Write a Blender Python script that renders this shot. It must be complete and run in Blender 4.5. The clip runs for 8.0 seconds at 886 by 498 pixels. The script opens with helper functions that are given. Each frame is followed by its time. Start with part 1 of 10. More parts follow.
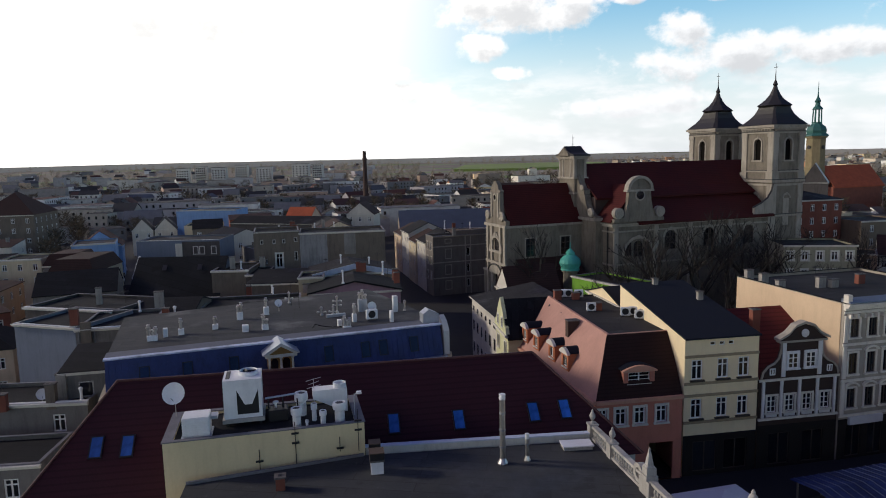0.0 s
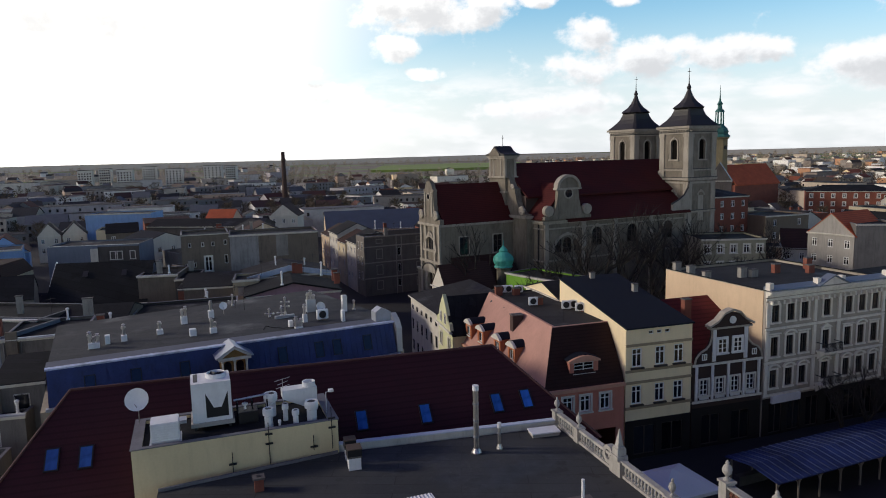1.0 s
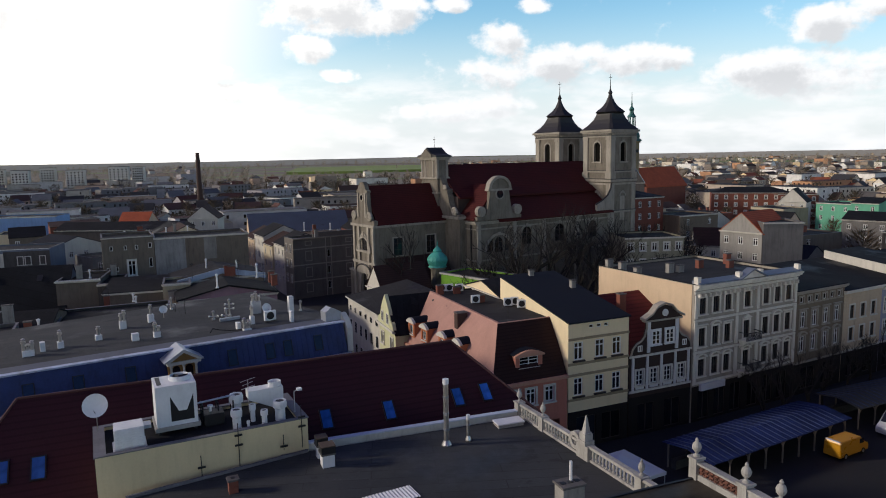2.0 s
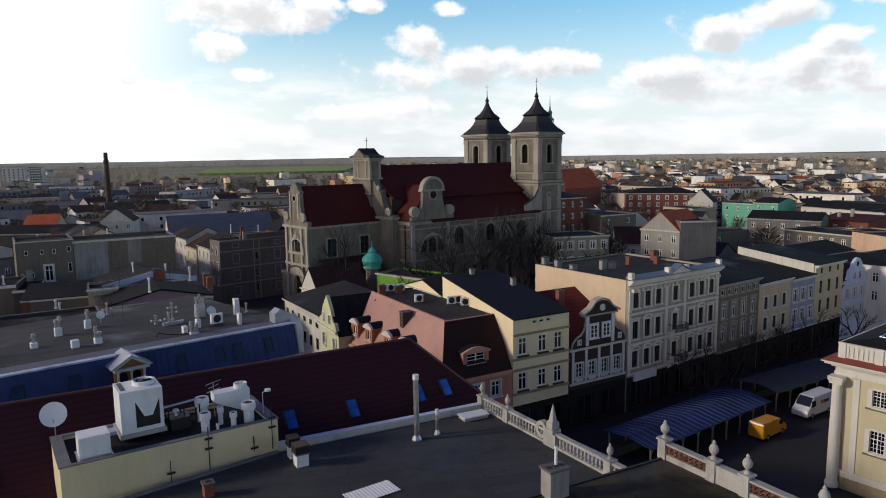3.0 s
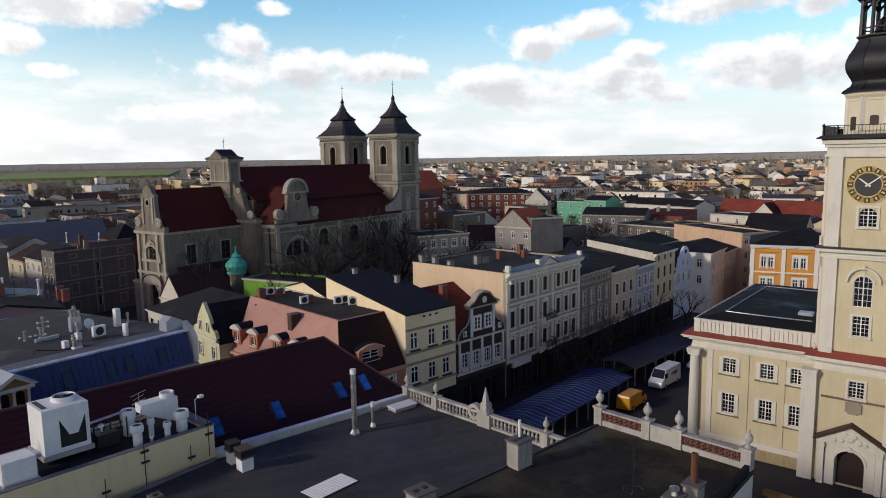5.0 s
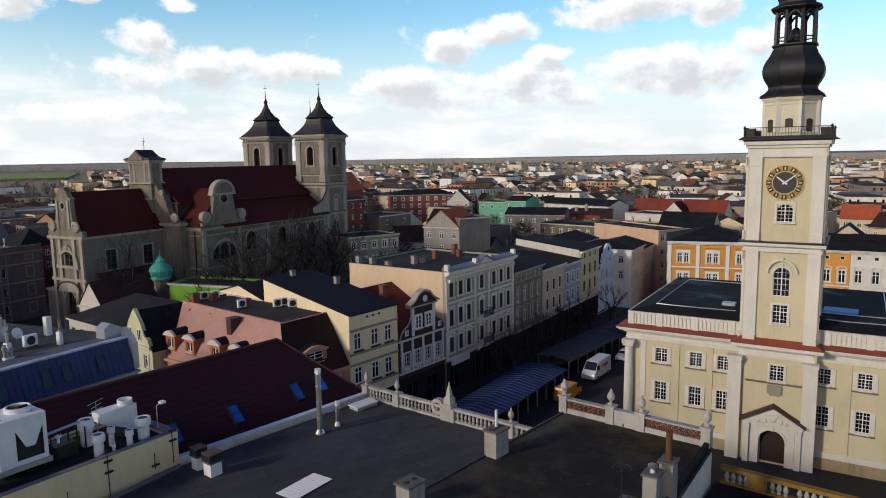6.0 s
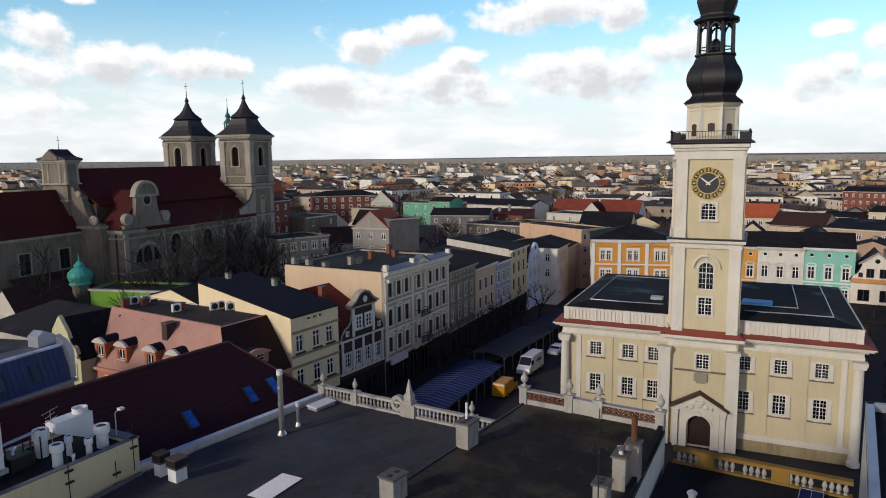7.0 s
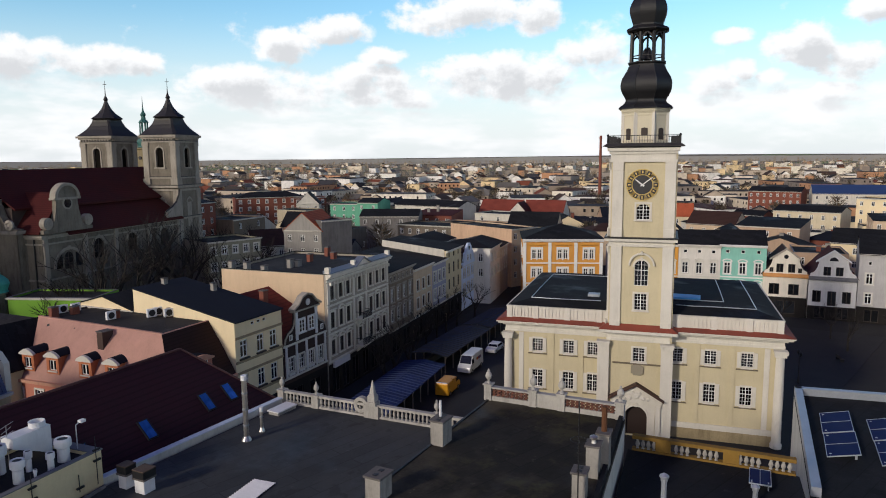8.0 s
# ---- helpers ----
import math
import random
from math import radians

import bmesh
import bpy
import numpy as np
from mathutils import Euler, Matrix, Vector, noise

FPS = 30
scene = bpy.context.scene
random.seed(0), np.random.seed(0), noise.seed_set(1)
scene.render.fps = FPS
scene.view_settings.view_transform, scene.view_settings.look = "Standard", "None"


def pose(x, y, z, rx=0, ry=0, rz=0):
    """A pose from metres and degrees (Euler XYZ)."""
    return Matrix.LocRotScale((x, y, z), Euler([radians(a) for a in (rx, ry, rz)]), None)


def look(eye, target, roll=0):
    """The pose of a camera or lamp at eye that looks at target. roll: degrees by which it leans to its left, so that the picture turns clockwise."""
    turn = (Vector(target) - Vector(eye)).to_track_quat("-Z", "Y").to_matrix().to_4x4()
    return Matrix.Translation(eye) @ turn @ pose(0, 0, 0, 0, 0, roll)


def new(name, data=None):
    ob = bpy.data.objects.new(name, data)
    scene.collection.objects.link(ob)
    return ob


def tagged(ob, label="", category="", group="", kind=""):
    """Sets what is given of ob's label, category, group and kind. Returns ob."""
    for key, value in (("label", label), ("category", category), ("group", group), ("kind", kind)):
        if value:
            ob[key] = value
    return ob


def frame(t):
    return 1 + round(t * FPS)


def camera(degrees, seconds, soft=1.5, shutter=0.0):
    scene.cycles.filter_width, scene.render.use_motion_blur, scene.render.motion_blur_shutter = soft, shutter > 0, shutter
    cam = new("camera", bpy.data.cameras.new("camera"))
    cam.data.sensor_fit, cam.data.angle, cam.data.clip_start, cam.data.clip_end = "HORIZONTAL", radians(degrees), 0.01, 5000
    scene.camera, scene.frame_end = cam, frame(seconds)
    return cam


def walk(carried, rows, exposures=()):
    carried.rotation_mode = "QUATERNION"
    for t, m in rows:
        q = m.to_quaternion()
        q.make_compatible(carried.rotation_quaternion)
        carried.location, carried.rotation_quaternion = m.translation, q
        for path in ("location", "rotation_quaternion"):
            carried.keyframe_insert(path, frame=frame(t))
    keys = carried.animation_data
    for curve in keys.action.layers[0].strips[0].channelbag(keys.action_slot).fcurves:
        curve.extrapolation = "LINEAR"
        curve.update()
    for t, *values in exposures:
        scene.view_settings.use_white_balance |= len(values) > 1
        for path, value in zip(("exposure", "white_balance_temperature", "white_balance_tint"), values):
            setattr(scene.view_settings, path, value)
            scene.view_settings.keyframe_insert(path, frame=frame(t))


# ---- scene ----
cam = camera(65.66, 8.0, soft=1.0)
PATH = [  # seconds, eye, yaw to the left, pitch, lean
    (0, 0.000, 0.000, 32.922, 0.000, -7.741, -1.263),
    (0.5, -1.627, -0.266, 32.836, -3.476, -7.782, -1.374),
    (1, -3.314, -0.626, 32.813, -6.960, -7.830, -1.383),
    (1.5, -4.944, -0.804, 32.689, -10.453, -7.796, -1.261),
    (3, -9.859, -0.671, 32.541, -20.865, -7.751, -0.777),
    (3.5, -11.418, -0.442, 32.480, -24.275, -7.742, -0.834),
    (4, -12.942, -0.078, 32.344, -27.685, -7.655, -0.886),
    (4.5, -14.480, 0.320, 32.291, -31.166, -7.679, -0.890),
    (6, -18.757, 2.130, 32.119, -41.719, -7.651, -0.863),
    (6.5, -20.113, 2.709, 32.087, -45.210, -7.653, -0.802),
    (7, -21.365, 3.308, 32.166, -48.597, -7.658, -0.636),
    (7.5, -22.558, 4.072, 32.247, -51.962, -7.660, -0.477),
    (8, -23.697, 4.864, 32.396, -55.154, -7.676, -0.520),
]
EXPOSURE = -1.21
walk(cam, [(t, pose(x, y, z, 0, 0, yaw) @ pose(0, 0, 0, 90 + pitch) @ pose(0, 0, 0, 0, 0, lean)) for t, x, y, z, yaw, pitch, lean in PATH], [(0, EXPOSURE), (8, EXPOSURE)])

# ---- world, sun, exposure ----
SUN_AZ, SUN_EL = 80.0, 20.0      # degrees to the left of +y, and above the ground
SUN_DIR = Vector((-math.sin(radians(SUN_AZ)) * math.cos(radians(SUN_EL)), math.cos(radians(SUN_AZ)) * math.cos(radians(SUN_EL)), math.sin(radians(SUN_EL))))


def link(tree, a, b):
    tree.links.new(a, b)


def mathnode(tree, op, a, b=None, c=None, clamp=False):
    n = tree.nodes.new("ShaderNodeMath")
    n.operation, n.use_clamp = op, clamp
    for i, v in enumerate((a, b, c)):
        if v is None:
            continue
        if isinstance(v, (int, float)):
            n.inputs[i].default_value = v
        else:
            link(tree, v, n.inputs[i])
    return n.outputs[0]


def mixcol(tree, fac, a, b, blend="MIX"):
    n = tree.nodes.new("ShaderNodeMix")
    n.data_type, n.blend_type = "RGBA", blend
    for sock, v in ((n.inputs[0], fac), (n.inputs[6], a), (n.inputs[7], b)):
        if isinstance(v, (int, float)):
            sock.default_value = v
        elif isinstance(v, tuple):
            sock.default_value = (*v, 1)
        else:
            link(tree, v, sock)
    return n.outputs[2]


def noise_of(tree, vec, scale, detail=4, rough=0.55, stretch=None):
    if stretch:
        mp = tree.nodes.new("ShaderNodeMapping")
        mp.inputs["Scale"].default_value = stretch
        link(tree, vec, mp.inputs["Vector"])
        vec = mp.outputs[0]
    n = tree.nodes.new("ShaderNodeTexNoise")
    n.inputs["Scale"].default_value, n.inputs["Detail"].default_value, n.inputs["Roughness"].default_value = scale, detail, rough
    link(tree, vec, n.inputs["Vector"])
    return n.outputs["Fac"]


def maprange(tree, v, a, b, c=0.0, d=1.0, smooth=True):
    n = tree.nodes.new("ShaderNodeMapRange")
    n.interpolation_type = "SMOOTHSTEP" if smooth else "LINEAR"
    link(tree, v, n.inputs[0])
    for i, x in enumerate((a, b, c, d)):
        n.inputs[i + 1].default_value = x
    return n.outputs[0]


def make_world():
    w = bpy.data.worlds.new("sky")
    scene.world = w
    w.use_nodes = True
    t = w.node_tree
    t.nodes.clear()
    sky = t.nodes.new("ShaderNodeTexSky")
    sky.sky_type, sky.sun_disc = "NISHITA", False
    sky.sun_elevation, sky.sun_rotation = radians(SUN_EL), radians(-SUN_AZ)
    sky.air_density, sky.dust_density = 1.0, 1.2
    co = t.nodes.new("ShaderNodeTexCoord").outputs["Generated"]
    sep = t.nodes.new("ShaderNodeSeparateXYZ")
    link(t, co, sep.inputs[0])
    az = mathnode(t, "ARCTAN2", sep.outputs[0], sep.outputs[1])          # right of +y, radians
    el = mathnode(t, "ARCSINE", sep.outputs[2])
    # clouds: degrees right of +y, degrees above the horizon, half width, half height
    over_church = ((5.6, 11.6, 5.4, 1.9), (10.6, 11.2, 2.4, 1.4), (23.1, 6.9, 8.6, 1.5), (19.1, 8.9, 2.4, 1.5), (29.2, 7.1, 2.6, 1.2), (-8.9, 7.4, 2.3, 0.6), (-1.8, 5.1, 3.0, 0.8), (-3.5, 6.7, 1.2, 0.5),
                   (3.4, 8.5, 2.0, 1.0), (-5.7, 10.8, 1.3, 0.6), (6.1, 6.5, 1.5, 0.6), (13.7, 3.4, 4.4, 0.9), (18.4, 4.0, 3.0, 0.8), (-20.6, 10.7, 9.2, 1.6), (15.2, 11.9, 1.5, 0.6), (21.4, 11.5, 1.4, 0.6), (31.6, 7.0, 2.2, 1.0))
    over_square = ((41.0, 5.5, 6.6, 1.5), (38.6, 6.2, 3.0, 1.1), (49.4, 6.0, 3.8, 1.5), (51.0, 4.7, 4.2, 0.9), (42.6, 8.7, 2.6, 1.2), (46.8, 10.0, 2.7, 1.1), (50.2, 8.0, 1.9, 0.7), (60.3, 6.3, 6.8, 1.7), (67.2, 8.0, 2.6, 1.9),
                   (56.6, 11.2, 6.0, 1.4), (62.8, 10.9, 2.1, 1.3), (75.8, 5.5, 2.2, 1.1), (78.2, 6.3, 1.0, 0.7), (80.5, 5.5, 1.1, 0.7), (82.2, 7.7, 2.4, 1.5), (85.5, 6.2, 2.1, 1.4), (84.5, 4.4, 1.8, 0.7), (86.8, 9.8, 1.8, 1.0),
                   (77.6, 8.7, 1.3, 0.6), (96.0, 7.5, 6.0, 2.0), (108.0, 9.5, 7.0, 2.2))

    def cloud_body(right, up):
        """Cloud thickness at a view direction, or a few degrees beside and above it."""
        e = mathnode(t, "ADD", el, radians(up))
        z = mathnode(t, "ADD", az, radians(right))
        comb2 = t.nodes.new("ShaderNodeCombineXYZ")
        link(t, z, comb2.inputs[0])
        link(t, e, comb2.inputs[1])
        polar = comb2.outputs[0]
        puff = noise_of(t, polar, 21.0, 9, 0.60, (1.0, 1.25, 1.0))
        broad = noise_of(t, polar, 5.0, 3, 0.5)
        least = None
        for caz, cel, cw, ch in over_church + over_square:
            n = t.nodes.new("ShaderNodeVectorMath")
            n.operation = "MULTIPLY_ADD"
            link(t, polar, n.inputs[0])
            n.inputs[1].default_value = (1 / radians(cw), 1 / radians(ch), 0)
            n.inputs[2].default_value = (-caz / cw, -cel / ch, 0)
            q = t.nodes.new("ShaderNodeVectorMath")
            q.operation = "LENGTH"
            link(t, n.outputs[0], q.inputs[0])
            least = q.outputs["Value"] if least is None else mathnode(t, "MINIMUM", least, q.outputs["Value"])
        total = mathnode(t, "MAXIMUM", mathnode(t, "SUBTRACT", 1.0, mathnode(t, "MULTIPLY", least, least)), -1.0)
        body = mathnode(t, "ADD", mathnode(t, "MULTIPLY", total, 0.50), mathnode(t, "MULTIPLY", mathnode(t, "SUBTRACT", puff, 0.5), 2.3))
        return mathnode(t, "ADD", body, mathnode(t, "MULTIPLY", mathnode(t, "SUBTRACT", broad, 0.45), 0.8))

    body = cloud_body(0.0, 0.0)
    cover = maprange(t, body, -0.20, 0.36)
    # a soft broken layer low in the sky
    comb = t.nodes.new("ShaderNodeCombineXYZ")
    link(t, az, comb.inputs[0])
    link(t, el, comb.inputs[1])
    layer = maprange(t, noise_of(t, comb.outputs[0], 9.0, 6, 0.58, (0.8, 2.6, 1.0)), 0.40, 0.62)
    layer = mathnode(t, "MULTIPLY", layer, maprange(t, el, radians(7.6), radians(4.2), 0.0, 0.95))
    cover = mathnode(t, "MAXIMUM", cover, layer)
    # undersides turn grey, less so in the bright air near the horizon
    thick = mathnode(t, "MULTIPLY", maprange(t, cloud_body(-0.5, 0.9), 0.02, 0.75), maprange(t, el, radians(1.5), radians(5.5), 0.2, 0.68))
    # veil of thin cloud, thickest towards the sun and the horizon
    dot = t.nodes.new("ShaderNodeVectorMath")
    dot.operation = "DOT_PRODUCT"
    link(t, co, dot.inputs[0])
    dot.inputs[1].default_value = SUN_DIR
    near = maprange(t, dot.outputs["Value"], -0.05, 0.44)
    low = maprange(t, el, radians(12.5), radians(1.5))
    veil = mathnode(t, "MAXIMUM", mathnode(t, "MULTIPLY", near, 1.0), mathnode(t, "MULTIPLY", low, 0.86), clamp=True)
    tint = t.nodes.new("ShaderNodeVectorMath")
    tint.operation = "SCALE"
    link(t, mixcol(t, 1.0, sky.outputs[0], (0.76, 1.10, 1.22), "MULTIPLY"), tint.inputs[0])
    tint.inputs["Scale"].default_value = 2.6
    blue = tint.outputs[0]
    white = mixcol(t, near, (15.6, 15.8, 16.1), (22.5, 21.8, 20.6))
    grey = mixcol(t, near, (9.0, 9.3, 9.8), (11.6, 11.7, 12.0))
    base = mixcol(t, veil, blue, mixcol(t, near, (13.8, 14.3, 14.9), (22.0, 21.2, 20.0)))
    under = mixcol(t, thick, white, grey)
    full = mixcol(t, cover, base, under)
    # the sky deepens overhead
    full = mixcol(t, 1.0, full, mixcol(t, maprange(t, el, radians(13.5), radians(27)), (1, 1, 1), (0.080, 0.083, 0.23)), "MULTIPLY")
    bg = t.nodes.new("ShaderNodeBackground")
    bg.inputs["Strength"].default_value = 0.15
    out = t.nodes.new("ShaderNodeOutputWorld")
    link(t, full, bg.inputs["Color"])
    link(t, bg.outputs[0], out.inputs[0])


make_world()
sun_data = bpy.data.lights.new("sun", "SUN")
sun_data.energy, sun_data.angle, sun_data.color = 5.0, radians(6.0), (1.0, 0.89, 0.75)
sun = new("sun", sun_data)
sun.matrix_world = look(SUN_DIR * 300, (0, 0, 0))

# ---- materials ----
MATS = {}


def mat(name, col, rough=0.8, metal=0.0, var=0.22, big=0.35, fine=9.0, bump=0.12, streak=0.0, rnd=0.0, rows=0.0, spec=0.5):
    """A surface with stains at metre size, grain, fine relief; streak: runs down the wall; rnd: change from piece to piece; rows: courses to the metre."""
    if name in MATS:
        return MATS[name]
    m = bpy.data.materials.new(name)
    m.use_nodes = True
    t = m.node_tree
    p = t.nodes["Principled BSDF"]
    co = t.nodes.new("ShaderNodeTexCoord").outputs["Object"]
    n1, n2 = noise_of(t, co, big, 5, 0.6), noise_of(t, co, fine, 3, 0.6)
    f = mathnode(t, "ADD", mathnode(t, "MULTIPLY", mathnode(t, "SUBTRACT", n1, 0.5), 2.6 * var), mathnode(t, "MULTIPLY", mathnode(t, "SUBTRACT", n2, 0.5), 1.1 * var))
    f = mathnode(t, "ADD", f, 1.0)
    if streak:
        s = noise_of(t, co, 0.9, 6, 0.75, (1.3, 1.3, 0.22))
        f = mathnode(t, "MULTIPLY", f, maprange(t, s, 0.42, 0.85, 1.0, 1.0 - streak))
    if rows:
        wv = t.nodes.new("ShaderNodeTexWave")
        wv.wave_type, wv.bands_direction = "BANDS", "Z"
        wv.inputs["Scale"].default_value, wv.inputs["Distortion"].default_value = rows * 0.314, 0.25
        link(t, co, wv.inputs["Vector"])
        f = mathnode(t, "MULTIPLY", f, maprange(t, wv.outputs["Fac"], 0.0, 0.35, 0.72, 1.0))
    if rnd:
        oi = t.nodes.new("ShaderNodeObjectInfo")
        f = mathnode(t, "MULTIPLY", f, mathnode(t, "ADD", mathnode(t, "MULTIPLY", oi.outputs["Random"], 2 * rnd), 1 - rnd))
    mul = t.nodes.new("ShaderNodeVectorMath")
    mul.operation = "SCALE"
    mul.inputs[0].default_value = col
    link(t, f, mul.inputs["Scale"])
    link(t, mul.outputs[0], p.inputs["Base Color"])
    link(t, mathnode(t, "ADD", mathnode(t, "MULTIPLY", mathnode(t, "SUBTRACT", n1, 0.5), 0.25), rough, clamp=True), p.inputs["Roughness"])
    p.inputs["Metallic"].default_value = metal
    p.inputs["Specular IOR Level"].default_value = spec
    if bump:
        b = t.nodes.new("ShaderNodeBump")
        b.inputs["Strength"].default_value, b.inputs["Distance"].default_value = bump, 0.05
        link(t, n2, b.inputs["Height"])
        link(t, b.outputs[0], p.inputs["Normal"])
    MATS[name] = m
    return m


def plaster(name, col, var=0.16, streak=0.28):
    return mat(name, col, 0.9, 0, var, 0.3, 7.0, 0.15, streak, spec=0.2)


GLASS = mat("window_glass", (0.012, 0.014, 0.018), 0.06, 0, 0.3, 0.7, 3.0, 0.02, rnd=0.6, spec=0.6)
FRAME = mat("painted_frame", (0.72, 0.72, 0.70), 0.6, 0, 0.08, spec=0.3)
FRAME_DARK = mat("brown_frame", (0.035, 0.024, 0.018), 0.6, 0, 0.15)
TRIM = plaster("stone_trim", (0.62, 0.60, 0.54), 0.14, 0.3)


def felt(name, col, scuff, deg=9.0, moss=0.0, worn=0.0, spec=0.5):
    """Roofing felt: overlapping strips with tarred seams, patches, dusty scuffs and dried puddles."""
    m = mat(name, col, 0.85, 0, 0.4, 0.22, 5.0, 0.25, spec=spec)
    t = m.node_tree
    p = t.nodes["Principled BSDF"]
    co = t.nodes.new("ShaderNodeTexCoord").outputs["Object"]
    mp = t.nodes.new("ShaderNodeMapping")
    mp.inputs["Rotation"].default_value = (0, 0, radians(deg))
    link(t, co, mp.inputs["Vector"])
    bk = t.nodes.new("ShaderNodeTexBrick")
    bk.inputs["Scale"].default_value, bk.inputs["Mortar Size"].default_value, bk.inputs["Mortar Smooth"].default_value = 1.0, 0.035, 0.4
    bk.inputs["Brick Width"].default_value, bk.inputs["Row Height"].default_value = 7.5, 1.0
    bk.inputs["Color1"].default_value, bk.inputs["Color2"].default_value, bk.inputs["Mortar"].default_value = (0.84, 0.84, 0.84, 1), (1.14, 1.14, 1.14, 1), (0.5, 0.5, 0.5, 1)
    link(t, mp.outputs[0], bk.inputs["Vector"])
    base = p.inputs["Base Color"].links[0].from_socket
    c = mixcol(t, 1.0, base, bk.outputs["Color"], "MULTIPLY")
    s1 = noise_of(t, co, 0.16, 6, 0.65)
    s2 = noise_of(t, co, 1.7, 5, 0.7)
    c = mixcol(t, maprange(t, s1, 0.50 - worn, 0.68 - worn, 0.0, 0.75), c, scuff)
    c = mixcol(t, maprange(t, s2, 0.62, 0.74, 0.0, 0.55), c, tuple(2.2 * k for k in scuff))
    c = mixcol(t, maprange(t, noise_of(t, co, 0.45, 4, 0.6), 0.60, 0.66, 0.0, 0.6), c, tuple(0.45 * k for k in col))
    if moss:
        c = mixcol(t, maprange(t, noise_of(t, co, 0.33, 5, 0.7), 0.52, 0.66, 0.0, moss), c, (0.05, 0.045, 0.02))
    link(t, c, p.inputs["Base Color"])
    link(t, maprange(t, noise_of(t, co, 0.12, 5, 0.6), 0.5, 0.66, 0.88, 0.5), p.inputs["Roughness"])       # damp patches
    return m


BITUMEN = felt("bitumen_felt", (0.022, 0.022, 0.024), (0.030, 0.029, 0.029), spec=0.3)
SLATE_FELT = felt("slate_grey_felt", (0.031, 0.034, 0.037), (0.046, 0.047, 0.047), worn=0.03)
BITUMEN_B = felt("weathered_felt", (0.017, 0.015, 0.012), (0.068, 0.058, 0.040), 14.0, 0.75, 0.08, 0.25)
FELT_DARK = felt("dark_felt", (0.011, 0.012, 0.0145), (0.020, 0.020, 0.022), 13.0, spec=0.2)
TILE_RED = mat("dark_red_tile", (0.040, 0.009, 0.014), 0.75, 0, 0.28, 0.5, 6.0, 0.4, rows=3.2, spec=0.25)
TILE_CHURCH = mat("church_tile", (0.062, 0.011, 0.010), 0.8, 0, 0.4, 0.22, 5.0, 0.4, rows=3.0, spec=0.2)
TILE_ORANGE = mat("orange_tile", (0.42, 0.10, 0.045), 0.8, 0, 0.3, 0.4, 5.0, 0.3, rows=3.0, spec=0.2)
TILE_BROWN = mat("brown_tile", (0.05, 0.026, 0.021), 0.8, 0, 0.3, 0.4, 5.0, 0.3, rows=3.0, spec=0.2)
TILE_SALMON = mat("salmon_render", (0.44, 0.245, 0.195), 0.8, 0, 0.20, 0.3, 6.0, 0.12, 0.2, spec=0.35)
SHEET_BLUE = mat("blue_sheet_metal", (0.024, 0.040, 0.145), 0.6, 0.0, 0.5, 0.5, 6.0, 0.15, 0.6)
SHEET_NAVY = mat("navy_roof_sheet", (0.011, 0.0135, 0.022), 0.85, 0.0, 0.3, 0.4, 6.0, 0.1, spec=0.15)
ZINC = mat("zinc_sheet", (0.42, 0.45, 0.50), 0.42, 0.55, 0.2, 0.8, 8.0, 0.08)
STEEL = mat("stainless_pipe", (0.55, 0.53, 0.50), 0.32, 0.9, 0.2, 1.5, 9.0, 0.05)
WHITE_METAL = mat("white_enamel", (0.72, 0.73, 0.74), 0.45, 0, 0.12, 0.9, 6.0, 0.05, 0.15)
BLACK_METAL = mat("black_metal", (0.015, 0.015, 0.017), 0.5, 0.2, 0.3)
BRICK = mat("red_brick", (0.20, 0.065, 0.042), 0.9, 0, 0.35, 0.6, 8.0, 0.3, 0.2)
CONCRETE = mat("grey_concrete", (0.33, 0.32, 0.30), 0.9, 0, 0.25, 0.4, 7.0, 0.2, 0.35)
CHIM_WHITE = plaster("chimney_render", (0.30, 0.285, 0.26), 0.3, 0.6)
BALUSTER = plaster("cast_stone", (0.38, 0.365, 0.335), 0.3, 0.55)
COPPER = mat("green_copper", (0.06, 0.36, 0.30), 0.65, 0.0, 0.25, 0.8, 5.0, 0.1, 0.25)
SPIRE = mat("black_spire_sheet", (0.014, 0.014, 0.015), 0.5, 0.1, 0.35, 0.5, 6.0, 0.08)
BARK = mat("bark", (0.022, 0.018, 0.015), 0.95, 0, 0.35, 1.5, 14.0, 0.4)
COPING = mat("grey_coping", (0.15, 0.15, 0.165), 0.75, 0.1, 0.4, 0.8, 6.0, 0.1)
GOLD = mat("gilding", (0.62, 0.45, 0.15), 0.4, 0.6, 0.15)

# ---- mesh helpers ----
MESH = {}


def box(bm, x0, y0, z0, x1, y1, z1):
    v = [bm.verts.new((x, y, z)) for z in (z0, z1) for x, y in ((x0, y0), (x1, y0), (x1, y1), (x0, y1))]
    for f in ((0, 3, 2, 1), (4, 5, 6, 7), (0, 1, 5, 4), (1, 2, 6, 5), (2, 3, 7, 6), (3, 0, 4, 7)):
        bm.faces.new([v[i] for i in f])


def prism(bm, poly, z0, z1):
    """A plan polygon, raised from z0 to z1."""
    lo, hi = [bm.verts.new((x, y, z0)) for x, y in poly], [bm.verts.new((x, y, z1)) for x, y in poly]
    n = len(poly)
    bm.faces.new(lo[::-1])
    bm.faces.new(hi)
    for i in range(n):
        bm.faces.new((lo[i], lo[(i + 1) % n], hi[(i + 1) % n], hi[i]))


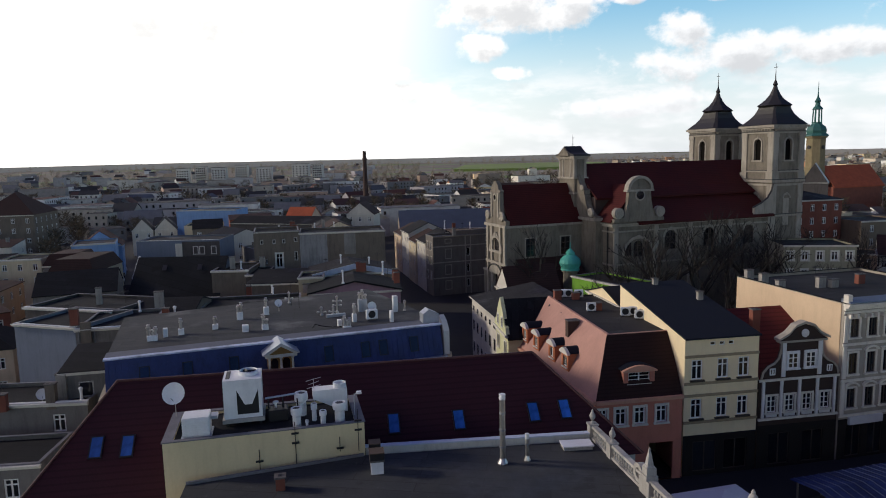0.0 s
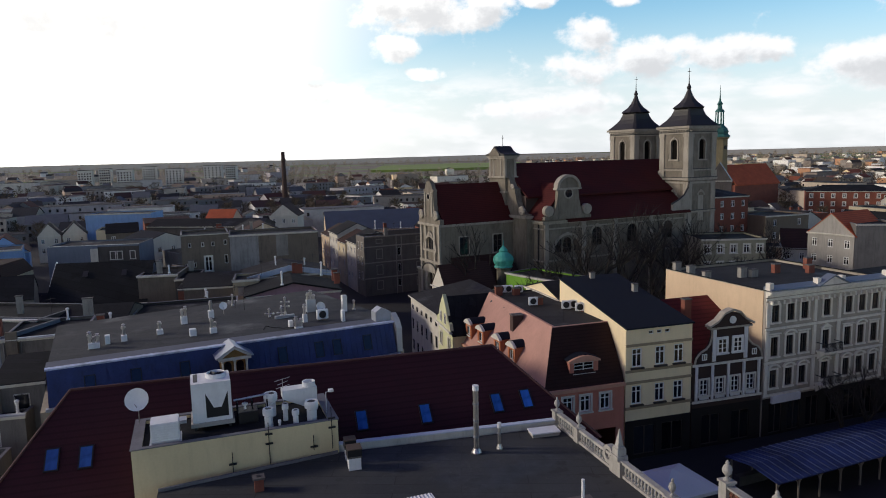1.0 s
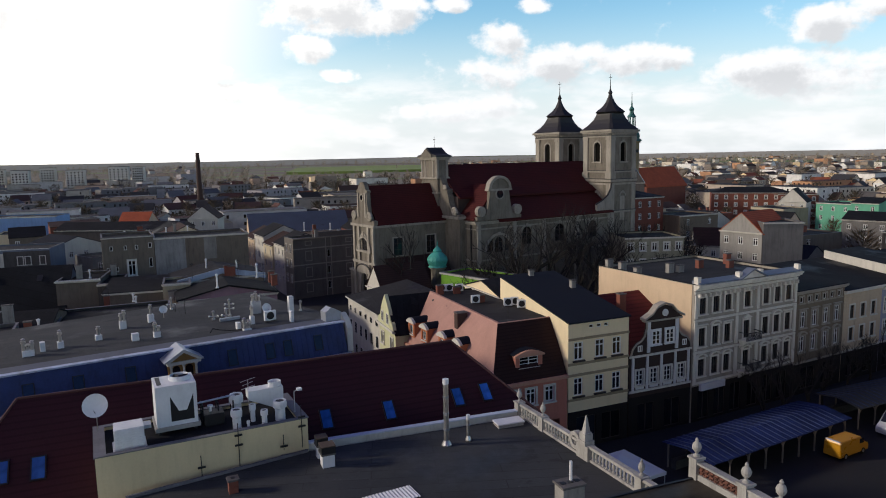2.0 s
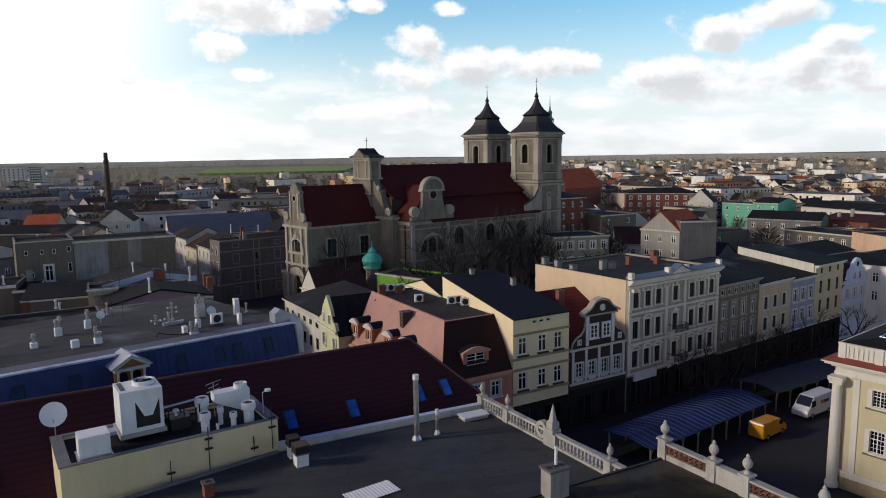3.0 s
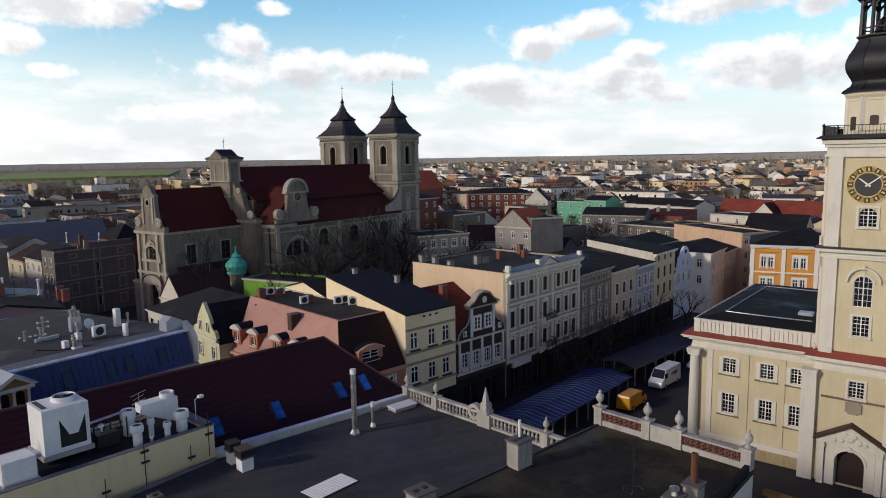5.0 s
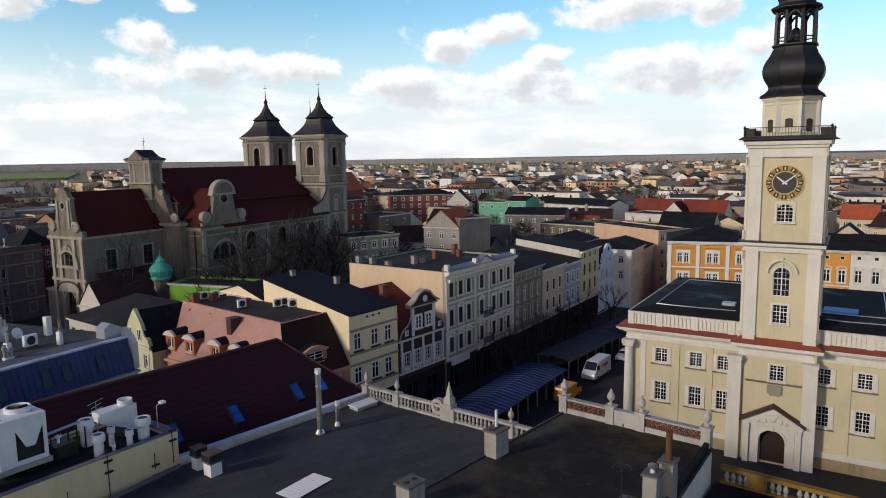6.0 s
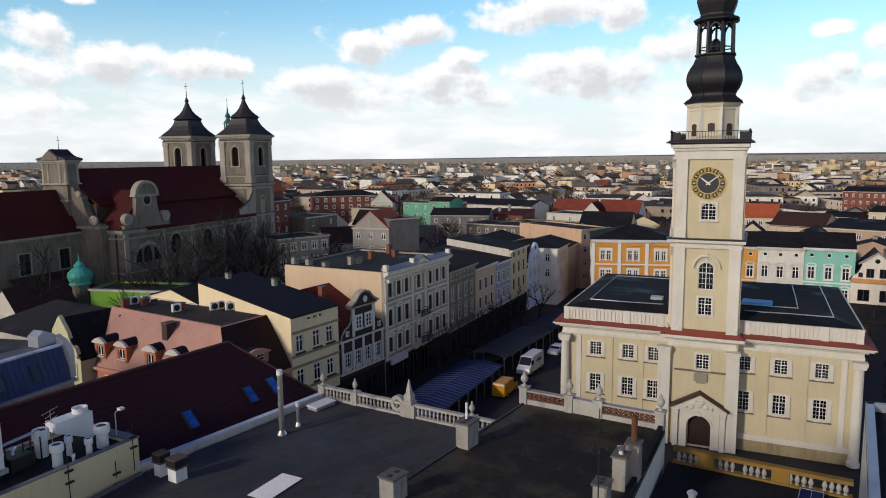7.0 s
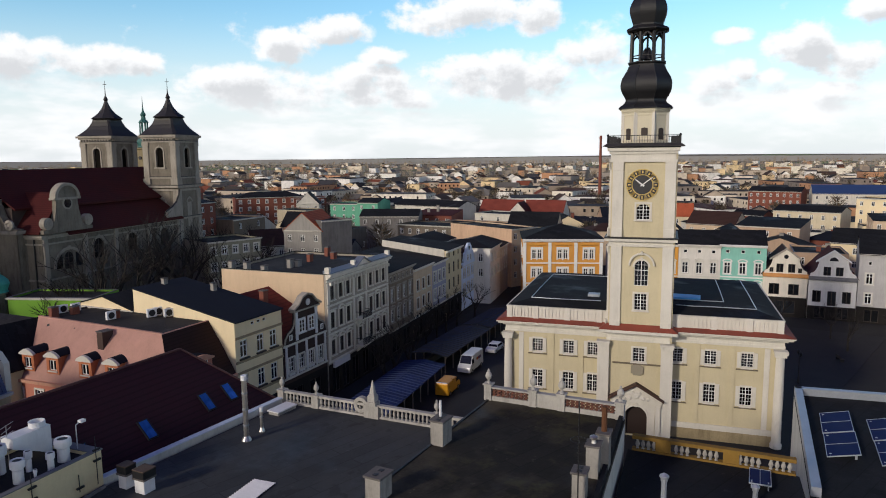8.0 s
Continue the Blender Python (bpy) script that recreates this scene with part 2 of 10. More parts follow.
def extrude_yz(bm, prof, x0, x1):
    """A closed profile in y and z, drawn along x."""
    a, b = [bm.verts.new((x0, y, z)) for y, z in prof], [bm.verts.new((x1, y, z)) for y, z in prof]
    n = len(prof)
    bm.faces.new(a[::-1])
    bm.faces.new(b)
    for i in range(n):
        bm.faces.new((a[i], a[(i + 1) % n], b[(i + 1) % n], b[i]))


def extrude_xz(bm, prof, y0, y1):
    """A closed profile in x and z, drawn along y."""
    a, b = [bm.verts.new((x, y0, z)) for x, z in prof], [bm.verts.new((x, y1, z)) for x, z in prof]
    n = len(prof)
    bm.faces.new(a)
    bm.faces.new(b[::-1])
    for i in range(n):
        bm.faces.new((a[(i + 1) % n], a[i], b[i], b[(i + 1) % n]))


def lathe(bm, prof, seg=12, cx=0.0, cy=0.0, turn=0.0):
    """A profile of (radius, z), turned about the upright axis."""
    rings = []
    for r, z in prof:
        rings.append([bm.verts.new((cx + r * math.cos(turn + 2 * math.pi * i / seg), cy + r * math.sin(turn + 2 * math.pi * i / seg), z)) for i in range(seg)])
    for a, b in zip(rings, rings[1:]):
        for i in range(seg):
            bm.faces.new((a[i], a[(i + 1) % seg], b[(i + 1) % seg], b[i]))
    bm.faces.new(rings[0][::-1])
    bm.faces.new(rings[-1])


def tube(bm, a, b, r0, r1, seg=6):
    a, b = Vector(a), Vector(b)
    q = (b - a).to_track_quat("Z", "Y").to_matrix()
    ra = [bm.verts.new(a + q @ Vector((r0 * math.cos(2 * math.pi * i / seg), r0 * math.sin(2 * math.pi * i / seg), 0))) for i in range(seg)]
    rb = [bm.verts.new(b + q @ Vector((r1 * math.cos(2 * math.pi * i / seg), r1 * math.sin(2 * math.pi * i / seg), 0))) for i in range(seg)]
    for i in range(seg):
        bm.faces.new((ra[i], ra[(i + 1) % seg], rb[(i + 1) % seg], rb[i]))
    bm.faces.new(ra[::-1])
    bm.faces.new(rb)


def sweep(bm, pts, r, seg=5):
    """One connected rod of even thickness along a line of points."""
    pts = [Vector(p) for p in pts]
    rings = []
    for i, p in enumerate(pts):
        way = (pts[min(i + 1, len(pts) - 1)] - pts[max(i - 1, 0)]).normalized()
        q = way.to_track_quat("Z", "Y").to_matrix()
        rings.append([bm.verts.new(p + q @ Vector((r * math.cos(2 * math.pi * k / seg), r * math.sin(2 * math.pi * k / seg), 0))) for k in range(seg)])
    for a, b in zip(rings, rings[1:]):
        off = min(range(seg), key=lambda o: sum((a[k].co - b[(k + o) % seg].co).length for k in range(seg)))
        for k in range(seg):
            bm.faces.new((a[k], a[(k + 1) % seg], b[(k + 1 + off) % seg], b[(k + off) % seg]))
    bm.faces.new(rings[0][::-1])
    bm.faces.new(rings[-1])


def mesh_of(name, bm, material):
    me = bpy.data.meshes.new(name)
    bmesh.ops.recalc_face_normals(bm, faces=bm.faces)
    bm.to_mesh(me)
    bm.free()
    me.materials.append(material)
    return me


def part(name, bm, material, parent, label="", m=None):
    me = mesh_of(name, bm, material) if isinstance(bm, bmesh.types.BMesh) else bm    # a shared mesh, or None for a bare group
    ob = new(name, me)
    ob.parent = parent
    if m is not None:
        ob.matrix_basis = m
    if label:
        tagged(ob, label)
    return ob


def thing(name, m, label, category, group="", kind=""):
    return tagged(new(name), label, category, group, kind) if m is None else place(tagged(new(name), label, category, group, kind), m)


def place(ob, m):
    ob.matrix_basis = m
    return ob


def nb():
    return bmesh.new()


def cached(key, make, material):
    """A mesh that alike pieces share."""
    if key not in MESH:
        bm = nb()
        make(bm)
        MESH[key] = mesh_of(key[0], bm, material)
    return MESH[key]


def wall_face(bm, ox, oy, dx, dy, w, z0, z1, ops, deep=0.28):
    """An upright wall from (ox, oy) along (dx, dy), seen from its right-hand side, with openings (xc, zc, w, h) and their reveals."""
    xs = sorted({0.0, w, *[round(o[0] + s * o[2] / 2, 4) for o in ops for s in (-1, 1)]})
    zs = sorted({z0, z1, *[round(o[1] + s * o[3] / 2, 4) for o in ops for s in (-1, 1)]})
    at = {}

    def v(x, z, k=0.0):
        key = (round(x, 4), round(z, 4), k)
        if key not in at:
            at[key] = bm.verts.new((ox + dx * x - dy * k, oy + dy * x + dx * k, z))
        return at[key]

    def hole(x, z):
        return any(abs(x - o[0]) < o[2] / 2 and abs(z - o[1]) < o[3] / 2 for o in ops)

    for a, b in zip(xs, xs[1:]):
        for c, d in zip(zs, zs[1:]):
            if not hole((a + b) / 2, (c + d) / 2):
                bm.faces.new((v(a, c), v(b, c), v(b, d), v(a, d)))
    for xc, zc, ow, oh, *_ in ops:
        a, b, c, d = round(xc - ow / 2, 4), round(xc + ow / 2, 4), round(zc - oh / 2, 4), round(zc + oh / 2, 4)
        ring, back = ((a, c), (b, c), (b, d), (a, d)), []
        front = [v(x, z) for x, z in ring]
        back = [bm.verts.new((ox + dx * x - dy * deep, oy + dy * x + dx * deep, z)) for x, z in ring]
        for i in range(4):
            bm.faces.new((front[i], back[i], back[(i + 1) % 4], front[(i + 1) % 4]))


def bar_lattice(bm, w, h, uprights, rails, y0=0.10, y1=0.19):
    """One connected frame of bars: uprights as (x0, x1) from the left, rails as (z0, z1) from the foot."""
    xs = sorted({0.0, w, *[q for u in uprights for q in u]})
    zs = sorted({0.0, h, *[q for u in rails for q in u]})

    def solid(i, j):
        if not (0 <= i < len(xs) - 1 and 0 <= j < len(zs) - 1):
            return False
        x, z = (xs[i] + xs[i + 1]) / 2, (zs[j] + zs[j + 1]) / 2
        return any(a < x < b for a, b in uprights) or any(a < z < b for a, b in rails)

    at = {}

    def v(i, j, y):
        if (i, j, y) not in at:
            at[i, j, y] = bm.verts.new((xs[i] - w / 2, y, zs[j]))
        return at[i, j, y]

    for i in range(len(xs) - 1):
        for j in range(len(zs) - 1):
            if not solid(i, j):
                continue
            ring = ((i, j), (i + 1, j), (i + 1, j + 1), (i, j + 1))
            bm.faces.new([v(*q, y0) for q in ring])
            bm.faces.new([v(*q, y1) for q in ring[::-1]])
            for k, (a, b) in enumerate(((0, -1), (1, 0), (0, 1), (-1, 0))):
                if not solid(i + a, j + b):
                    p, q = ring[k], ring[(k + 1) % 4]
                    bm.faces.new((v(*p, y0), v(*p, y1), v(*q, y1), v(*q, y0)))


def make_frame(w, h, style):
    """Window frames by style: plain, a pair of casements, a cross with a transom, three rows, or two casements of small panes."""
    b = 0.14 if style == "cross" else 0.05 if style == "fine" else 0.09
    ups, rails = [(0.0, b), (w - b, w)], [(0.0, b), (h - b, h)]
    if style in ("cross", "grid", "pair"):
        ups.append((w / 2 - 0.07, w / 2 + 0.07))
    if style == "cross":
        rails.append((h * 0.66, h * 0.66 + 0.11))
    if style == "grid":
        rails += [(h * k / 3 - 0.035, h * k / 3 + 0.035) for k in (1, 2)]
    if style == "fine":
        ups.append((w / 2 - 0.045, w / 2 + 0.045))
        ups += [(w * q - 0.014, w * q + 0.014) for q in (0.26, 0.74)]
        rails.append((h * 0.6, h * 0.6 + 0.075))
        rails += [(h * q - 0.014, h * q + 0.014) for q in (0.21, 0.41, 0.82)]
    return lambda bm: bar_lattice(bm, w, h, ups, rails)


def make_surround(w, h, kind):
    def make(bm):
        s = 0.2
        box(bm, -w / 2 - s, -0.1, 0, -w / 2, 0.02, h)
        box(bm, w / 2, -0.1, 0, w / 2 + s, 0.02, h)
        box(bm, -w / 2 - s, -0.08, h, w / 2 + s, 0.02, h + s)
        box(bm, -w / 2 - s - 0.06, -0.22, -0.16, w / 2 + s + 0.06, 0.05, 0)
        if kind == "hood":
            box(bm, -w / 2 - s - 0.12, -0.22, h + s + 0.12, w / 2 + s + 0.12, 0.02, h + s + 0.26)
        if kind == "arch":
            n = 10
            for r0, r1, y in ((w / 2 + 0.08, w / 2 + 0.38, -0.24),):
                prof = [(r1 * math.cos(math.pi * i / n), h + s + 0.55 * r1 * math.sin(math.pi * i / n)) for i in range(n + 1)]
                prof += [(r0 * math.cos(math.pi * i / n), h + s + 0.55 * r0 * math.sin(math.pi * i / n)) for i in range(n, -1, -1)]
                for i in range(n):
                    quad = (prof[i], prof[i + 1], prof[2 * n - i], prof[2 * n + 1 - i])
                    extrude_xz(bm, quad, y, 0.02)
        if kind == "pediment":
            extrude_xz(bm, ((-w / 2 - 0.35, h + s + 0.1), (w / 2 + 0.35, h + s + 0.1), (0, h + s + 0.62)), -0.2, 0.02)
    return make


def window(parent, ox, oy, dx, dy, xc, zc, w, h, style="cross", surround=None, trim=TRIM, frame_mat=FRAME):
    """A window in an opening of a wall_face: its frame, with pane and surround as sub-parts."""
    m = Matrix(((dx, -dy, 0, ox + dx * xc), (dy, dx, 0, oy + dy * xc), (0, 0, 1, zc - h / 2), (0, 0, 0, 1)))
    fr = part("window", cached(("window", w, h, style, frame_mat.name), make_frame(w, h, style), frame_mat), None, parent, m=m)
    part("pane", cached(("pane", w, h), lambda bm: box(bm, -w / 2 - 0.02, 0.135, -0.02, w / 2 + 0.02, 0.155, h + 0.02), GLASS), None, fr)
    if surround:
        part("surround", cached(("surround", w, h, surround, trim.name), make_surround(w, h, surround), trim), None, fr)
    return fr


def grid(cols, rows, w, h, style="cross", surround=None):
    """Openings for every column centre and row centre."""
    return [(x, z, w, h, style, surround) for z in rows for x in cols]


def spread(n, w, edge):
    """n even places over a width."""
    return [w / 2] if n == 1 else [edge + (w - 2 * edge) * i / (n - 1) for i in range(n)]


def slab(bm, line, axis, a, b, thick=0.16):
    """A roof covering along a line of (across, z), drawn from a to b along the other axis."""
    prof = list(line) + [(p, z - thick) for p, z in reversed(line)]
    (extrude_yz if axis == "x" else extrude_xz)(bm, prof, a, b)


def building(name, label, x, y, deg, w, d, h, wall, roof, rtype="flat", rh=3.0, ops=None, trim=TRIM, frame_mat=FRAME, category="house", over=0.35,
             cornice=0.0, bands=(), inset=1.2, z0=0.0, group="", base=None, coping=None):
    """A house whose front-left corner stands at (x, y): x along the front, y into the block."""
    ops, shop = ops or {}, base
    ob = thing(name, pose(x, y, 0, 0, 0, deg), label, category, group)
    bm = nb()
    top = h
    faces = {"f": (0, 0, 1, 0, w), "r": (w, 0, 0, 1, d), "b": (w, d, -1, 0, w), "l": (0, d, 0, -1, d)}
    for k, (ox, oy, dx, dy, fw) in faces.items():
        lift = base[0] if base and k == "f" else z0
        wall_face(bm, ox, oy, dx, dy, fw, lift, top, [o[:4] for o in ops.get(k, ()) if o[1] > lift])
    e = 0.02
    if rtype == "gx":
        for xx in (0, w):
            bm.faces.new([bm.verts.new(p) for p in ((xx, 0, h), (xx, d / 2, h + rh - e), (xx, d, h))])
    elif rtype == "gy":
        for yy in (0, d):
            bm.faces.new([bm.verts.new(p) for p in ((0, yy, h), (w / 2, yy, h + rh - e), (w, yy, h))])
    elif rtype == "shed":
        bm.faces.new([bm.verts.new(p) for p in ((0, 0, h), (0, d, h + rh - e), (0, d, h))])
        bm.faces.new([bm.verts.new(p) for p in ((w, 0, h), (w, d, h + rh - e), (w, d, h))])
        bm.faces.new([bm.verts.new(p) for p in ((0, d, h), (w, d, h), (w, d, h + rh - e), (0, d, h + rh - e))])
    part("wall", bm, wall, ob)
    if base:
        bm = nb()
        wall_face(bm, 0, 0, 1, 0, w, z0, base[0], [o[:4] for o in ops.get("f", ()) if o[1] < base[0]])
        part("shopfront", bm, base[1], ob, "ground floor shopfront darkened to imitate street shade")
    bm = nb()
    if rtype == "flat":
        box(bm, 0.22, 0.22, h - 0.7, w - 0.22, d - 0.22, h - 0.32)
    elif rtype == "gx":
        s = rh / (d / 2)
        slab(bm, ((-over, h - s * over + 0.1), (d / 2, h + rh + 0.1), (d + over, h - s * over + 0.1)), "x", -0.12, w + 0.12)
    elif rtype == "gy":
        s = rh / (w / 2)
        slab(bm, ((-over, h - s * over + 0.1), (w / 2, h + rh + 0.1), (w + over, h - s * over + 0.1)), "y", -0.12, d + 0.12)
    elif rtype == "shed":
        s = rh / d
        slab(bm, ((-over, h - s * over + 0.12), (d + 0.1, h + rh + 0.12)), "x", -0.1, w + 0.1)
    elif rtype == "hip":
        r = min(w, d) / 2
        o = over
        base = [bm.verts.new(p) for p in ((-o, -o, h), (w + o, -o, h), (w + o, d + o, h), (-o, d + o, h))]
        if w >= d:
            a, b = bm.verts.new((r, d / 2, h + rh)), bm.verts.new((w - r, d / 2, h + rh))
            quads = ((base[0], base[1], b, a), (base[2], base[3], a, b), (base[1], base[2], b), (base[3], base[0], a))
        else:
            a, b = bm.verts.new((w / 2, r, h + rh)), bm.verts.new((w / 2, d - r, h + rh))
            quads = ((base[1], base[2], b, a), (base[3], base[0], a, b), (base[0], base[1], a), (base[2], base[3], b))
        for q in quads:
            bm.faces.new(q)
        bm.faces.new(base[::-1])
    elif rtype == "mansard":
        o, i = 0.15, inset
        lo = [bm.verts.new(p) for p in ((-o, -o, h), (w + o, -o, h), (w + o, d + o, h), (-o, d + o, h))]
        hi = [bm.verts.new(p) for p in ((i, i, h + rh), (w - i, i, h + rh), (w - i, d - i, h + rh), (i, d - i, h + rh))]
        for k in range(4):
            bm.faces.new((lo[k], lo[(k + 1) % 4], hi[(k + 1) % 4], hi[k]))
        bm.faces.new(hi)
        bm.faces.new(lo[::-1])
    part("roof", bm, roof, ob)
    if rtype == "flat":
        bm = nb()
        box(bm, -0.06, -0.08, h, w + 0.06, 0.24, h + 0.07)
        part("coping", bm, coping or ZINC, ob)
        bm = nb()
        for x0, y0, x1, y1 in ((-0.06, d - 0.22, w + 0.06, d + 0.06), (-0.06, 0.24, 0.22, d - 0.22), (w - 0.22, 0.24, w + 0.06, d - 0.22)):
            box(bm, x0, y0, h, x1, y1, h + 0.06)
        part("roof_kerb", bm, COPING if coping is not FELT_DARK else FELT_DARK, ob)
    if cornice:
        bm = nb()
        c = cornice
        box(bm, -0.1, -c * 0.5, h - 1.1 * c, w + 0.1, -0.005, h - 0.7 * c)
        box(bm, -0.12, -c, h - 0.7 * c, w + 0.12, -0.005, h - 0.35 * c)
        box(bm, -0.15, -c * 1.25, h - 0.35 * c, w + 0.15, -0.005, h - 0.02)
        part("cornice", bm, trim, ob)
    for zb in bands:
        bm = nb()
        box(bm, -0.02, -0.14, zb - 0.14, w + 0.02, -0.004, zb + 0.12)
        part("string_course", bm, trim, ob)
    for k, (ox, oy, dx, dy, fw) in faces.items():
        for xc, zc, ow, oh, style, sur in ops.get(k, ()):
            window(ob, ox, oy, dx, dy, xc, zc, ow, oh, style, sur, trim, FRAME_DARK if shop and k == "f" and zc < shop[0] else frame_mat)
    return ob


# ---- small things for the roofs ----
def chimney(x, y, z, w=0.8, d=0.5, h=1.4, material=CHIM_WHITE, pots=1, deg=9.0, label="rendered chimney stack with a dark cap on the roof"):
    ob = thing("chimney", pose(x, y, z, 0, 0, deg), label, "chimney")
    bm = nb()
    box(bm, -w / 2, -d / 2, -0.3, w / 2, d / 2, h)
    part("shaft", bm, material, ob)
    bm = nb()
    box(bm, -w / 2 - 0.07, -d / 2 - 0.07, h, w / 2 + 0.07, d / 2 + 0.07, h + 0.1)
    part("cap", bm, mat("sooty_cap", (0.11, 0.10, 0.095), 0.9, 0, 0.4, 2.0, 9.0, 0.2), ob)
    for i in range(pots):
        xx = (i - (pots - 1) / 2) * w / max(pots, 1)
        bm = nb()
        box(bm, xx - 0.11, -0.11, h + 0.1, xx + 0.11, 0.11, h + 0.125)
        part("flue", bm, BLACK_METAL, ob)
    return ob


def vent_pipe(x, y, z, h=1.2, r=0.12, material=STEEL, hat=True, label="metal vent pipe with a cap on the roof"):
    ob = thing("vent_pipe", pose(x, y, z), label, "vent")
    bm = nb()
    lathe(bm, ((r * 1.8, -0.05), (r * 1.8, 0.08), (r, 0.2), (r, h)), 10)
    part("pipe", bm, material, ob)
    if hat:
        bm = nb()
        lathe(bm, ((r * 1.3, h + 0.002), (r * 1.3, h + 0.12), (r * 1.7, h + 0.16), (r * 1.7, h + 0.24), (0.02, h + 0.36)), 10)
        part("hood", bm, material, ob)
    return ob


def ac_unit(x, y, z, deg=0.0, w=0.95, h=0.75, label="white outdoor air conditioning unit on the roof"):
    ob = thing("air_conditioner", pose(x, y, z, 0, 0, deg), label, "air conditioner")
    bm = nb()
    box(bm, -w / 2, -0.18, 0.14, w / 2, 0.18, 0.14 + h)
    bmesh.ops.bevel(bm, geom=bm.edges[:], offset=0.03, segments=1, affect="EDGES")
    part("casing", bm, WHITE_METAL, ob)
    bm = nb()
    n = 16
    ring = [bm.verts.new((0.08 - w * 0.08 + 0.3 * h / 0.75 * math.cos(2 * math.pi * i / n), -0.186, 0.14 + h / 2 + 0.3 * h / 0.75 * math.sin(2 * math.pi * i / n))) for i in range(n)]
    back = [bm.verts.new((v.co.x, -0.178, v.co.z)) for v in ring]
    bm.faces.new(ring)
    for i in range(n):
        bm.faces.new((ring[i], back[i], back[(i + 1) % n], ring[(i + 1) % n]))
    part("fan_grille", bm, BLACK_METAL, ob)
    for s in (-1, 1):
        bm = nb()
        box(bm, s * w * 0.35 - 0.04, -0.2, -0.02, s * w * 0.35 + 0.04, 0.2, 0.14)
        part("foot", bm, BLACK_METAL, ob)
    return ob


def dish(x, y, z, r=0.45, yaw=20.0, mast=1.0, label="white satellite dish on a mast"):
    ob = thing("satellite_dish", pose(x, y, z, 0, 0, yaw), label, "satellite dish")
    bm = nb()
    tube(bm, (0, 0, -0.1), (0, 0, mast), 0.03, 0.03)
    part("mast", bm, STEEL, ob)
    bm = nb()
    lathe(bm, [(r * k / 5, 0.25 * r * (k / 5) ** 2) for k in range(1, 6)] + [(r * k / 5, 0.25 * r * (k / 5) ** 2 + 0.03) for k in range(5, 0, -1)], 20)
    part("reflector", bm, WHITE_METAL, ob, m=pose(0, -0.06, mast, 68))
    bm = nb()
    tube(bm, (0, -0.06, mast - r * 0.9), (0, -r * 1.1, mast - 0.05), 0.015, 0.015)
    part("feed_arm", bm, BLACK_METAL, ob)
    return ob


def antenna(x, y, z, h=2.6, yaw=0.0):
    ob = thing("antenna", pose(x, y, z, 0, 0, yaw), "thin television aerial with cross rods on a mast", "antenna")
    bm = nb()
    tube(bm, (0, 0, -0.1), (0, 0, h), 0.025, 0.02, 5)
    part("mast", bm, BLACK_METAL, ob)
    bm = nb()
    tube(bm, (-0.6, 0, h - 0.25), (0.6, 0, h - 0.25), 0.012, 0.012, 4)
    for i in range(7):
        xx = -0.55 + i * 0.18
        tube(bm, (xx, -0.28, h - 0.25), (xx, 0.28, h - 0.25), 0.009, 0.009, 4)
    part("rods", bm, BLACK_METAL, ob)
    return ob

# ---- ground ----
def ground_material():
    m = bpy.data.materials.new("town_ground")
    m.use_nodes = True
    t = m.node_tree
    p = t.nodes["Principled BSDF"]
    co = t.nodes.new("ShaderNodeTexCoord").outputs["Object"]
    ln = t.nodes.new("ShaderNodeVectorMath")
    ln.operation = "LENGTH"
    link(t, co, ln.inputs[0])
    far = maprange(t, ln.outputs["Value"], 350, 900)
    n1, n2, n3 = noise_of(t, co, 0.02, 6, 0.6), noise_of(t, co, 0.6, 4, 0.6), noise_of(t, co, 0.0028, 3, 0.5)
    # near-black town colour stands in for shade in the streets
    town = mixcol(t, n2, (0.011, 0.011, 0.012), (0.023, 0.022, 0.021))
    field = mixcol(t, maprange(t, n1, 0.35, 0.65), (0.15, 0.125, 0.09), (0.24, 0.20, 0.14))
    field = mixcol(t, maprange(t, n3, 0.53, 0.60), field, (0.17, 0.24, 0.07))
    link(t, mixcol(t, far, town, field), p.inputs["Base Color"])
    p.inputs["Roughness"].default_value = 0.9
    return m


bm = nb()
rings = []
for r in (6, 60, 160, 320, 600, 1000, 1600, 2400, 3200, 3900, 4300, 4750):
    ring = []
    for i in range(96):
        a = 2 * math.pi * i / 96
        hill = 0.0
        if r > 1200:
            k = min(1.0, (r - 1200) / 3000)
            hill = k * (7 + 12 * noise.noise(Vector((math.cos(a) * 2.2, math.sin(a) * 2.2, r * 0.0006))) + 14 * k)
        ring.append(bm.verts.new((r * math.cos(a), r * math.sin(a), hill)))
    rings.append(ring)
bm.faces.new(rings[0])
for a, b in zip(rings, rings[1:]):
    for i in range(96):
        bm.faces.new((a[i], b[i], b[(i + 1) % 96], a[(i + 1) % 96]))
ground = new("ground", mesh_of("ground", bm, ground_material()))
tagged(ground, "shade-darkened town ground running out to brown and green winter fields", "ground", kind="structure")

# the bright winter field before the far woods
bm = nb()
prism(bm, [(r * math.sin(radians(a)), r * math.cos(radians(a))) for r, a in ((1380, 1.0), (1360, 6.0), (1420, 12.5), (2050, 13.5), (2150, 8.0), (2000, 2.0))], -1.0, 5.5)
tagged(new("field", mesh_of("field", bm, mat("winter_field", (0.20, 0.27, 0.06), 0.95, 0, 0.35, 0.012, 0.2, 0.0))), "bright yellow-green winter field beyond the town", "field", kind="structure")

# setts coloured near black to imitate shadow over the square
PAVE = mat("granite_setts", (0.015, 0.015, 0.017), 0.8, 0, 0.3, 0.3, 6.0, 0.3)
bm = nb()
prism(bm, ((14, 20), (118, 8), (112, 74), (100, 82), (20, 64.5), (14, 50)), -0.3, 0.06)
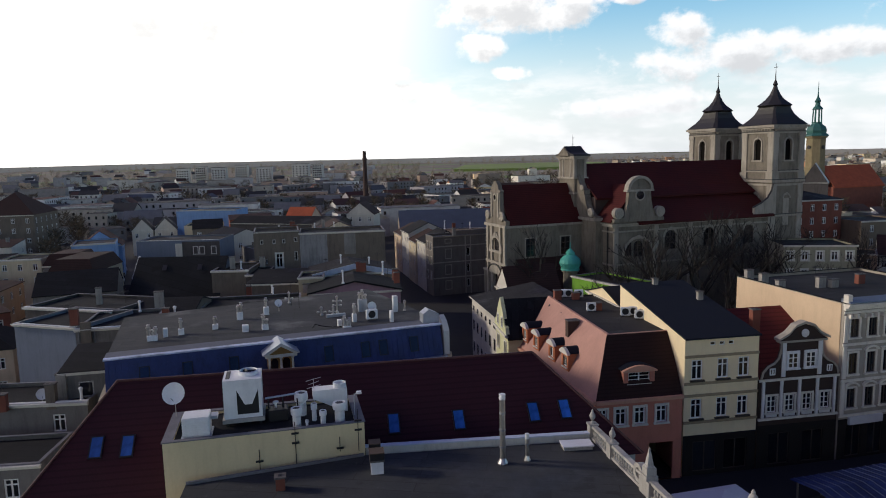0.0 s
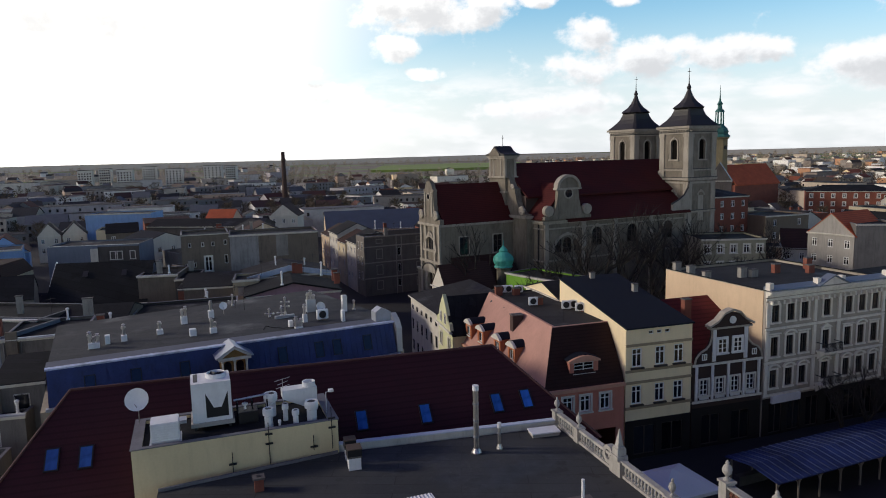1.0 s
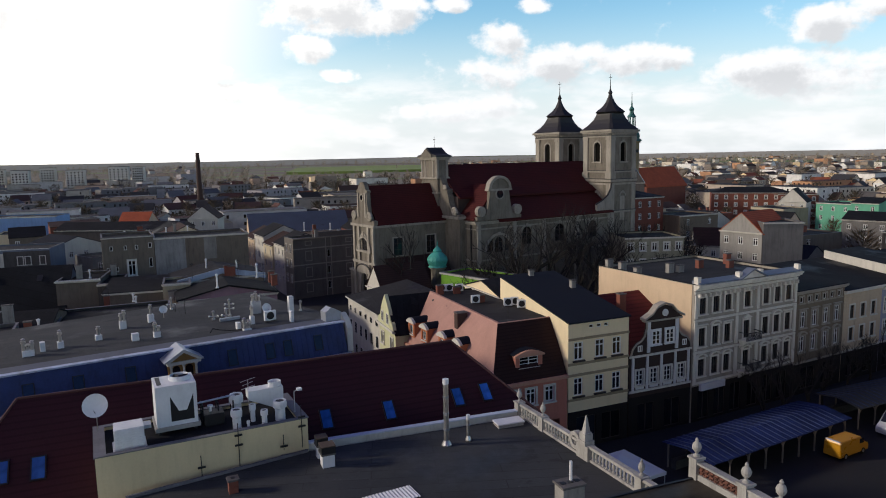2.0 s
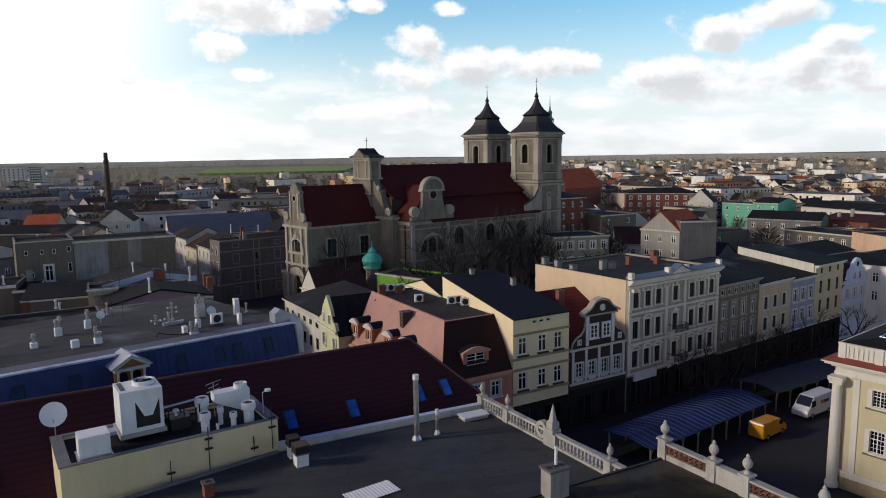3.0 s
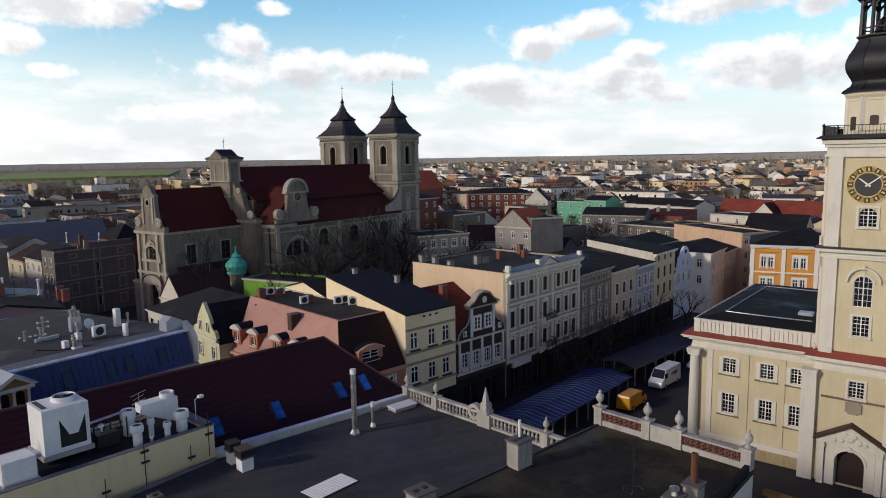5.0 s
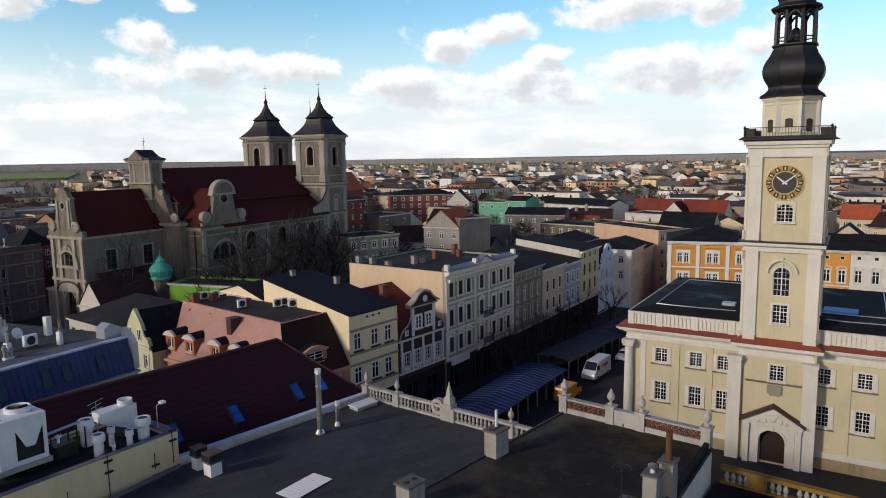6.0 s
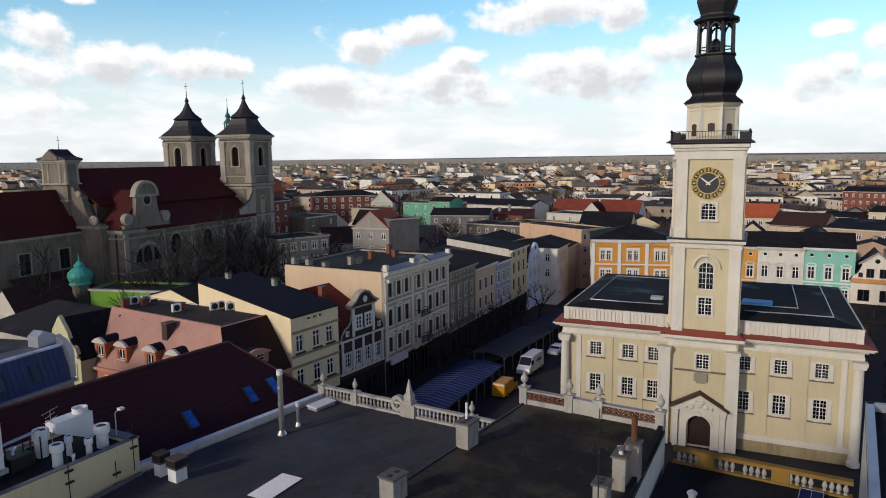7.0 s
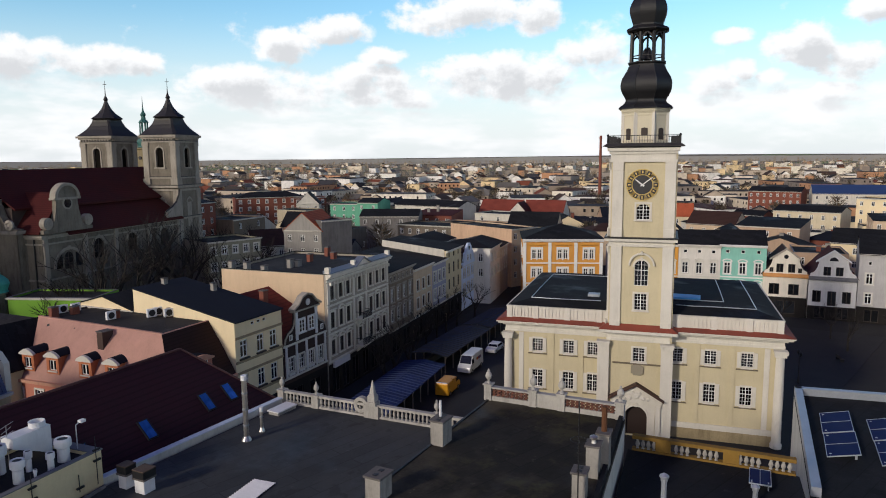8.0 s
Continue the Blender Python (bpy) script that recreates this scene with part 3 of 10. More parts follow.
tagged(new("pavement", mesh_of("pavement", bm, PAVE)), "shade-darkened granite sett paving of the market square", "pavement", kind="structure")

# ---- the near roofs ----
CREAM_WALL = plaster("cream_render", (0.66, 0.56, 0.35), 0.12, 0.18)
WHITE_WALL = plaster("white_render", (0.55, 0.54, 0.50), 0.16, 0.4)


def flat_block(name, label, poly, h, roof, wall=WHITE_WALL):
    ob = thing(name, None, label, "building")
    bm = nb()
    prism(bm, poly, 0, h - 0.25)
    part("wall", bm, wall, ob)
    bm = nb()
    prism(bm, poly, h - 0.25, h)
    part("roof", bm, roof, ob)
    return ob


def strip(bm, a, b, w, z0, z1, side=1):
    """A long low bar from plan point a to b."""
    d = (Vector(b) - Vector(a)).normalized()
    n = Vector((-d.y, d.x)) * w * side
    pts = (a, b, tuple(Vector(b) + n), tuple(Vector(a) + n))
    prism(bm, [tuple(p)[:2] for p in pts], z0, z1)


ROOF_A = ((-15.0, 37.1), (-5.1, 40.55), (9.4, 42.0), (12.3, 27.0), (12.3, 24.6), (-13.0, 24.6))
house_a = flat_block("office_building", "plain building under a flat grey felt roof", ROOF_A, 14.6, SLATE_FELT)
bm = nb()
strip(bm, (-5.1, 40.85), (9.45, 42.25), 0.28, 14.0, 14.95)
part("parapet", bm, WHITE_WALL, house_a)
bm = nb()
strip(bm, (-5.2, 40.78), (9.5, 42.18), 0.42, 14.954, 15.03)
part("parapet_capping", bm, mat("bluish_capping", (0.50, 0.55, 0.66), 0.5, 0, 0.15, 0.8, 6.0, 0.05, 0.2), house_a, "bluish sheet metal capping")
bm = nb()
strip(bm, (-15.0, 37.15), (-5.2, 40.5), 0.14, 14.61, 14.78, -1)
part("flashing", bm, COPING, house_a)
ROOF_B = ((-9.0, 23.85), (12.6, 26.65), (14.1, 18.25), (-9.0, 12.4))
house_b = flat_block("corner_building", "building under a brown weathered felt roof", ROOF_B, 17.0, BITUMEN_B)
bm = nb()
strip(bm, (-9.0, 23.9), (12.6, 26.7), 0.14, 16.9, 17.06, -1)
part("edge_flashing", bm, BLACK_METAL, house_b)
bm = nb()
strip(bm, (-9.0, 12.5), (14.1, 18.35), 0.22, 16.9, 17.3)
part("upstand", bm, FELT_DARK, house_b)
ROOF_C = ((-9.0, 12.2), (14.3, 18.1), (16.0, 9.2), (-4.0, 4.2))
flat_block("low_building", "low building under a black felt roof", ROOF_C, 15.1, FELT_DARK)
ROOF_D = ((33.2, 11.8), (15.9, 8.6), (17.5, 0.5), (36.0, 3.5))
house_d = flat_block("side_building", "building under a black roof with solar panels", ROOF_D, 14.2, FELT_DARK)
bm = nb()
strip(bm, (33.2, 11.8), (15.9, 8.6), 0.5, 14.204, 14.75)
part("parapet", bm, ZINC, house_d, "pale blue sheet metal parapet")
bm = nb()
strip(bm, (33.2, 11.8), (36.0, 3.5), 0.5, 14.204, 14.75, -1)
part("parapet", bm, ZINC, house_d, "pale blue sheet metal parapet")

# hipped dark red roof behind the parapet
ob = thing("red_roofed_house", pose(-26.6, 39.0, 0, 0, 0, 9.25), "long house under a dark red hipped tile roof", "house")
bm = nb()
box(bm, 0.4, 0.4, 0, 40.4, 11.8, 12.0)
part("wall", bm, WHITE_WALL, ob)
bm = nb()
v = [bm.verts.new(p) for p in ((0, 0, 12.0), (40.8, 0, 12.0), (40.8, 12.2, 12.0), (0, 12.2, 12.0), (5.0, 6.0, 18.0), (34.6, 6.0, 18.0))]
for f in ((0, 1, 5, 4), (1, 2, 5), (2, 3, 4, 5), (3, 0, 4), (3, 2, 1, 0)):
    bm.faces.new([v[i] for i in f])
part("roof", bm, TILE_RED, ob)
bm = nb()
for a, b in (((5.0, 6.0, 18.03), (34.6, 6.0, 18.03)), ((0, 0, 12.03), (5.0, 6.0, 18.03)), ((40.8, 0, 12.03), (34.6, 6.0, 18.03))):
    tube(bm, a, b, 0.09, 0.09, 6)
part("ridge_tiles", bm, mat("ridge_tile", (0.075, 0.03, 0.03), 0.8), ob)
RED_HOUSE = ob
# strong blue base colour imitates sky mirrored in the panes
ROOFLIGHT = mat("rooflight_painted_sky", (0.03, 0.11, 0.38), 0.08, 0, 0.5, 1.1, 3.0, 0.0, rnd=0.4, spec=0.5)
for wx, wy in ((-22.7, 42.35), (-20.8, 42.6), (-3.66, 45.4), (0.85, 46.05), (6.2, 47.0), (8.5, 47.4)):
    d = Vector((wx + 26.6, wy - 39.0))
    c, s = math.cos(radians(9.25)), math.sin(radians(9.25))
    lx, ly = d.x * c + d.y * s, -d.x * s + d.y * c
    lz = 12.0 + ly
    fr = part("rooflight", cached(("rooflight",), lambda b: [box(b, -0.42, -0.75, 0, -0.34, 0.75, 0.12), box(b, 0.34, -0.75, 0, 0.42, 0.75, 0.12), box(b, -0.34, -0.75, 0, 0.34, -0.67, 0.12), box(b, -0.34, 0.67, 0, 0.34, 0.75, 0.12)], BLACK_METAL), None, RED_HOUSE, m=pose(lx, ly, lz + 0.01, 45))
    part("pane", cached(("rl_pane",), lambda b: box(b, -0.34, -0.67, 0.03, 0.34, 0.67, 0.09), ROOFLIGHT), None, fr)

# service penthouse with its plant
pen = thing("roof_penthouse", pose(-16.55, 38.0, 0, 0, 0, 13.2), "pale yellow rendered rooftop plant room with a parapet", "plant room")
bm = nb()
box(bm, 0, 0, 13.0, 11.75, 4.9, 16.15)
part("wall", bm, CREAM_WALL, pen)
for x0, y0, x1, y1 in ((0, 0, 11.75, 0.22), (0, 4.68, 11.75, 4.9), (0, 0.22, 0.5, 4.68), (11.25, 0.22, 11.75, 4.68)):
    bm = nb()
    box(bm, x0, y0, 16.15, x1, y1, 16.7)
    part("parapet", bm, CREAM_WALL, pen)
bm = nb()
for x0, y0, x1, y1 in ((-0.06, -0.06, 11.81, 0.26), (-0.06, 4.6, 11.81, 4.96), (-0.06, 0.26, 0.56, 4.6), (11.19, 0.26, 11.81, 4.6)):
    box(bm, x0, y0, 16.704, x1, y1, 16.77)
part("coping", bm, COPING, pen)
bm = nb()
box(bm, 0.52, 0.24, 16.154, 11.23, 4.66, 16.5)
part("roof", bm, FELT_DARK, pen)


# ---- the blue mansard house ----
bl = thing("mansard_house", pose(-28.2, 55.1, 0, 0, 0, 19.4), "long house with blue sheet metal mansard and grey flat roof", "house")
BW, BD = 29.4, 21.0
BEIGE = plaster("beige_render", (0.42, 0.36, 0.26), 0.18, 0.4)
bm = nb()
prism(bm, ((-0.6, -1.0), (BW + 0.2, -1.0), (BW + 1.4, 0.6), (BW - 2.0, BD), (-0.6, BD - 4)), 0, 13.7)
part("wall", bm, BEIGE, bl)
bm = nb()
extrude_yz(bm, ((-0.95, 13.95), (0.0, 16.7), (3.0, 16.7), (3.0, 13.95)), 0, BW)
part("mansard", bm, SHEET_BLUE, bl, "blue standing-seam sheet metal")
bm = nb()
for i in range(58):
    x = 0.25 + i * 0.505
    extrude_yz(bm, ((-0.99, 13.96), (-0.03, 16.69), (0.03, 16.69), (-0.9, 13.96)), x - 0.02, x + 0.02)
part("seams", bm, SHEET_BLUE, bl)
bm = nb()
prism(bm, ((0, 0.1), (BW, 0.1), (BW + 0.8, 1.2), (BW - 2.2, BD - 0.2), (0, BD - 4.2)), 16.2, 16.72)
part("roof", bm, SLATE_FELT, bl)
bm = nb()
box(bm, -0.1, -0.22, 16.724, BW + 0.1, 0.35, 16.86)
# bright mottled colour imitates glints along the weathered sheet edge
part("roof_edge", bm, mat("weathered_sheet_painted_glints", (0.40, 0.45, 0.58), 0.6, 0.1, 0.9, 0.5, 3.0, 0.1), bl, "weathered blue-white sheet metal edge with painted glints")
bm = nb()
box(bm, -0.1, 0.354, 16.724, BW + 0.1, 2.3, 16.80)
part("edge_strip", bm, mat("blue_grey_felt", (0.10, 0.11, 0.14), 0.75, 0, 0.4, 0.4, 5.0, 0.2), bl, "blue-grey mineral felt strip")
bm = nb()
box(bm, -0.2, -1.3, 13.72, BW + 0.3, -0.9, 13.95)
part("gutter", bm, ZINC, bl)
for i, x in enumerate((3.0, 6.4, 10.2, 18.5, 21.9, 23.6, 26.6)):
    fr = part("rooflight", cached(("blue_rl",), lambda b: [box(b, -0.42, 0, 0, -0.34, 0.1, 1.45), box(b, 0.34, 0, 0, 0.42, 0.1, 1.45), box(b, -0.34, 0, 0, 0.34, 0.1, 0.08), box(b, -0.34, 0, 1.37, 0.34, 0.1, 1.45)], BLACK_METAL), None, bl, m=pose(x, -0.80, 14.6, -19))
    part("pane", cached(("blue_pane",), lambda b: box(b, -0.34, 0.03, 0.08, 0.34, 0.07, 1.37), mat("dark_rooflight", (0.012, 0.02, 0.06), 0.15, 0, 0.4, 0.8, 3.0, 0.0, rnd=0.6, spec=0.3)), None, fr)
# pedimented dormer
bm = nb()
box(bm, 12.6, -1.35, 13.96, 15.6, 0.6, 16.3)
dorm = part("dormer", bm, plaster("ochre_render", (0.30, 0.17, 0.06)), bl, "ochre dormer with a white pediment", pose(14.1, 0, 13.96) @ Matrix.Diagonal((0.74, 1, 0.86, 1)) @ pose(-14.1, 0, -13.96))
for x in (12.55, 13.9, 15.25):
    bm = nb()
    lathe(bm, ((0.2, 14.0), (0.2, 14.15), (0.14, 14.2), (0.12, 15.9), (0.19, 16.0), (0.19, 16.15)), 10, x + 0.2, -1.62)
    part("column", bm, TRIM, dorm)
bm = nb()
box(bm, 12.3, -1.9, 16.15, 15.95, -1.2, 16.42)
part("lintel", bm, TRIM, dorm)
bm = nb()
extrude_xz(bm, ((12.5, 16.43), (15.7, 16.43), (14.1, 17.25)), -1.72, -1.6)
part("tympanum", bm, MATS["ochre_render"], dorm)
for sx in (-1, 1):
    bm = nb()
    p = ((14.1 + sx * 2.05, 16.43), (14.1 + sx * 1.6, 16.43), (14.1, 17.28), (14.1, 17.55))
    extrude_xz(bm, p if sx > 0 else p[::-1], -1.98, -1.5)
    part("raking_cornice", bm, TRIM, dorm)
    bm = nb()
    p = ((14.1 + sx * 2.1, 16.4), (14.1, 17.53), (14.1, 17.62), (14.1 + sx * 2.15, 16.5))
    extrude_xz(bm, p if sx < 0 else p[::-1], -2.0, 0.9)
    part("dormer_roof", bm, ZINC, dorm)
for x in (13.35, 14.75):
    bm = nb()
    extrude_xz(bm, [(x - 0.42, 14.3), (x + 0.42, 14.3)] + [(x + 0.42 * math.cos(math.pi * i / 8), 15.5 + 0.42 * math.sin(math.pi * i / 8)) for i in range(9)], -1.38, -1.34)
    part("window", bm, GLASS, dorm)
bm = nb()
box(bm, 12.0, -1.9, 13.72, 16.2, -1.0, 13.95)
part("ledge", bm, TRIM, dorm)
# carved corner gable over the street corner
bm = nb()
extrude_yz(bm, ((-0.6, 13.9), (2.4, 13.9), (2.4, 16.2), (1.9, 17.0), (0.9, 17.5), (0.0, 17.0), (-0.6, 16.2)), BW + 0.2, BW + 0.75)
part("corner_gable", bm, TRIM, bl, "carved white corner gable")

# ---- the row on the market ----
# near-black ground floors: street shade put into the render colour
SHOP = plaster("street_shade_shopfront", (0.018, 0.016, 0.015), 0.3, 0.3)
PINK = plaster("pink_render", (0.50, 0.20, 0.145), 0.14, 0.25)
YELLOW = plaster("yellow_render", (0.79, 0.66, 0.43), 0.10, 0.10)
PEACH = plaster("peach_render", (0.62, 0.47, 0.32), 0.12, 0.12)
BLACKHALF = plaster("dark_half_render", (0.05, 0.035, 0.03), 0.2, 0.1)
STUCCO = plaster("grey_stucco", (0.36, 0.325, 0.275), 0.22, 0.4)
STUCCO_T = plaster("stucco_trim", (0.70, 0.66, 0.58), 0.16, 0.35)

# pink corner house: mansard with the steep salmon side over the lane
pk = thing("pink_corner_house", None, "pink corner house with dark brown mansard and salmon side slope", "house")
PA, PB, PC, PD = Vector((14.6, 64.4)), Vector((23.6, 65.9)), Vector((20.8, 88.5)), Vector((8.8, 86.8))   # eave corners
TA, TB, TC, TD = Vector((16.6, 68.6)), Vector((23.4, 69.8)), Vector((20.9, 88.3)), Vector((13.6, 88.4))  # upper corners
bm = nb()
dfr = (PB - PA).normalized()
wall_face(bm, PA.x, PA.y, dfr.x, dfr.y, (PB - PA).length, 0, 8.8, [(2.6, 7.0, 1.15, 1.75), (4.6, 7.0, 1.15, 1.75), (6.9, 7.0, 1.15, 1.75), (0.7, 7.0, 0.9, 1.75), (6.9, 2.0, 2.6, 4.0)])
dl = (PA - PD).normalized()
LW = (PA - PD).length
side_ops = [(x, 6.9, 1.1, 1.7) for x in (2.2, 5.2, 8.2, 11.2, 14.2, 17.2, 20.2)] + [(x, 2.6, 1.1, 2.0) for x in (2.2, 8.2, 14.2)]
wall_face(bm, PD.x, PD.y, dl.x, dl.y, LW, 0, 8.8, side_ops)
for a, b, z0, z1 in ((PB, PC, 0, 8.8), (TB, TC, 8.7, 13.9), (PC, PD, 0, 8.8), (TC, TD, 8.7, 13.9)):
    d = (b - a).normalized()
    wall_face(bm, a.x, a.y, d.x, d.y, (b - a).length, z0, z1, [])
part("wall", bm, PINK, pk)
for xc in (0.7, 2.6, 4.6, 6.9):
    window(pk, PA.x, PA.y, dfr.x, dfr.y, xc, 7.0, 0.9 if xc < 1 else 1.15, 1.75, "cross", "plain", TRIM)
for o in side_ops:
    window(pk, PD.x, PD.y, dl.x, dl.y, *o, "cross", "plain", TRIM)
bm = nb()
hi, lo = 14.3, 8.8
v = [bm.verts.new((p.x, p.y, z)) for p, z in ((PA, lo), (PB, lo), (TB, hi), (TA, hi))]
bm.faces.new(v)
part("front_slope", bm, mat("dark_brown_tile", (0.030, 0.013, 0.011), 0.8, 0, 0.3, 0.5, 6.0, 0.4, rows=3.2, spec=0.2), pk, "dark brown tiled mansard slope")
bm = nb()
bm.faces.new([bm.verts.new((p.x, p.y, z)) for p, z in ((PD, lo), (PA, lo), (TA, hi), (TD, hi))])
side_slope = part("side_slope", bm, TILE_SALMON, pk, "salmon rendered steep side slope")
slope_n = (Vector((TA.x, TA.y, hi)) - Vector((PA.x, PA.y, lo))).cross(Vector((*(PD - PA), 0))).normalized()
slope_n = slope_n if slope_n.z > 0 else -slope_n
for k in (0.12, 0.34, 0.52, 0.70, 0.86):
    q = Vector((*TD.lerp(TA, k), hi)).lerp(Vector((*PD.lerp(PA, k), lo)), 0.12)
    bm = nb()
    tube(bm, q - slope_n * 0.02, q + slope_n * 0.05, 0.2, 0.2, 10)
    part("air_brick", bm, BLACK_METAL, side_slope)
bm = nb()
prism(bm, [tuple(p) for p in (TA, TB, TC, TD)], 13.7, 14.22)
part("roof", bm, BITUMEN, pk)
bm = nb()
strip(bm, TD, TA, 0.3, 14.1, 14.42)
strip(bm, TA, TB, 0.25, 14.1, 14.36)
part("roof_edge", bm, TILE_SALMON, pk)
bm = nb()
n = Vector((dfr.y, -dfr.x))
strip(bm, tuple(PA + n * 0.3), tuple(PB + n * 0.3), 0.5, 8.45, 8.78)
n = Vector((dl.y, -dl.x))
strip(bm, tuple(PD + n * 0.35), tuple(PA + n * 0.35), 0.55, 8.45, 8.78)
part("cornice", bm, plaster("salmon_trim", (0.55, 0.30, 0.21)), pk)


def segment_dormer(parent, x, y, z, deg, w=1.9, h=1.7, deep=3.2, wall=PINK, wide=1.2):
    """A dormer with a bowed head; its front stands at (x, y)."""
    m = pose(x, y, z, 0, 0, deg)
    bm = nb()
    wall_face(bm, -w / 2, 0, 1, 0, w, 0, h, [(w / 2, 0.95, wide, 1.15)], 0.2)
    for xx in (-w / 2, w / 2):
        bm.faces.new([bm.verts.new(p) for p in ((xx, 0, 0), (xx, deep, 0), (xx, deep, h), (xx, 0, h))])
    d = part("dormer", bm, wall, parent, m=m)
    fr = part("window", cached(("dormer_window", wide), make_frame(wide, 1.15, "pair" if wide < 1.5 else "grid"), FRAME), None, d, m=pose(0, 0.02, 0.38))
    n = 8
    arc = [(-(w / 2 + 0.18) + (w + 0.36) * i / n, h + 0.5 * math.sin(math.pi * i / n)) for i in range(n + 1)]
    bm = nb()
    extrude_xz(bm, [(-w / 2 - 0.18, h - 0.16), *[(a, b + 0.0) for a, b in arc], (w / 2 + 0.18, h - 0.16)], -0.22, 0.12)
    part("hood", bm, TRIM if wide < 1.5 else plaster("salmon_trim", (0.55, 0.30, 0.21)), d)
    bm = nb()
    extrude_xz(bm, [(a, b + 0.05) for a, b in arc] + [(w / 2 + 0.18, h - 0.05), (-w / 2 - 0.18, h - 0.05)], 0.12, deep)
    part("dormer_roof", bm, SHEET_NAVY, d)
    bm = nb()
    box(bm, -wide / 2 - 0.02, 0.15, 0.36, wide / 2 + 0.02, 0.17, 1.55)
    part("pane", bm, GLASS, d)
    bm = nb()
    box(bm, -wide / 2 - 0.15, -0.12, 0.22, wide / 2 + 0.15, 0.06, 0.36)
    part("sill", bm, TRIM, d)
    return d


dd = math.degrees(math.atan2(dl.y, dl.x))
for s in (3.4, 7.0, 11.6, 15.2):
    q = PD + dl * s + Vector((-dl.y, dl.x)) * 0.35
    segment_dormer(pk, q.x, q.y, 9.6, dd, 1.75, 2.0, 2.2, plaster("salmon_dormer", (0.46, 0.17, 0.085)), 1.0)
q = PA + dfr * 4.9 + Vector((-dfr.y, dfr.x)) * 0.9
segment_dormer(pk, q.x, q.y, 9.6, math.degrees(math.atan2(dfr.y, dfr.x)), 3.3, 1.75, 2.4, PINK, 2.3)

# yellow house
YW = 8.05
yops = grid((1.35, 4.15, 6.45), (11.15, 7.1), 1.2, 2.05, "cross", None) + [(x, 13.75, 0.62, 0.42, "plain", None) for x in (3.0, 4.0, 5.0)] + [(2.4, 2.0, 2.6, 3.2, "pair", None), (5.8, 2.0, 2.6, 3.2, "pair", None)]
yh = building("yellow_house", "pale yellow rendered house with a navy sheet metal roof", 23.8, 66.1, 9.3, YW, 15.5, 14.4, YELLOW, SHEET_NAVY, "shed", 2.7, {"f": yops}, trim=plaster("dark_moulding", (0.34, 0.265, 0.17)), bands=(9.75, 12.55, 5.7, 8.5), over=0.3, base=(4.3, SHOP))
for zc in (11.15, 7.1):
    for x in (1.35, 4.15, 6.45):
        bm = nb()
        box(bm, x - 0.78, -0.22, zc - 1.2, x + 0.78, -0.004, zc - 1.03)
        part("sill", bm, FRAME_DARK, yh)

# house with a scrolled gable
wg = building("gabled_house", "dark half-timber coloured house with white scrolled gable and red roof", 31.95, 67.5, 9.5, 9.1, 18.0, 9.6, BLACKHALF, mat("bright_red_tile", (0.125, 0.022, 0.020), 0.8, 0, 0.3, 0.4, 5.0, 0.3, rows=3.0, spec=0.2), "gx", 5.2,
              {"f": grid((1.5, 3.55, 5.55, 7.6), (6.85,), 1.05, 1.75, "grid", "plain") + [(2.5, 2.0, 2.4, 3.4, "pair", None), (6.4, 2.0, 2.4, 3.4, "pair", None)]}, bands=(9.45, 5.3), over=0.02, base=(4.6, SHOP))
WLIGHT = plaster("white_trim", (0.66, 0.66, 0.66), 0.12, 0.3)
bm = nb()
gab = [(0.15, 9.6), (0.35, 10.3), (0.9, 10.9), (1.6, 11.2), (2.05, 11.7), (2.3, 12.6), (2.3, 13.4), (6.9, 13.4), (6.9, 12.6), (7.1, 11.7), (7.6, 11.2), (8.3, 10.9), (8.8, 10.3), (8.95, 9.6)]
extrude_xz(bm, gab, -0.12, 0.25)
g = part("gable", bm, BLACKHALF, wg, "scrolled dark gable with white edging")
bm = nb()
for (a, b), (c, d) in zip(gab, gab[1:]):
    tube(bm, (a, -0.12, b), (c, -0.12, d), 0.11, 0.11, 6)
box(bm, 1.9, -0.4, 13.35, 7.3, 0.3, 13.55)
part("gable_cornice", bm, STUCCO, g)
bm = nb()
extrude_xz(bm, ((1.9, 13.56), (7.3, 13.56), (6.4, 14.1), (5.6, 14.9), (4.6, 15.2), (3.6, 14.9), (2.8, 14.1)), -0.35, 0.3)
part("pediment", bm, BLACKHALF, g)
line = ((1.7, 13.6), (2.8, 14.15), (3.55, 14.95), (4.6, 15.28), (5.65, 14.95), (6.4, 14.15), (7.5, 13.6))
bm = nb()
for (x0, z0), (x1, z1) in zip(line, line[1:]):
    extrude_xz(bm, ((x0, z0), (x1, z1), (x1, z1 + 0.24), (x0, z0 + 0.24)), -0.55, 0.35)
part("pediment_edge", bm, STUCCO, g)
for x in (2.35, 6.45):
    bm = nb()
    box(bm, x, -0.25, 9.75, x + 0.42, -0.1, 13.35)
    part("gable_pilaster", bm, WLIGHT, g)
bm = nb()
lathe(bm, ((0.42, 0), (0.42, 0.1), (0.3, 0.1), (0.3, 0.02)), 16)
part("oculus", bm, WLIGHT, g, m=pose(4.6, -0.46, 14.3, 90))
for x in (3.6, 5.6):
    fr = part("window", cached(("gable_window",), make_frame(1.1, 1.6, "grid"), FRAME), None, g, m=pose(x, -0.32, 10.6))
    part("pane", cached(("gw_pane",), lambda b: box(b, -0.53, 0.14, 0.02, 0.53, 0.16, 1.58), GLASS), None, fr)
    part("surround", cached(("gw_sur",), make_surround(1.1, 1.6, "plain"), WLIGHT), None, fr, m=pose(0, 0.18, 0))
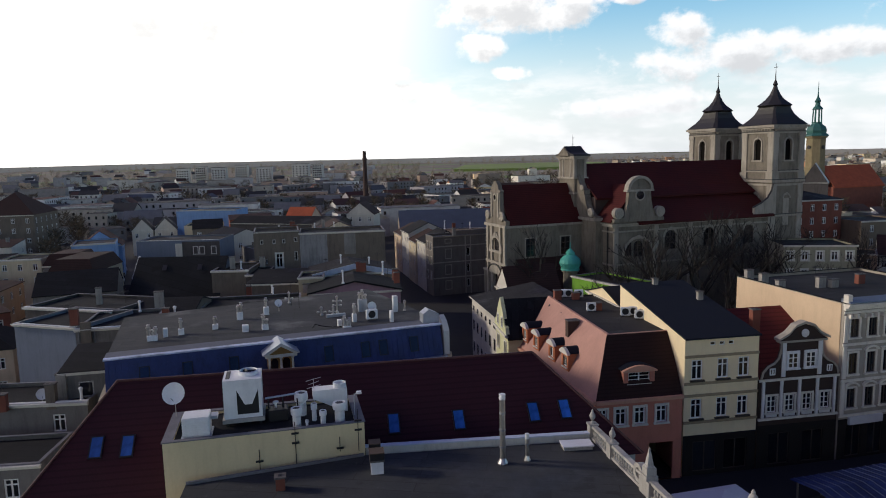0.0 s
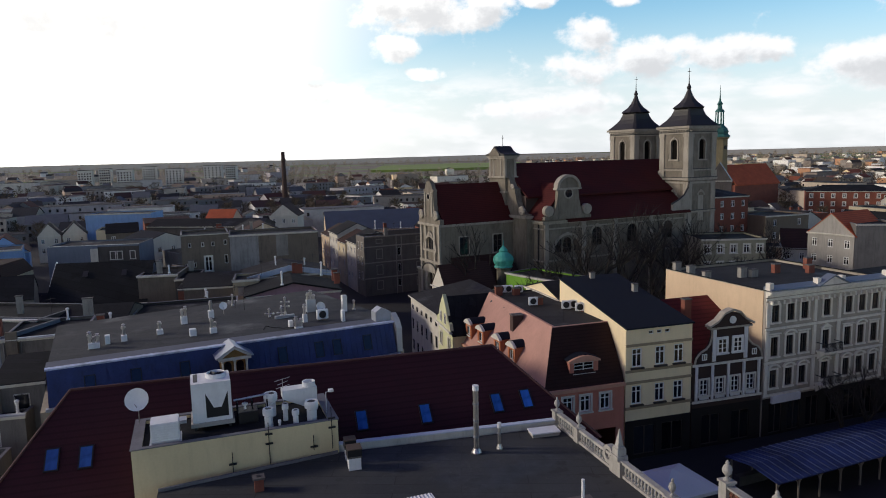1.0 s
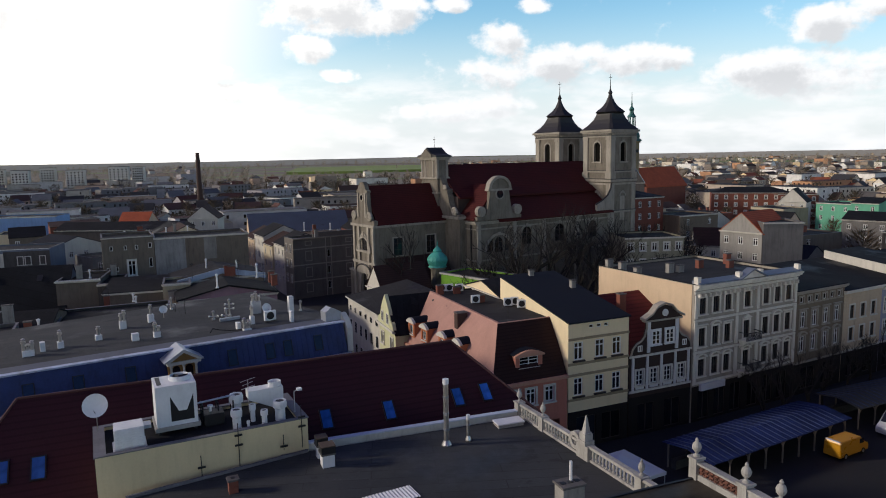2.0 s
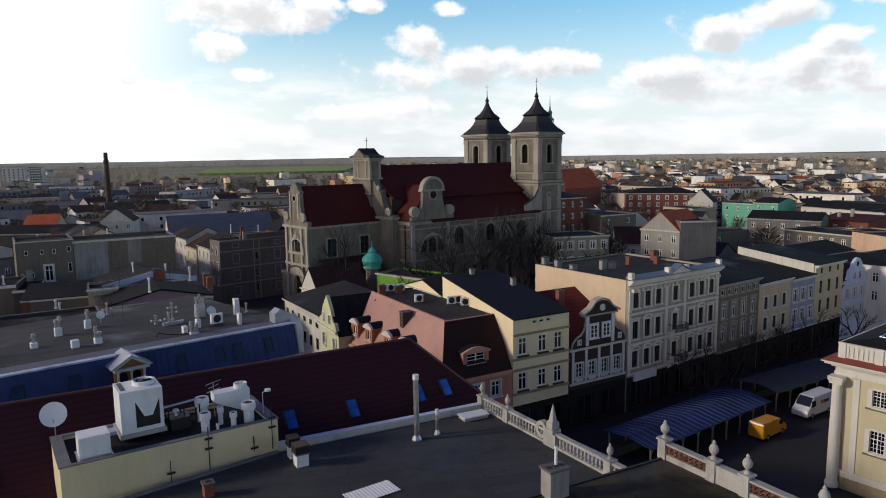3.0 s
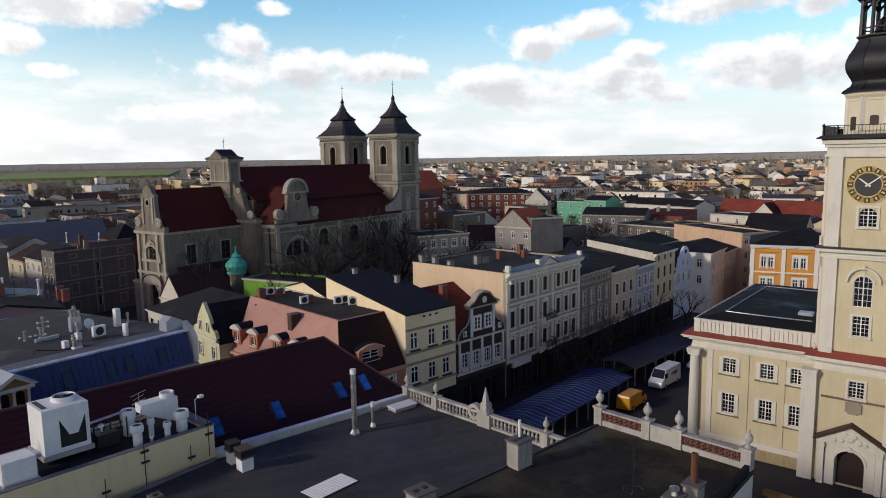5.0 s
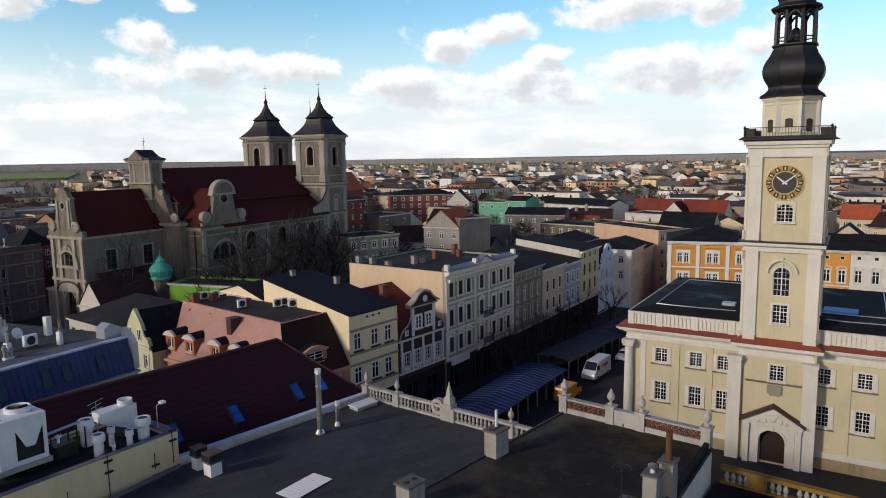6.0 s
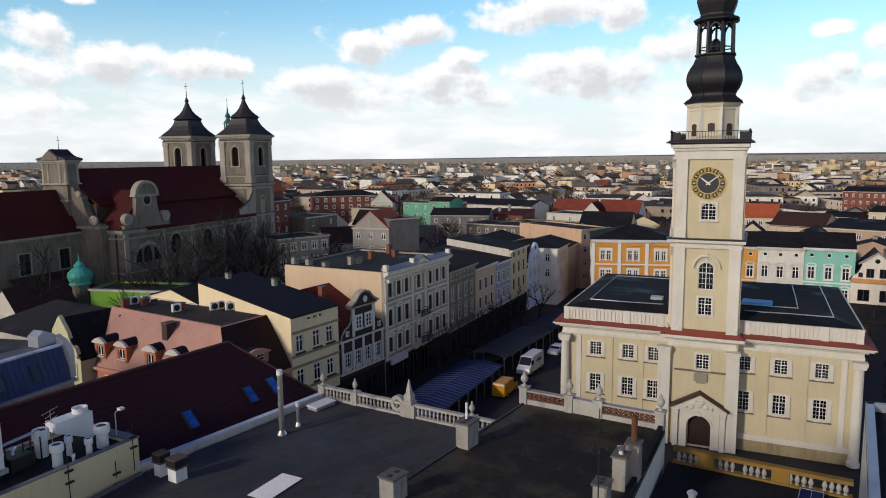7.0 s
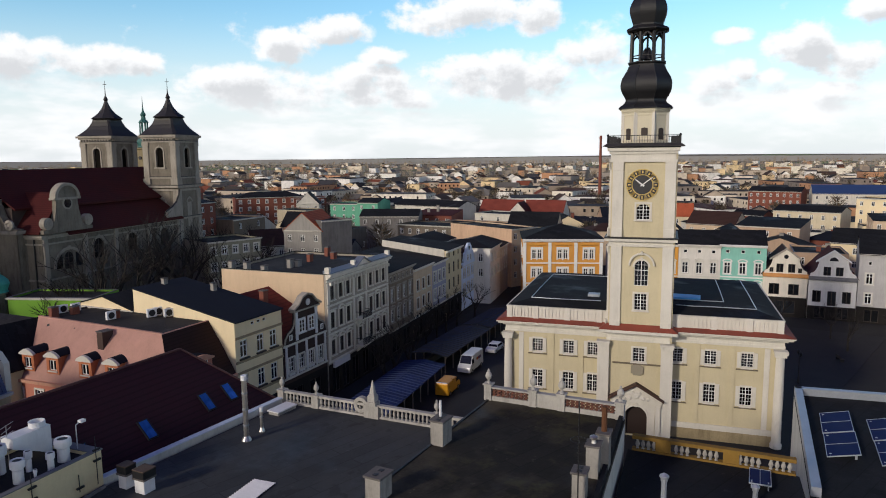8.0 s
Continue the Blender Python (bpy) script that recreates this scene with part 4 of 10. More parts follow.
for x in (1.35, 7.85):
    fr = part("window", cached(("small_gw",), make_frame(0.6, 0.7, "pair"), FRAME), None, g, m=pose(x, -0.32, 10.0))
    part("pane", cached(("sgw_pane",), lambda b: box(b, -0.28, 0.14, 0.02, 0.28, 0.16, 0.68), GLASS), None, fr)
for x in (0.45, 2.5, 4.55, 6.6, 8.6):
    bm = nb()
    box(bm, x - 0.13, -0.2, 5.45, x + 0.13, -0.004, 9.3)
    part("pilaster", bm, WLIGHT, wg)
for x in (1.5, 3.55, 5.55, 7.6):
    bm = nb()
    box(bm, x - 0.6, -0.1, 5.5, x + 0.6, -0.004, 5.78)
    part("apron_panel", bm, WLIGHT, wg)

# long stucco tenement
CW = 18.5
CK = CW / 23.2
cops = []
for i, x in enumerate((1.75, 4.6, 7.2, 11.5, 15.8, 18.5, 21.2)):
    cops += [(x * CK, 14.3, 1.1, 1.95, "pair", "plain"), (x * CK, 10.5, 1.1, 2.25, "pair", "pediment" if i == 3 else "arch" if i in (1, 5) else "hood"), (x * CK, 6.75, 1.1, 2.1, "pair", "arch")]
cops += [(x * CK, 2.1, 1.9, 3.6, "pair", None) for x in (2.5, 6.0, 9.5, 13.5, 17.0, 20.5)]
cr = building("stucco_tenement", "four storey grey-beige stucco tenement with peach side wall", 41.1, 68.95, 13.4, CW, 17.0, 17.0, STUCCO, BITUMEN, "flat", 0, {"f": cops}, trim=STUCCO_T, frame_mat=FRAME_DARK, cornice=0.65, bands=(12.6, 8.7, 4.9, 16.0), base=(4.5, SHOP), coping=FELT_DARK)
bm = nb()
box(bm, -0.07, 0.35, 0, -0.004, 16.95, 16.9)
part("side_wall", bm, PEACH, cr, "plain peach side wall")
bm = nb()
box(bm, 1.2, -0.32, 3.9, 5.4, -0.006, 4.75)
part("shop_sign", bm, mat("sign_white", (0.62, 0.62, 0.66), 0.5), cr, "long white shop sign board")
PC = 11.5 * CK
bm = nb()
extrude_xz(bm, ((PC - 2.1, 17.08), (PC + 2.1, 17.08), (PC, 18.05)), -0.75, 0.1)
ped = part("pediment", bm, STUCCO_T, cr)
bm = nb()
extrude_xz(bm, ((PC - 2.5, 17.08), (PC - 2.3, 17.04), (PC, 18.1), (PC + 2.3, 17.04), (PC + 2.5, 17.08), (PC, 18.26)), -0.95, 0.2)
part("pediment_sheet", bm, mat("blue_grey_sheet", (0.16, 0.19, 0.24), 0.5, 0.2, 0.25), ped)
bm = nb()
extrude_yz(bm, ((-0.7, 17.07), (-0.66, 17.18), (0.5, 17.45), (0.5, 17.07)), 0.05, CW - 0.05)
part("edge_roof", bm, MATS["blue_grey_sheet"], cr, "sloping blue-grey sheet metal strip")
for k in range(22):
    bm = nb()
    box(bm, 0.35 + k * 0.837, -0.55, 15.45, 0.58 + k * 0.837, -0.004, 15.88)
    part("modillion", bm, STUCCO_T, cr)
piers = (0.0, PC - 2.15, PC + 1.6, CW - 0.55)
for x0 in piers:
    bm = nb()
    box(bm, x0 + 0.02, -0.45, 17.07, x0 + 0.53, 0.2, 17.9)
    part("parapet_pier", bm, STUCCO_T, cr)
for x0 in piers:
    for z0, z1 in ((5.05, 8.5), (8.95, 12.4), (12.85, 15.7)):
        bm = nb()
        box(bm, x0 + 0.05, -0.16, z0, x0 + 0.5, -0.004, z1)
        part("pilaster", bm, STUCCO_T, cr)
for zf in (9.1, 5.2):
    bm = nb()
    box(bm, PC - 1.4, -1.25, zf, PC + 1.4, 0.05, zf + 0.2)
    bal = part("balcony", bm, STUCCO_T, cr)
    for x in np.linspace(PC - 1.35, PC + 1.35, 16):
        part("railing_bar", cached(("railing_bar",), lambda bm: box(bm, -0.025, -1.22, 0.0, 0.025, -1.17, 0.95), BLACK_METAL), None, bal, m=pose(x, 0, zf + 0.2))
    for x0, x1, y0, y1 in ((PC - 1.38, PC + 1.38, -1.24, -1.15), (PC - 1.38, PC - 1.32, -1.15, -0.05), (PC + 1.32, PC + 1.38, -1.15, -0.05)):
        bm = nb()
        box(bm, x0, y0, zf + 1.12, x1, y1, zf + 1.2)
        part("handrail", bm, BLACK_METAL, bal)
    for x in (PC - 1.05, PC + 1.05):
        bm = nb()
        extrude_yz(bm, ((0.0, zf), (-1.0, zf), (-0.8, zf - 0.25), (0.0, zf - 0.9)), x - 0.14, x + 0.14)
        part("console", bm, STUCCO_T, bal)

LILAC = plaster("lilac_render", (0.36, 0.35, 0.44))
BEIGE2 = plaster("sand_render", (0.62, 0.48, 0.34))
TAUPE = plaster("taupe_render", (0.20, 0.16, 0.12))
OFFWHITE = plaster("offwhite_render", (0.60, 0.57, 0.50))
CREAM = plaster("cream_render", (0.70, 0.66, 0.56))
PALEBLUE = plaster("pale_blue_render", (0.60, 0.68, 0.82))
ROW = 15.0


def along(s, v=0.0):
    """Plan point s metres along the row, from the tenement's right end."""
    c, k = math.cos(radians(ROW)), math.sin(radians(ROW))
    return 59.1 + s * c - v * k, 73.25 + s * k + v * c


def row_house(s, w, d, h, wall, label, windows, rtype="gx", rh=1.4, roof=FELT_DARK, **kw):
    x, y = along(s)
    kw.setdefault("trim", STUCCO_T)
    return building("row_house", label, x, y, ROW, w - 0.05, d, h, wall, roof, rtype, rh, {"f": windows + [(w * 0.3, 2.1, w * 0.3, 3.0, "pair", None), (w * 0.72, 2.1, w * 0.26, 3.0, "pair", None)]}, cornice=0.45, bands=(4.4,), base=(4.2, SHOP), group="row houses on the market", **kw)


c4 = spread(4, 10.7, 1.6)
row_house(0.0, 10.7, 14.0, 14.2, TAUPE, "grey-brown three storey row house with arched hoods", grid(spread(6, 10.7, 1.2), (12.9,), 0.8, 0.8, "plain", "plain") + grid(c4, (10.2,), 1.15, 2.15, "cross", "hood") + grid(c4, (6.9,), 1.15, 2.15, "cross", "arch"), "shed", 0.7, trim=STUCCO)
cs = spread(3, 9.2, 2.0)
sand = row_house(10.7, 9.2, 14.0, 13.1, BEIGE2, "sand coloured row house with banded render", grid(cs, (9.9, 6.7), 1.1, 1.9, "cross", "plain"), "shed", 1.5, frame_mat=FRAME_DARK)
for k in range(15):
    z = 4.75 + k * 0.52
    cuts = [0.03] + ([v for c in cs for v in (c - 0.78, c + 0.78)] if any(abs(z + 0.2 - r) < 1.5 for r in (9.9, 6.7)) else []) + [9.1]
    for a, b in zip(cuts[::2], cuts[1::2]):
        bm = nb()
        box(bm, a, -0.07, z, b, -0.004, z + 0.4)
        part("rustic_band", bm, BEIGE2, sand)
row_house(19.9, 7.7, 14.0, 12.7, LILAC, "lilac-grey row house with white window frames", grid(spread(3, 7.7, 1.4), (9.9, 6.6), 1.35, 2.1, "cross", "plain"), "shed", 1.8)
cc = spread(3, 9.6, 2.0)
crh = row_house(27.6, 9.6, 13.6, 14.1, CREAM, "tall cream row house with narrow windows and a pale side wall", grid(cc, (13.0,), 0.8, 1.0, "plain", None) + grid(cc, (10.3, 7.1), 0.95, 2.1, "pair", None), "shed", 1.5, frame_mat=FRAME_DARK)
bm = nb()
extrude_yz(bm, ((0.3, 11.5), (0.3, 14.3), (13.6, 15.85), (13.6, 11.5)), -0.17, -0.004)
part("side_wall", bm, plaster("pale_side_render", (0.60, 0.57, 0.50)), crh, "plain pale side wall above the neighbour's roof")
x, y = along(37.2)
GW = 9.3
wb = building("row_house", "narrow pale blue house with a white scrolled gable", x, y, ROW, GW, 12.0, 9.4, PALEBLUE, TILE_BROWN, "gy", 3.4, {"f": grid(spread(3, GW, 1.9), (7.8, 4.6), 1.2, 1.75, "cross", "plain")}, bands=(9.3, 3.2), group="row houses on the market")
bm = nb()
half = ((4.5, 9.4), (4.3, 9.9), (3.5, 10.3), (3.1, 11.2), (2.9, 12.0), (2.0, 12.3), (1.7, 13.1), (1.2, 13.5), (0.6, 13.9))
extrude_xz(bm, [(GW / 2 - u, z) for u, z in half] + [(GW / 2, 14.0)] + [(GW / 2 + u, z) for u, z in reversed(half)], -0.25, 0.2)
g = part("gable", bm, PALEBLUE, wb, "scrolled white gable")
for x in (GW / 2 - 1.0, GW / 2 + 1.0):
    fr = part("window", cached(("wb_window",), make_frame(1.0, 1.4, "cross"), FRAME), None, g, m=pose(x, -0.40, 10.2))
    part("pane", cached(("wb_pane",), lambda b: box(b, -0.48, 0.14, 0.02, 0.48, 0.16, 1.38), GLASS), None, fr)
bm = nb()
lathe(bm, ((0.0, -0.04), (0.45, -0.04), (0.45, 0.04), (0.0, 0.04)), 16)
part("oculus", bm, GLASS, g, m=pose(GW / 2, -0.26, 12.9, 90, 0, 0))
building("row_house", "white corner house with a dark low roof standing forward", 104.5, 81.5, 18, 10.0, 13.0, 12.4, plaster("bright_white_render", (0.70, 0.67, 0.62)), FELT_DARK, "hip", 1.3, {"f": grid((1.8, 5.0, 8.2), (10.2, 6.9), 1.1, 1.8, "cross", "plain"), "l": grid((10.8, 7.0), (10.2, 6.9), 1.1, 1.8, "cross", "plain")}, cornice=0.4, group="row houses on the market")
building("row_house", "grey row house with rows of dark windows", 114.2, 84.7, 18, 9.0, 13.0, 11.4, plaster("pale_grey_render", (0.52, 0.49, 0.44)), FELT_DARK, "gx", 1.6, {"f": grid(spread(4, 9, 1.3), (9.3, 6.2), 1.1, 1.6, "cross", None)}, cornice=0.4, group="row houses on the market")

# ---- the church ----
CH = pose(11.6, 124.8, 0, 0, 0, 20.3)
CHW = plaster("church_render", (0.20, 0.177, 0.142), 0.42, 0.7)
CHT = plaster("church_trim", (0.34, 0.31, 0.26), 0.24, 0.55)
LEAD = mat("dark_lead", (0.035, 0.033, 0.033), 0.6, 0.1, 0.3)


def arch_head(parent, ox, oy, dx, dy, xc, ztop, w, material, deep=0.4):
    """Fills the upper corners of an opening, so that it ends in a round arch."""
    m = Matrix(((dx, -dy, 0, ox + dx * xc), (dy, dx, 0, oy + dy * xc), (0, 0, 1, ztop), (0, 0, 0, 1)))

    def make(bm):
        r, n = w / 2, 7
        line = [(r * math.cos(math.pi * i / n), -r + r * math.sin(math.pi * i / n)) for i in range(n + 1)]
        rows = [[[bm.verts.new((x, y, z)) for x, z in ln] for y in (0.002, deep)] for ln in (line, [(x, 0.02) for x, _ in line])]
        for i in range(n):
            (f0, b0), (f1, b1) = rows
            bm.faces.new((f0[i], f0[i + 1], f1[i + 1], f1[i]))
            bm.faces.new((b0[i + 1], b0[i], b1[i], b1[i + 1]))
            bm.faces.new((f0[i + 1], f0[i], b0[i], b0[i + 1]))
    part("arch_head", cached(("arch_head", w, material.name, deep), make, material), None, parent, m=m)


def arch_trim(parent, ox, oy, dx, dy, xc, zspring, r, width, material, proud=0.14):
    """A moulding round an arch, with a keystone."""
    m = Matrix(((dx, -dy, 0, ox + dx * xc), (dy, dx, 0, oy + dy * xc), (0, 0, 1, zspring), (0, 0, 0, 1)))

    def make(bm):
        for i in range(10):
            a0, a1 = math.pi * i / 10, math.pi * (i + 1) / 10
            extrude_xz(bm, [(q * math.cos(k), q * math.sin(k)) for q, k in ((r, a0), (r, a1), (r + width, a1), (r + width, a0))], -proud, 0.02)
        box(bm, -width * 0.6, -proud - 0.06, r - 0.05, width * 0.6, 0.0, r + width + 0.15)
    part("arch_moulding", cached(("arch_trim", r, width, material.name), make, material), None, parent, m=m)


ch = thing("church", CH, "large baroque church with dark red tile roofs and two bell towers", "church")
bm = nb()
choir_win = [(5.0, 15.6, 2.0, 3.4), (12.4, 15.6, 2.0, 3.4)]
wall_face(bm, 0, 0, 1, 0, 16.5, 0, 20.0, choir_win)
wall_face(bm, 0, 8.2, 0, -1, 8.2, 0, 20.0, [(4.1, 16.4, 2.0, 3.0), (4.1, 8.6, 1.8, 4.0)])
wall_face(bm, 16.5, 8.2, -1, 0, 16.5, 0, 20.0, [])
part("choir_wall", bm, CHW, ch)
for o in choir_win:
    window(ch, 0, 0, 1, 0, *o, "grid", "plain", CHT, FRAME_DARK)
for o in ((4.1, 16.4, 2.0, 3.0), (4.1, 8.6, 1.8, 4.0)):
    window(ch, 0, 8.2, 0, -1, *o, "grid", None, CHT, FRAME_DARK)
    arch_head(ch, 0, 8.2, 0, -1, o[0], o[1] + o[3] / 2, o[2], CHW, 0.2)
    arch_trim(ch, 0, 8.2, 0, -1, o[0], o[1] + o[3] / 2 - 1.0, 1.05, 0.4, CHT, 0.3)
# great half-round window of the choir's end, with its side lights and portal below
arch_trim(ch, 0, 8.2, 0, -1, 4.1, 15.0, 2.35, 0.4, CHT, 0.34)
bm = nb()
box(bm, -0.42, 4.1 - 2.9, 14.55, -0.004, 4.1 + 2.9, 15.0)
part("sill", bm, CHT, ch)
for sy in (-1, 1):
    bm = nb()
    pts = [(4.1 + sy * 1.45, 15.0), (4.1 + sy * 2.25, 15.0)] + [(4.1 + sy * 2.25 * math.cos(a), 15.0 + 2.25 * math.sin(a)) for a in (0.25, 0.5, 0.75)] + [(4.1 + sy * 1.45, 16.7)]
    extrude_yz(bm, pts, -0.03, -0.005)
    part("side_light", bm, GLASS, ch)
    bm = nb()
    box(bm, -0.3, 4.1 + sy * 1.85 - 0.4, 2.0, -0.004, 4.1 + sy * 1.85 + 0.4, 9.6)
    part("portal_pilaster", bm, CHT, ch)
bm = nb()
extrude_yz(bm, [(4.1 - 2.7, 10.6), (4.1 + 2.7, 10.6)] + [(4.1 + 2.7 * math.cos(math.pi * k / 10), 10.9 + 1.3 * math.sin(math.pi * k / 10)) for k in range(11)], -0.5, -0.004)
part("portal_hood", bm, CHT, ch)
bm = nb()
sweep(bm, [(-0.5, 4.1 + 2.85 * math.cos(math.pi * k / 12), 10.9 + 1.45 * math.sin(math.pi * k / 12)) for k in range(13)], 0.16, 6)
part("hood_sheet", bm, LEAD, ch)
bm = nb()
slab(bm, ((-0.4, 19.9), (4.1, 27.2), (8.6, 19.9)), "x", 0.5, 17.0, 0.3)
part("choir_roof", bm, TILE_CHURCH, ch)
# scrolled gable at the choir's end
bm = nb()
half = [(-4.5, 20.0), (-4.5, 20.8), (-3.3, 20.95), (-2.4, 22.2), (-2.05, 23.8), (-1.9, 25.9), (-2.1, 26.0), (-2.1, 26.3), (-1.5, 26.5), (-1.2, 27.3), (-0.5, 27.95)]
extrude_yz(bm, [(4.1 - y, z) for y, z in half] + [(4.1 + y, z) for y, z in half[::-1]], -0.25, 0.55)
g = part("choir_gable", bm, CHW, ch, "baroque gable with scrolls")
for y in (1.05, 7.15):
    bm = nb()
    box(bm, -0.42, y * 0.25 + 2.2, 21.3, -0.25, y * 0.25 + 2.7, 25.9) if y < 2 else box(bm, -0.42, 5.3, 21.3, -0.25, 5.8, 25.9)
    part("pilaster", bm, CHT, g)
    bm = nb()
    lathe(bm, ((0.9, 0), (0.9, 0.3), (0.5, 0.45), (0.3, 0.3)), 16)
    part("volute", bm, CHT, g, m=pose(-0.25, y, 21.6, 0, -90))
bm = nb()
lathe(bm, ((0.75, 0), (0.75, 0.12), (0.5, 0.12), (0.5, 0.02)), 16)
part("oculus", bm, CHT, g, m=pose(-0.25, 4.1, 25.0, 0, -90))
bm = nb()
lathe(bm, ((0.49, 0), (0.49, 0.03)), 16)
part("oculus_glass", bm, GLASS, g, m=pose(-0.27, 4.1, 25.0, 0, -90))
bm = nb()
for z, o in ((19.5, 0.5), (12.4, 0.35)):
    box(bm, -o, -o, z, 0.0, 8.2 + o, z + 0.5)
box(bm, 0, -0.5, 19.5, 16.4, -0.004, 19.9)
part("cornice", bm, CHT, ch)
for y in (0.0, 1.9, 5.6, 7.5):
    bm = nb()
    box(bm, -0.3, y, 0, -0.004, y + 0.7, 19.5)
    part("pilaster", bm, CHT, ch)
# lower wings either side of the choir's end
for y0, y1 in ((-3.4, -0.1), (8.3, 11.6)):
    bm = nb()
    box(bm, 0.6, y0, 0, 2.2, y1, 10.2)
    part("wing", bm, CHW, ch)
    bm = nb()
    box(bm, 0.4, y0 - 0.2, 10.2, 2.4, y1 + 0.1, 10.6)
    part("wing_cornice", bm, CHT, ch)
# sacristy roof
bm = nb()
box(bm, 2.2, -6.4, 0, 14.5, -0.1, 8.0)
part("sacristy_wall", bm, CHW, ch)
bm = nb()
slab(bm, ((-7.0, 7.9), (-0.05, 13.6)), "x", 2.0, 14.7, 0.25)
part("sacristy_roof", bm, TILE_BROWN, ch)
# nave, aisles
NX0, NX1 = 17.5, 54.5


bm = nb()
aw = [(x - NX0, 16.4, 2.5, 3.6) for x in (30.2, 39.2, 48.9)] + [(23.0 - NX0, 15.2, 2.0, 3.0)]
wall_face(bm, NX0, -8.0, 1, 0, NX1 - NX0, 0, 20.3, aw)
wall_face(bm, NX0, -4.9, 0, -1, 3.1, 0, 20.3, [])
wall_face(bm, 15.9, 13.1, 0, -1, 18.0, 0, 20.9, [])
wall_face(bm, NX1, -8.0, 0, 1, 24.2, 0, 20.3, [])
wall_face(bm, NX1, 16.2, -1, 0, NX1 - NX0, 0, 20.3, [])
part("nave_wall", bm, CHW, ch)
for o in aw:
    window(ch, NX0, -8.0, 1, 0, *o, "grid", None, CHT, FRAME_DARK)
    arch_head(ch, NX0, -8.0, 1, 0, o[0], o[1] + o[3] / 2, o[2], CHW, 0.2)
    if o[0] > 9:
        arch_trim(ch, NX0, -8.0, 1, 0, o[0], o[1] + o[3] / 2 - o[2] / 2, o[2] / 2 + 0.1, 0.38, CHT)
bm = nb()
box(bm, 15.9, -4.9, 0, NX0 + 0.2, -4.6, 20.6)
part("nave_wall", bm, CHW, ch)
# half-round niche round the first window
arch_trim(ch, NX0, -8.0, 1, 0, 23.0 - NX0, 14.0, 3.1, 0.45, CHT, 0.22)
for sx in (-1, 1):
    bm = nb()
    n = 8
    pts = [(23.0 + sx * (3.0 * math.cos(math.pi / 2 * i / n)), 14.0 + 2.9 * math.sin(math.pi / 2 * i / n)) for i in range(n) if 3.0 * math.cos(math.pi / 2 * i / n) > 1.5] + [(23.0 + sx * 1.5, 16.4), (23.0 + sx * 1.5, 14.0)]
    extrude_xz(bm, pts if sx < 0 else pts[::-1], -8.03, -8.004)
    part("side_light", bm, GLASS, ch)
bm = nb()
slab(bm, ((-8.8, 19.9), (-2.9, 24.2)), "x", 22.55, NX1 + 0.1, 0.3)
slab(bm, ((11.1, 24.2), (17.0, 19.9)), "x", NX0 - 0.3, NX1 + 0.1, 0.3)
part("aisle_roof", bm, TILE_CHURCH, ch)
# wall between the roofs, coloured dark to imitate shade under the upper eave
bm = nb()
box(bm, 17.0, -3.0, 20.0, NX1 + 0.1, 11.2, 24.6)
part("clerestory", bm, mat("painted_shade_fascia", (0.05, 0.035, 0.03), 0.9, 0, 0.3), ch)
bm = nb()
slab(bm, ((-3.7, 24.45), (-1.5, 25.95), (4.1, 30.75), (9.7, 25.95), (11.9, 24.45)), "x", 16.9, NX1 + 0.1, 0.35)
slab(bm, ((-0.1, 26.9), (4.1, 30.75), (8.3, 26.9)), "x", NX1 + 0.1, 61.5, 0.35)
part("nave_roof", bm, TILE_CHURCH, ch)
for z0, z1, o in ((19.4, 19.75, 0.35), (19.75, 20.0, 0.6), (18.4, 18.65, 0.3), (12.3, 12.6, 0.25)):
    bm = nb()
    box(bm, NX0 - o, -8.0 - o, z0, NX1, -8.004, z1)
    box(bm, NX0 - o, -8.004, z0, NX0 - 0.004, -4.9, z1)
    part("cornice", bm, CHT, ch)
for x in (17.6, 26.4, 34.2, 43.6, 53.4):
    bm = nb()
    box(bm, x, -8.3, 0, x + 0.9, -8.004, 19.4)
    part("pilaster", bm, CHT, ch)
bm = nb()
tube(bm, (17.3, -6.6, 2), (17.3, -6.6, 19.6), 0.13, 0.13, 8)
part("downpipe", bm, BLACK_METAL, ch)
bm = nb()
tube(bm, (54.0, -8.2, 2), (54.0, -8.2, 19.6), 0.13, 0.13, 8)
part("downpipe", bm, BLACK_METAL, ch)
# east gable of the nave with its aedicule
bm = nb()
half = ((-5.2, 20.9), (-5.2, 21.2), (-3.9, 21.3), (-2.6, 22.3), (-1.9, 23.6), (-1.5, 25.0), (-1.3, 25.2), (-1.3, 26.0), (-0.4, 26.2), (0.4, 27.2), (0.9, 28.6))
extrude_yz(bm, [(8.2 - y, z) for y, z in half] + list(half[::-1]), 15.6, 16.9)
ng = part("nave_gable", bm, CHW, ch, "scrolled baroque gable wall")
for y, z, r in ((-3.9, 21.9, 0.85), (12.1, 21.9, 0.85), (-0.7, 26.4, 0.55), (8.9, 26.4, 0.55)):
    bm = nb()
    lathe(bm, ((r, 0), (r, r * 0.4), (r * 0.55, r * 0.55), (r * 0.35, r * 0.4)), 16)
    part("volute", bm, CHT, ng, m=pose(15.6, y, z, 0, -90))
bm = nb()
box(bm, 15.2, -5.4, 20.4, 17.1, 13.6, 20.9)
part("gable_cornice", bm, CHT, ng)
bm = nb()
box(bm, 15.1, 1.3, 20.0, 17.6, 6.9, 32.0)
part("aedicule", bm, CHW, ng)
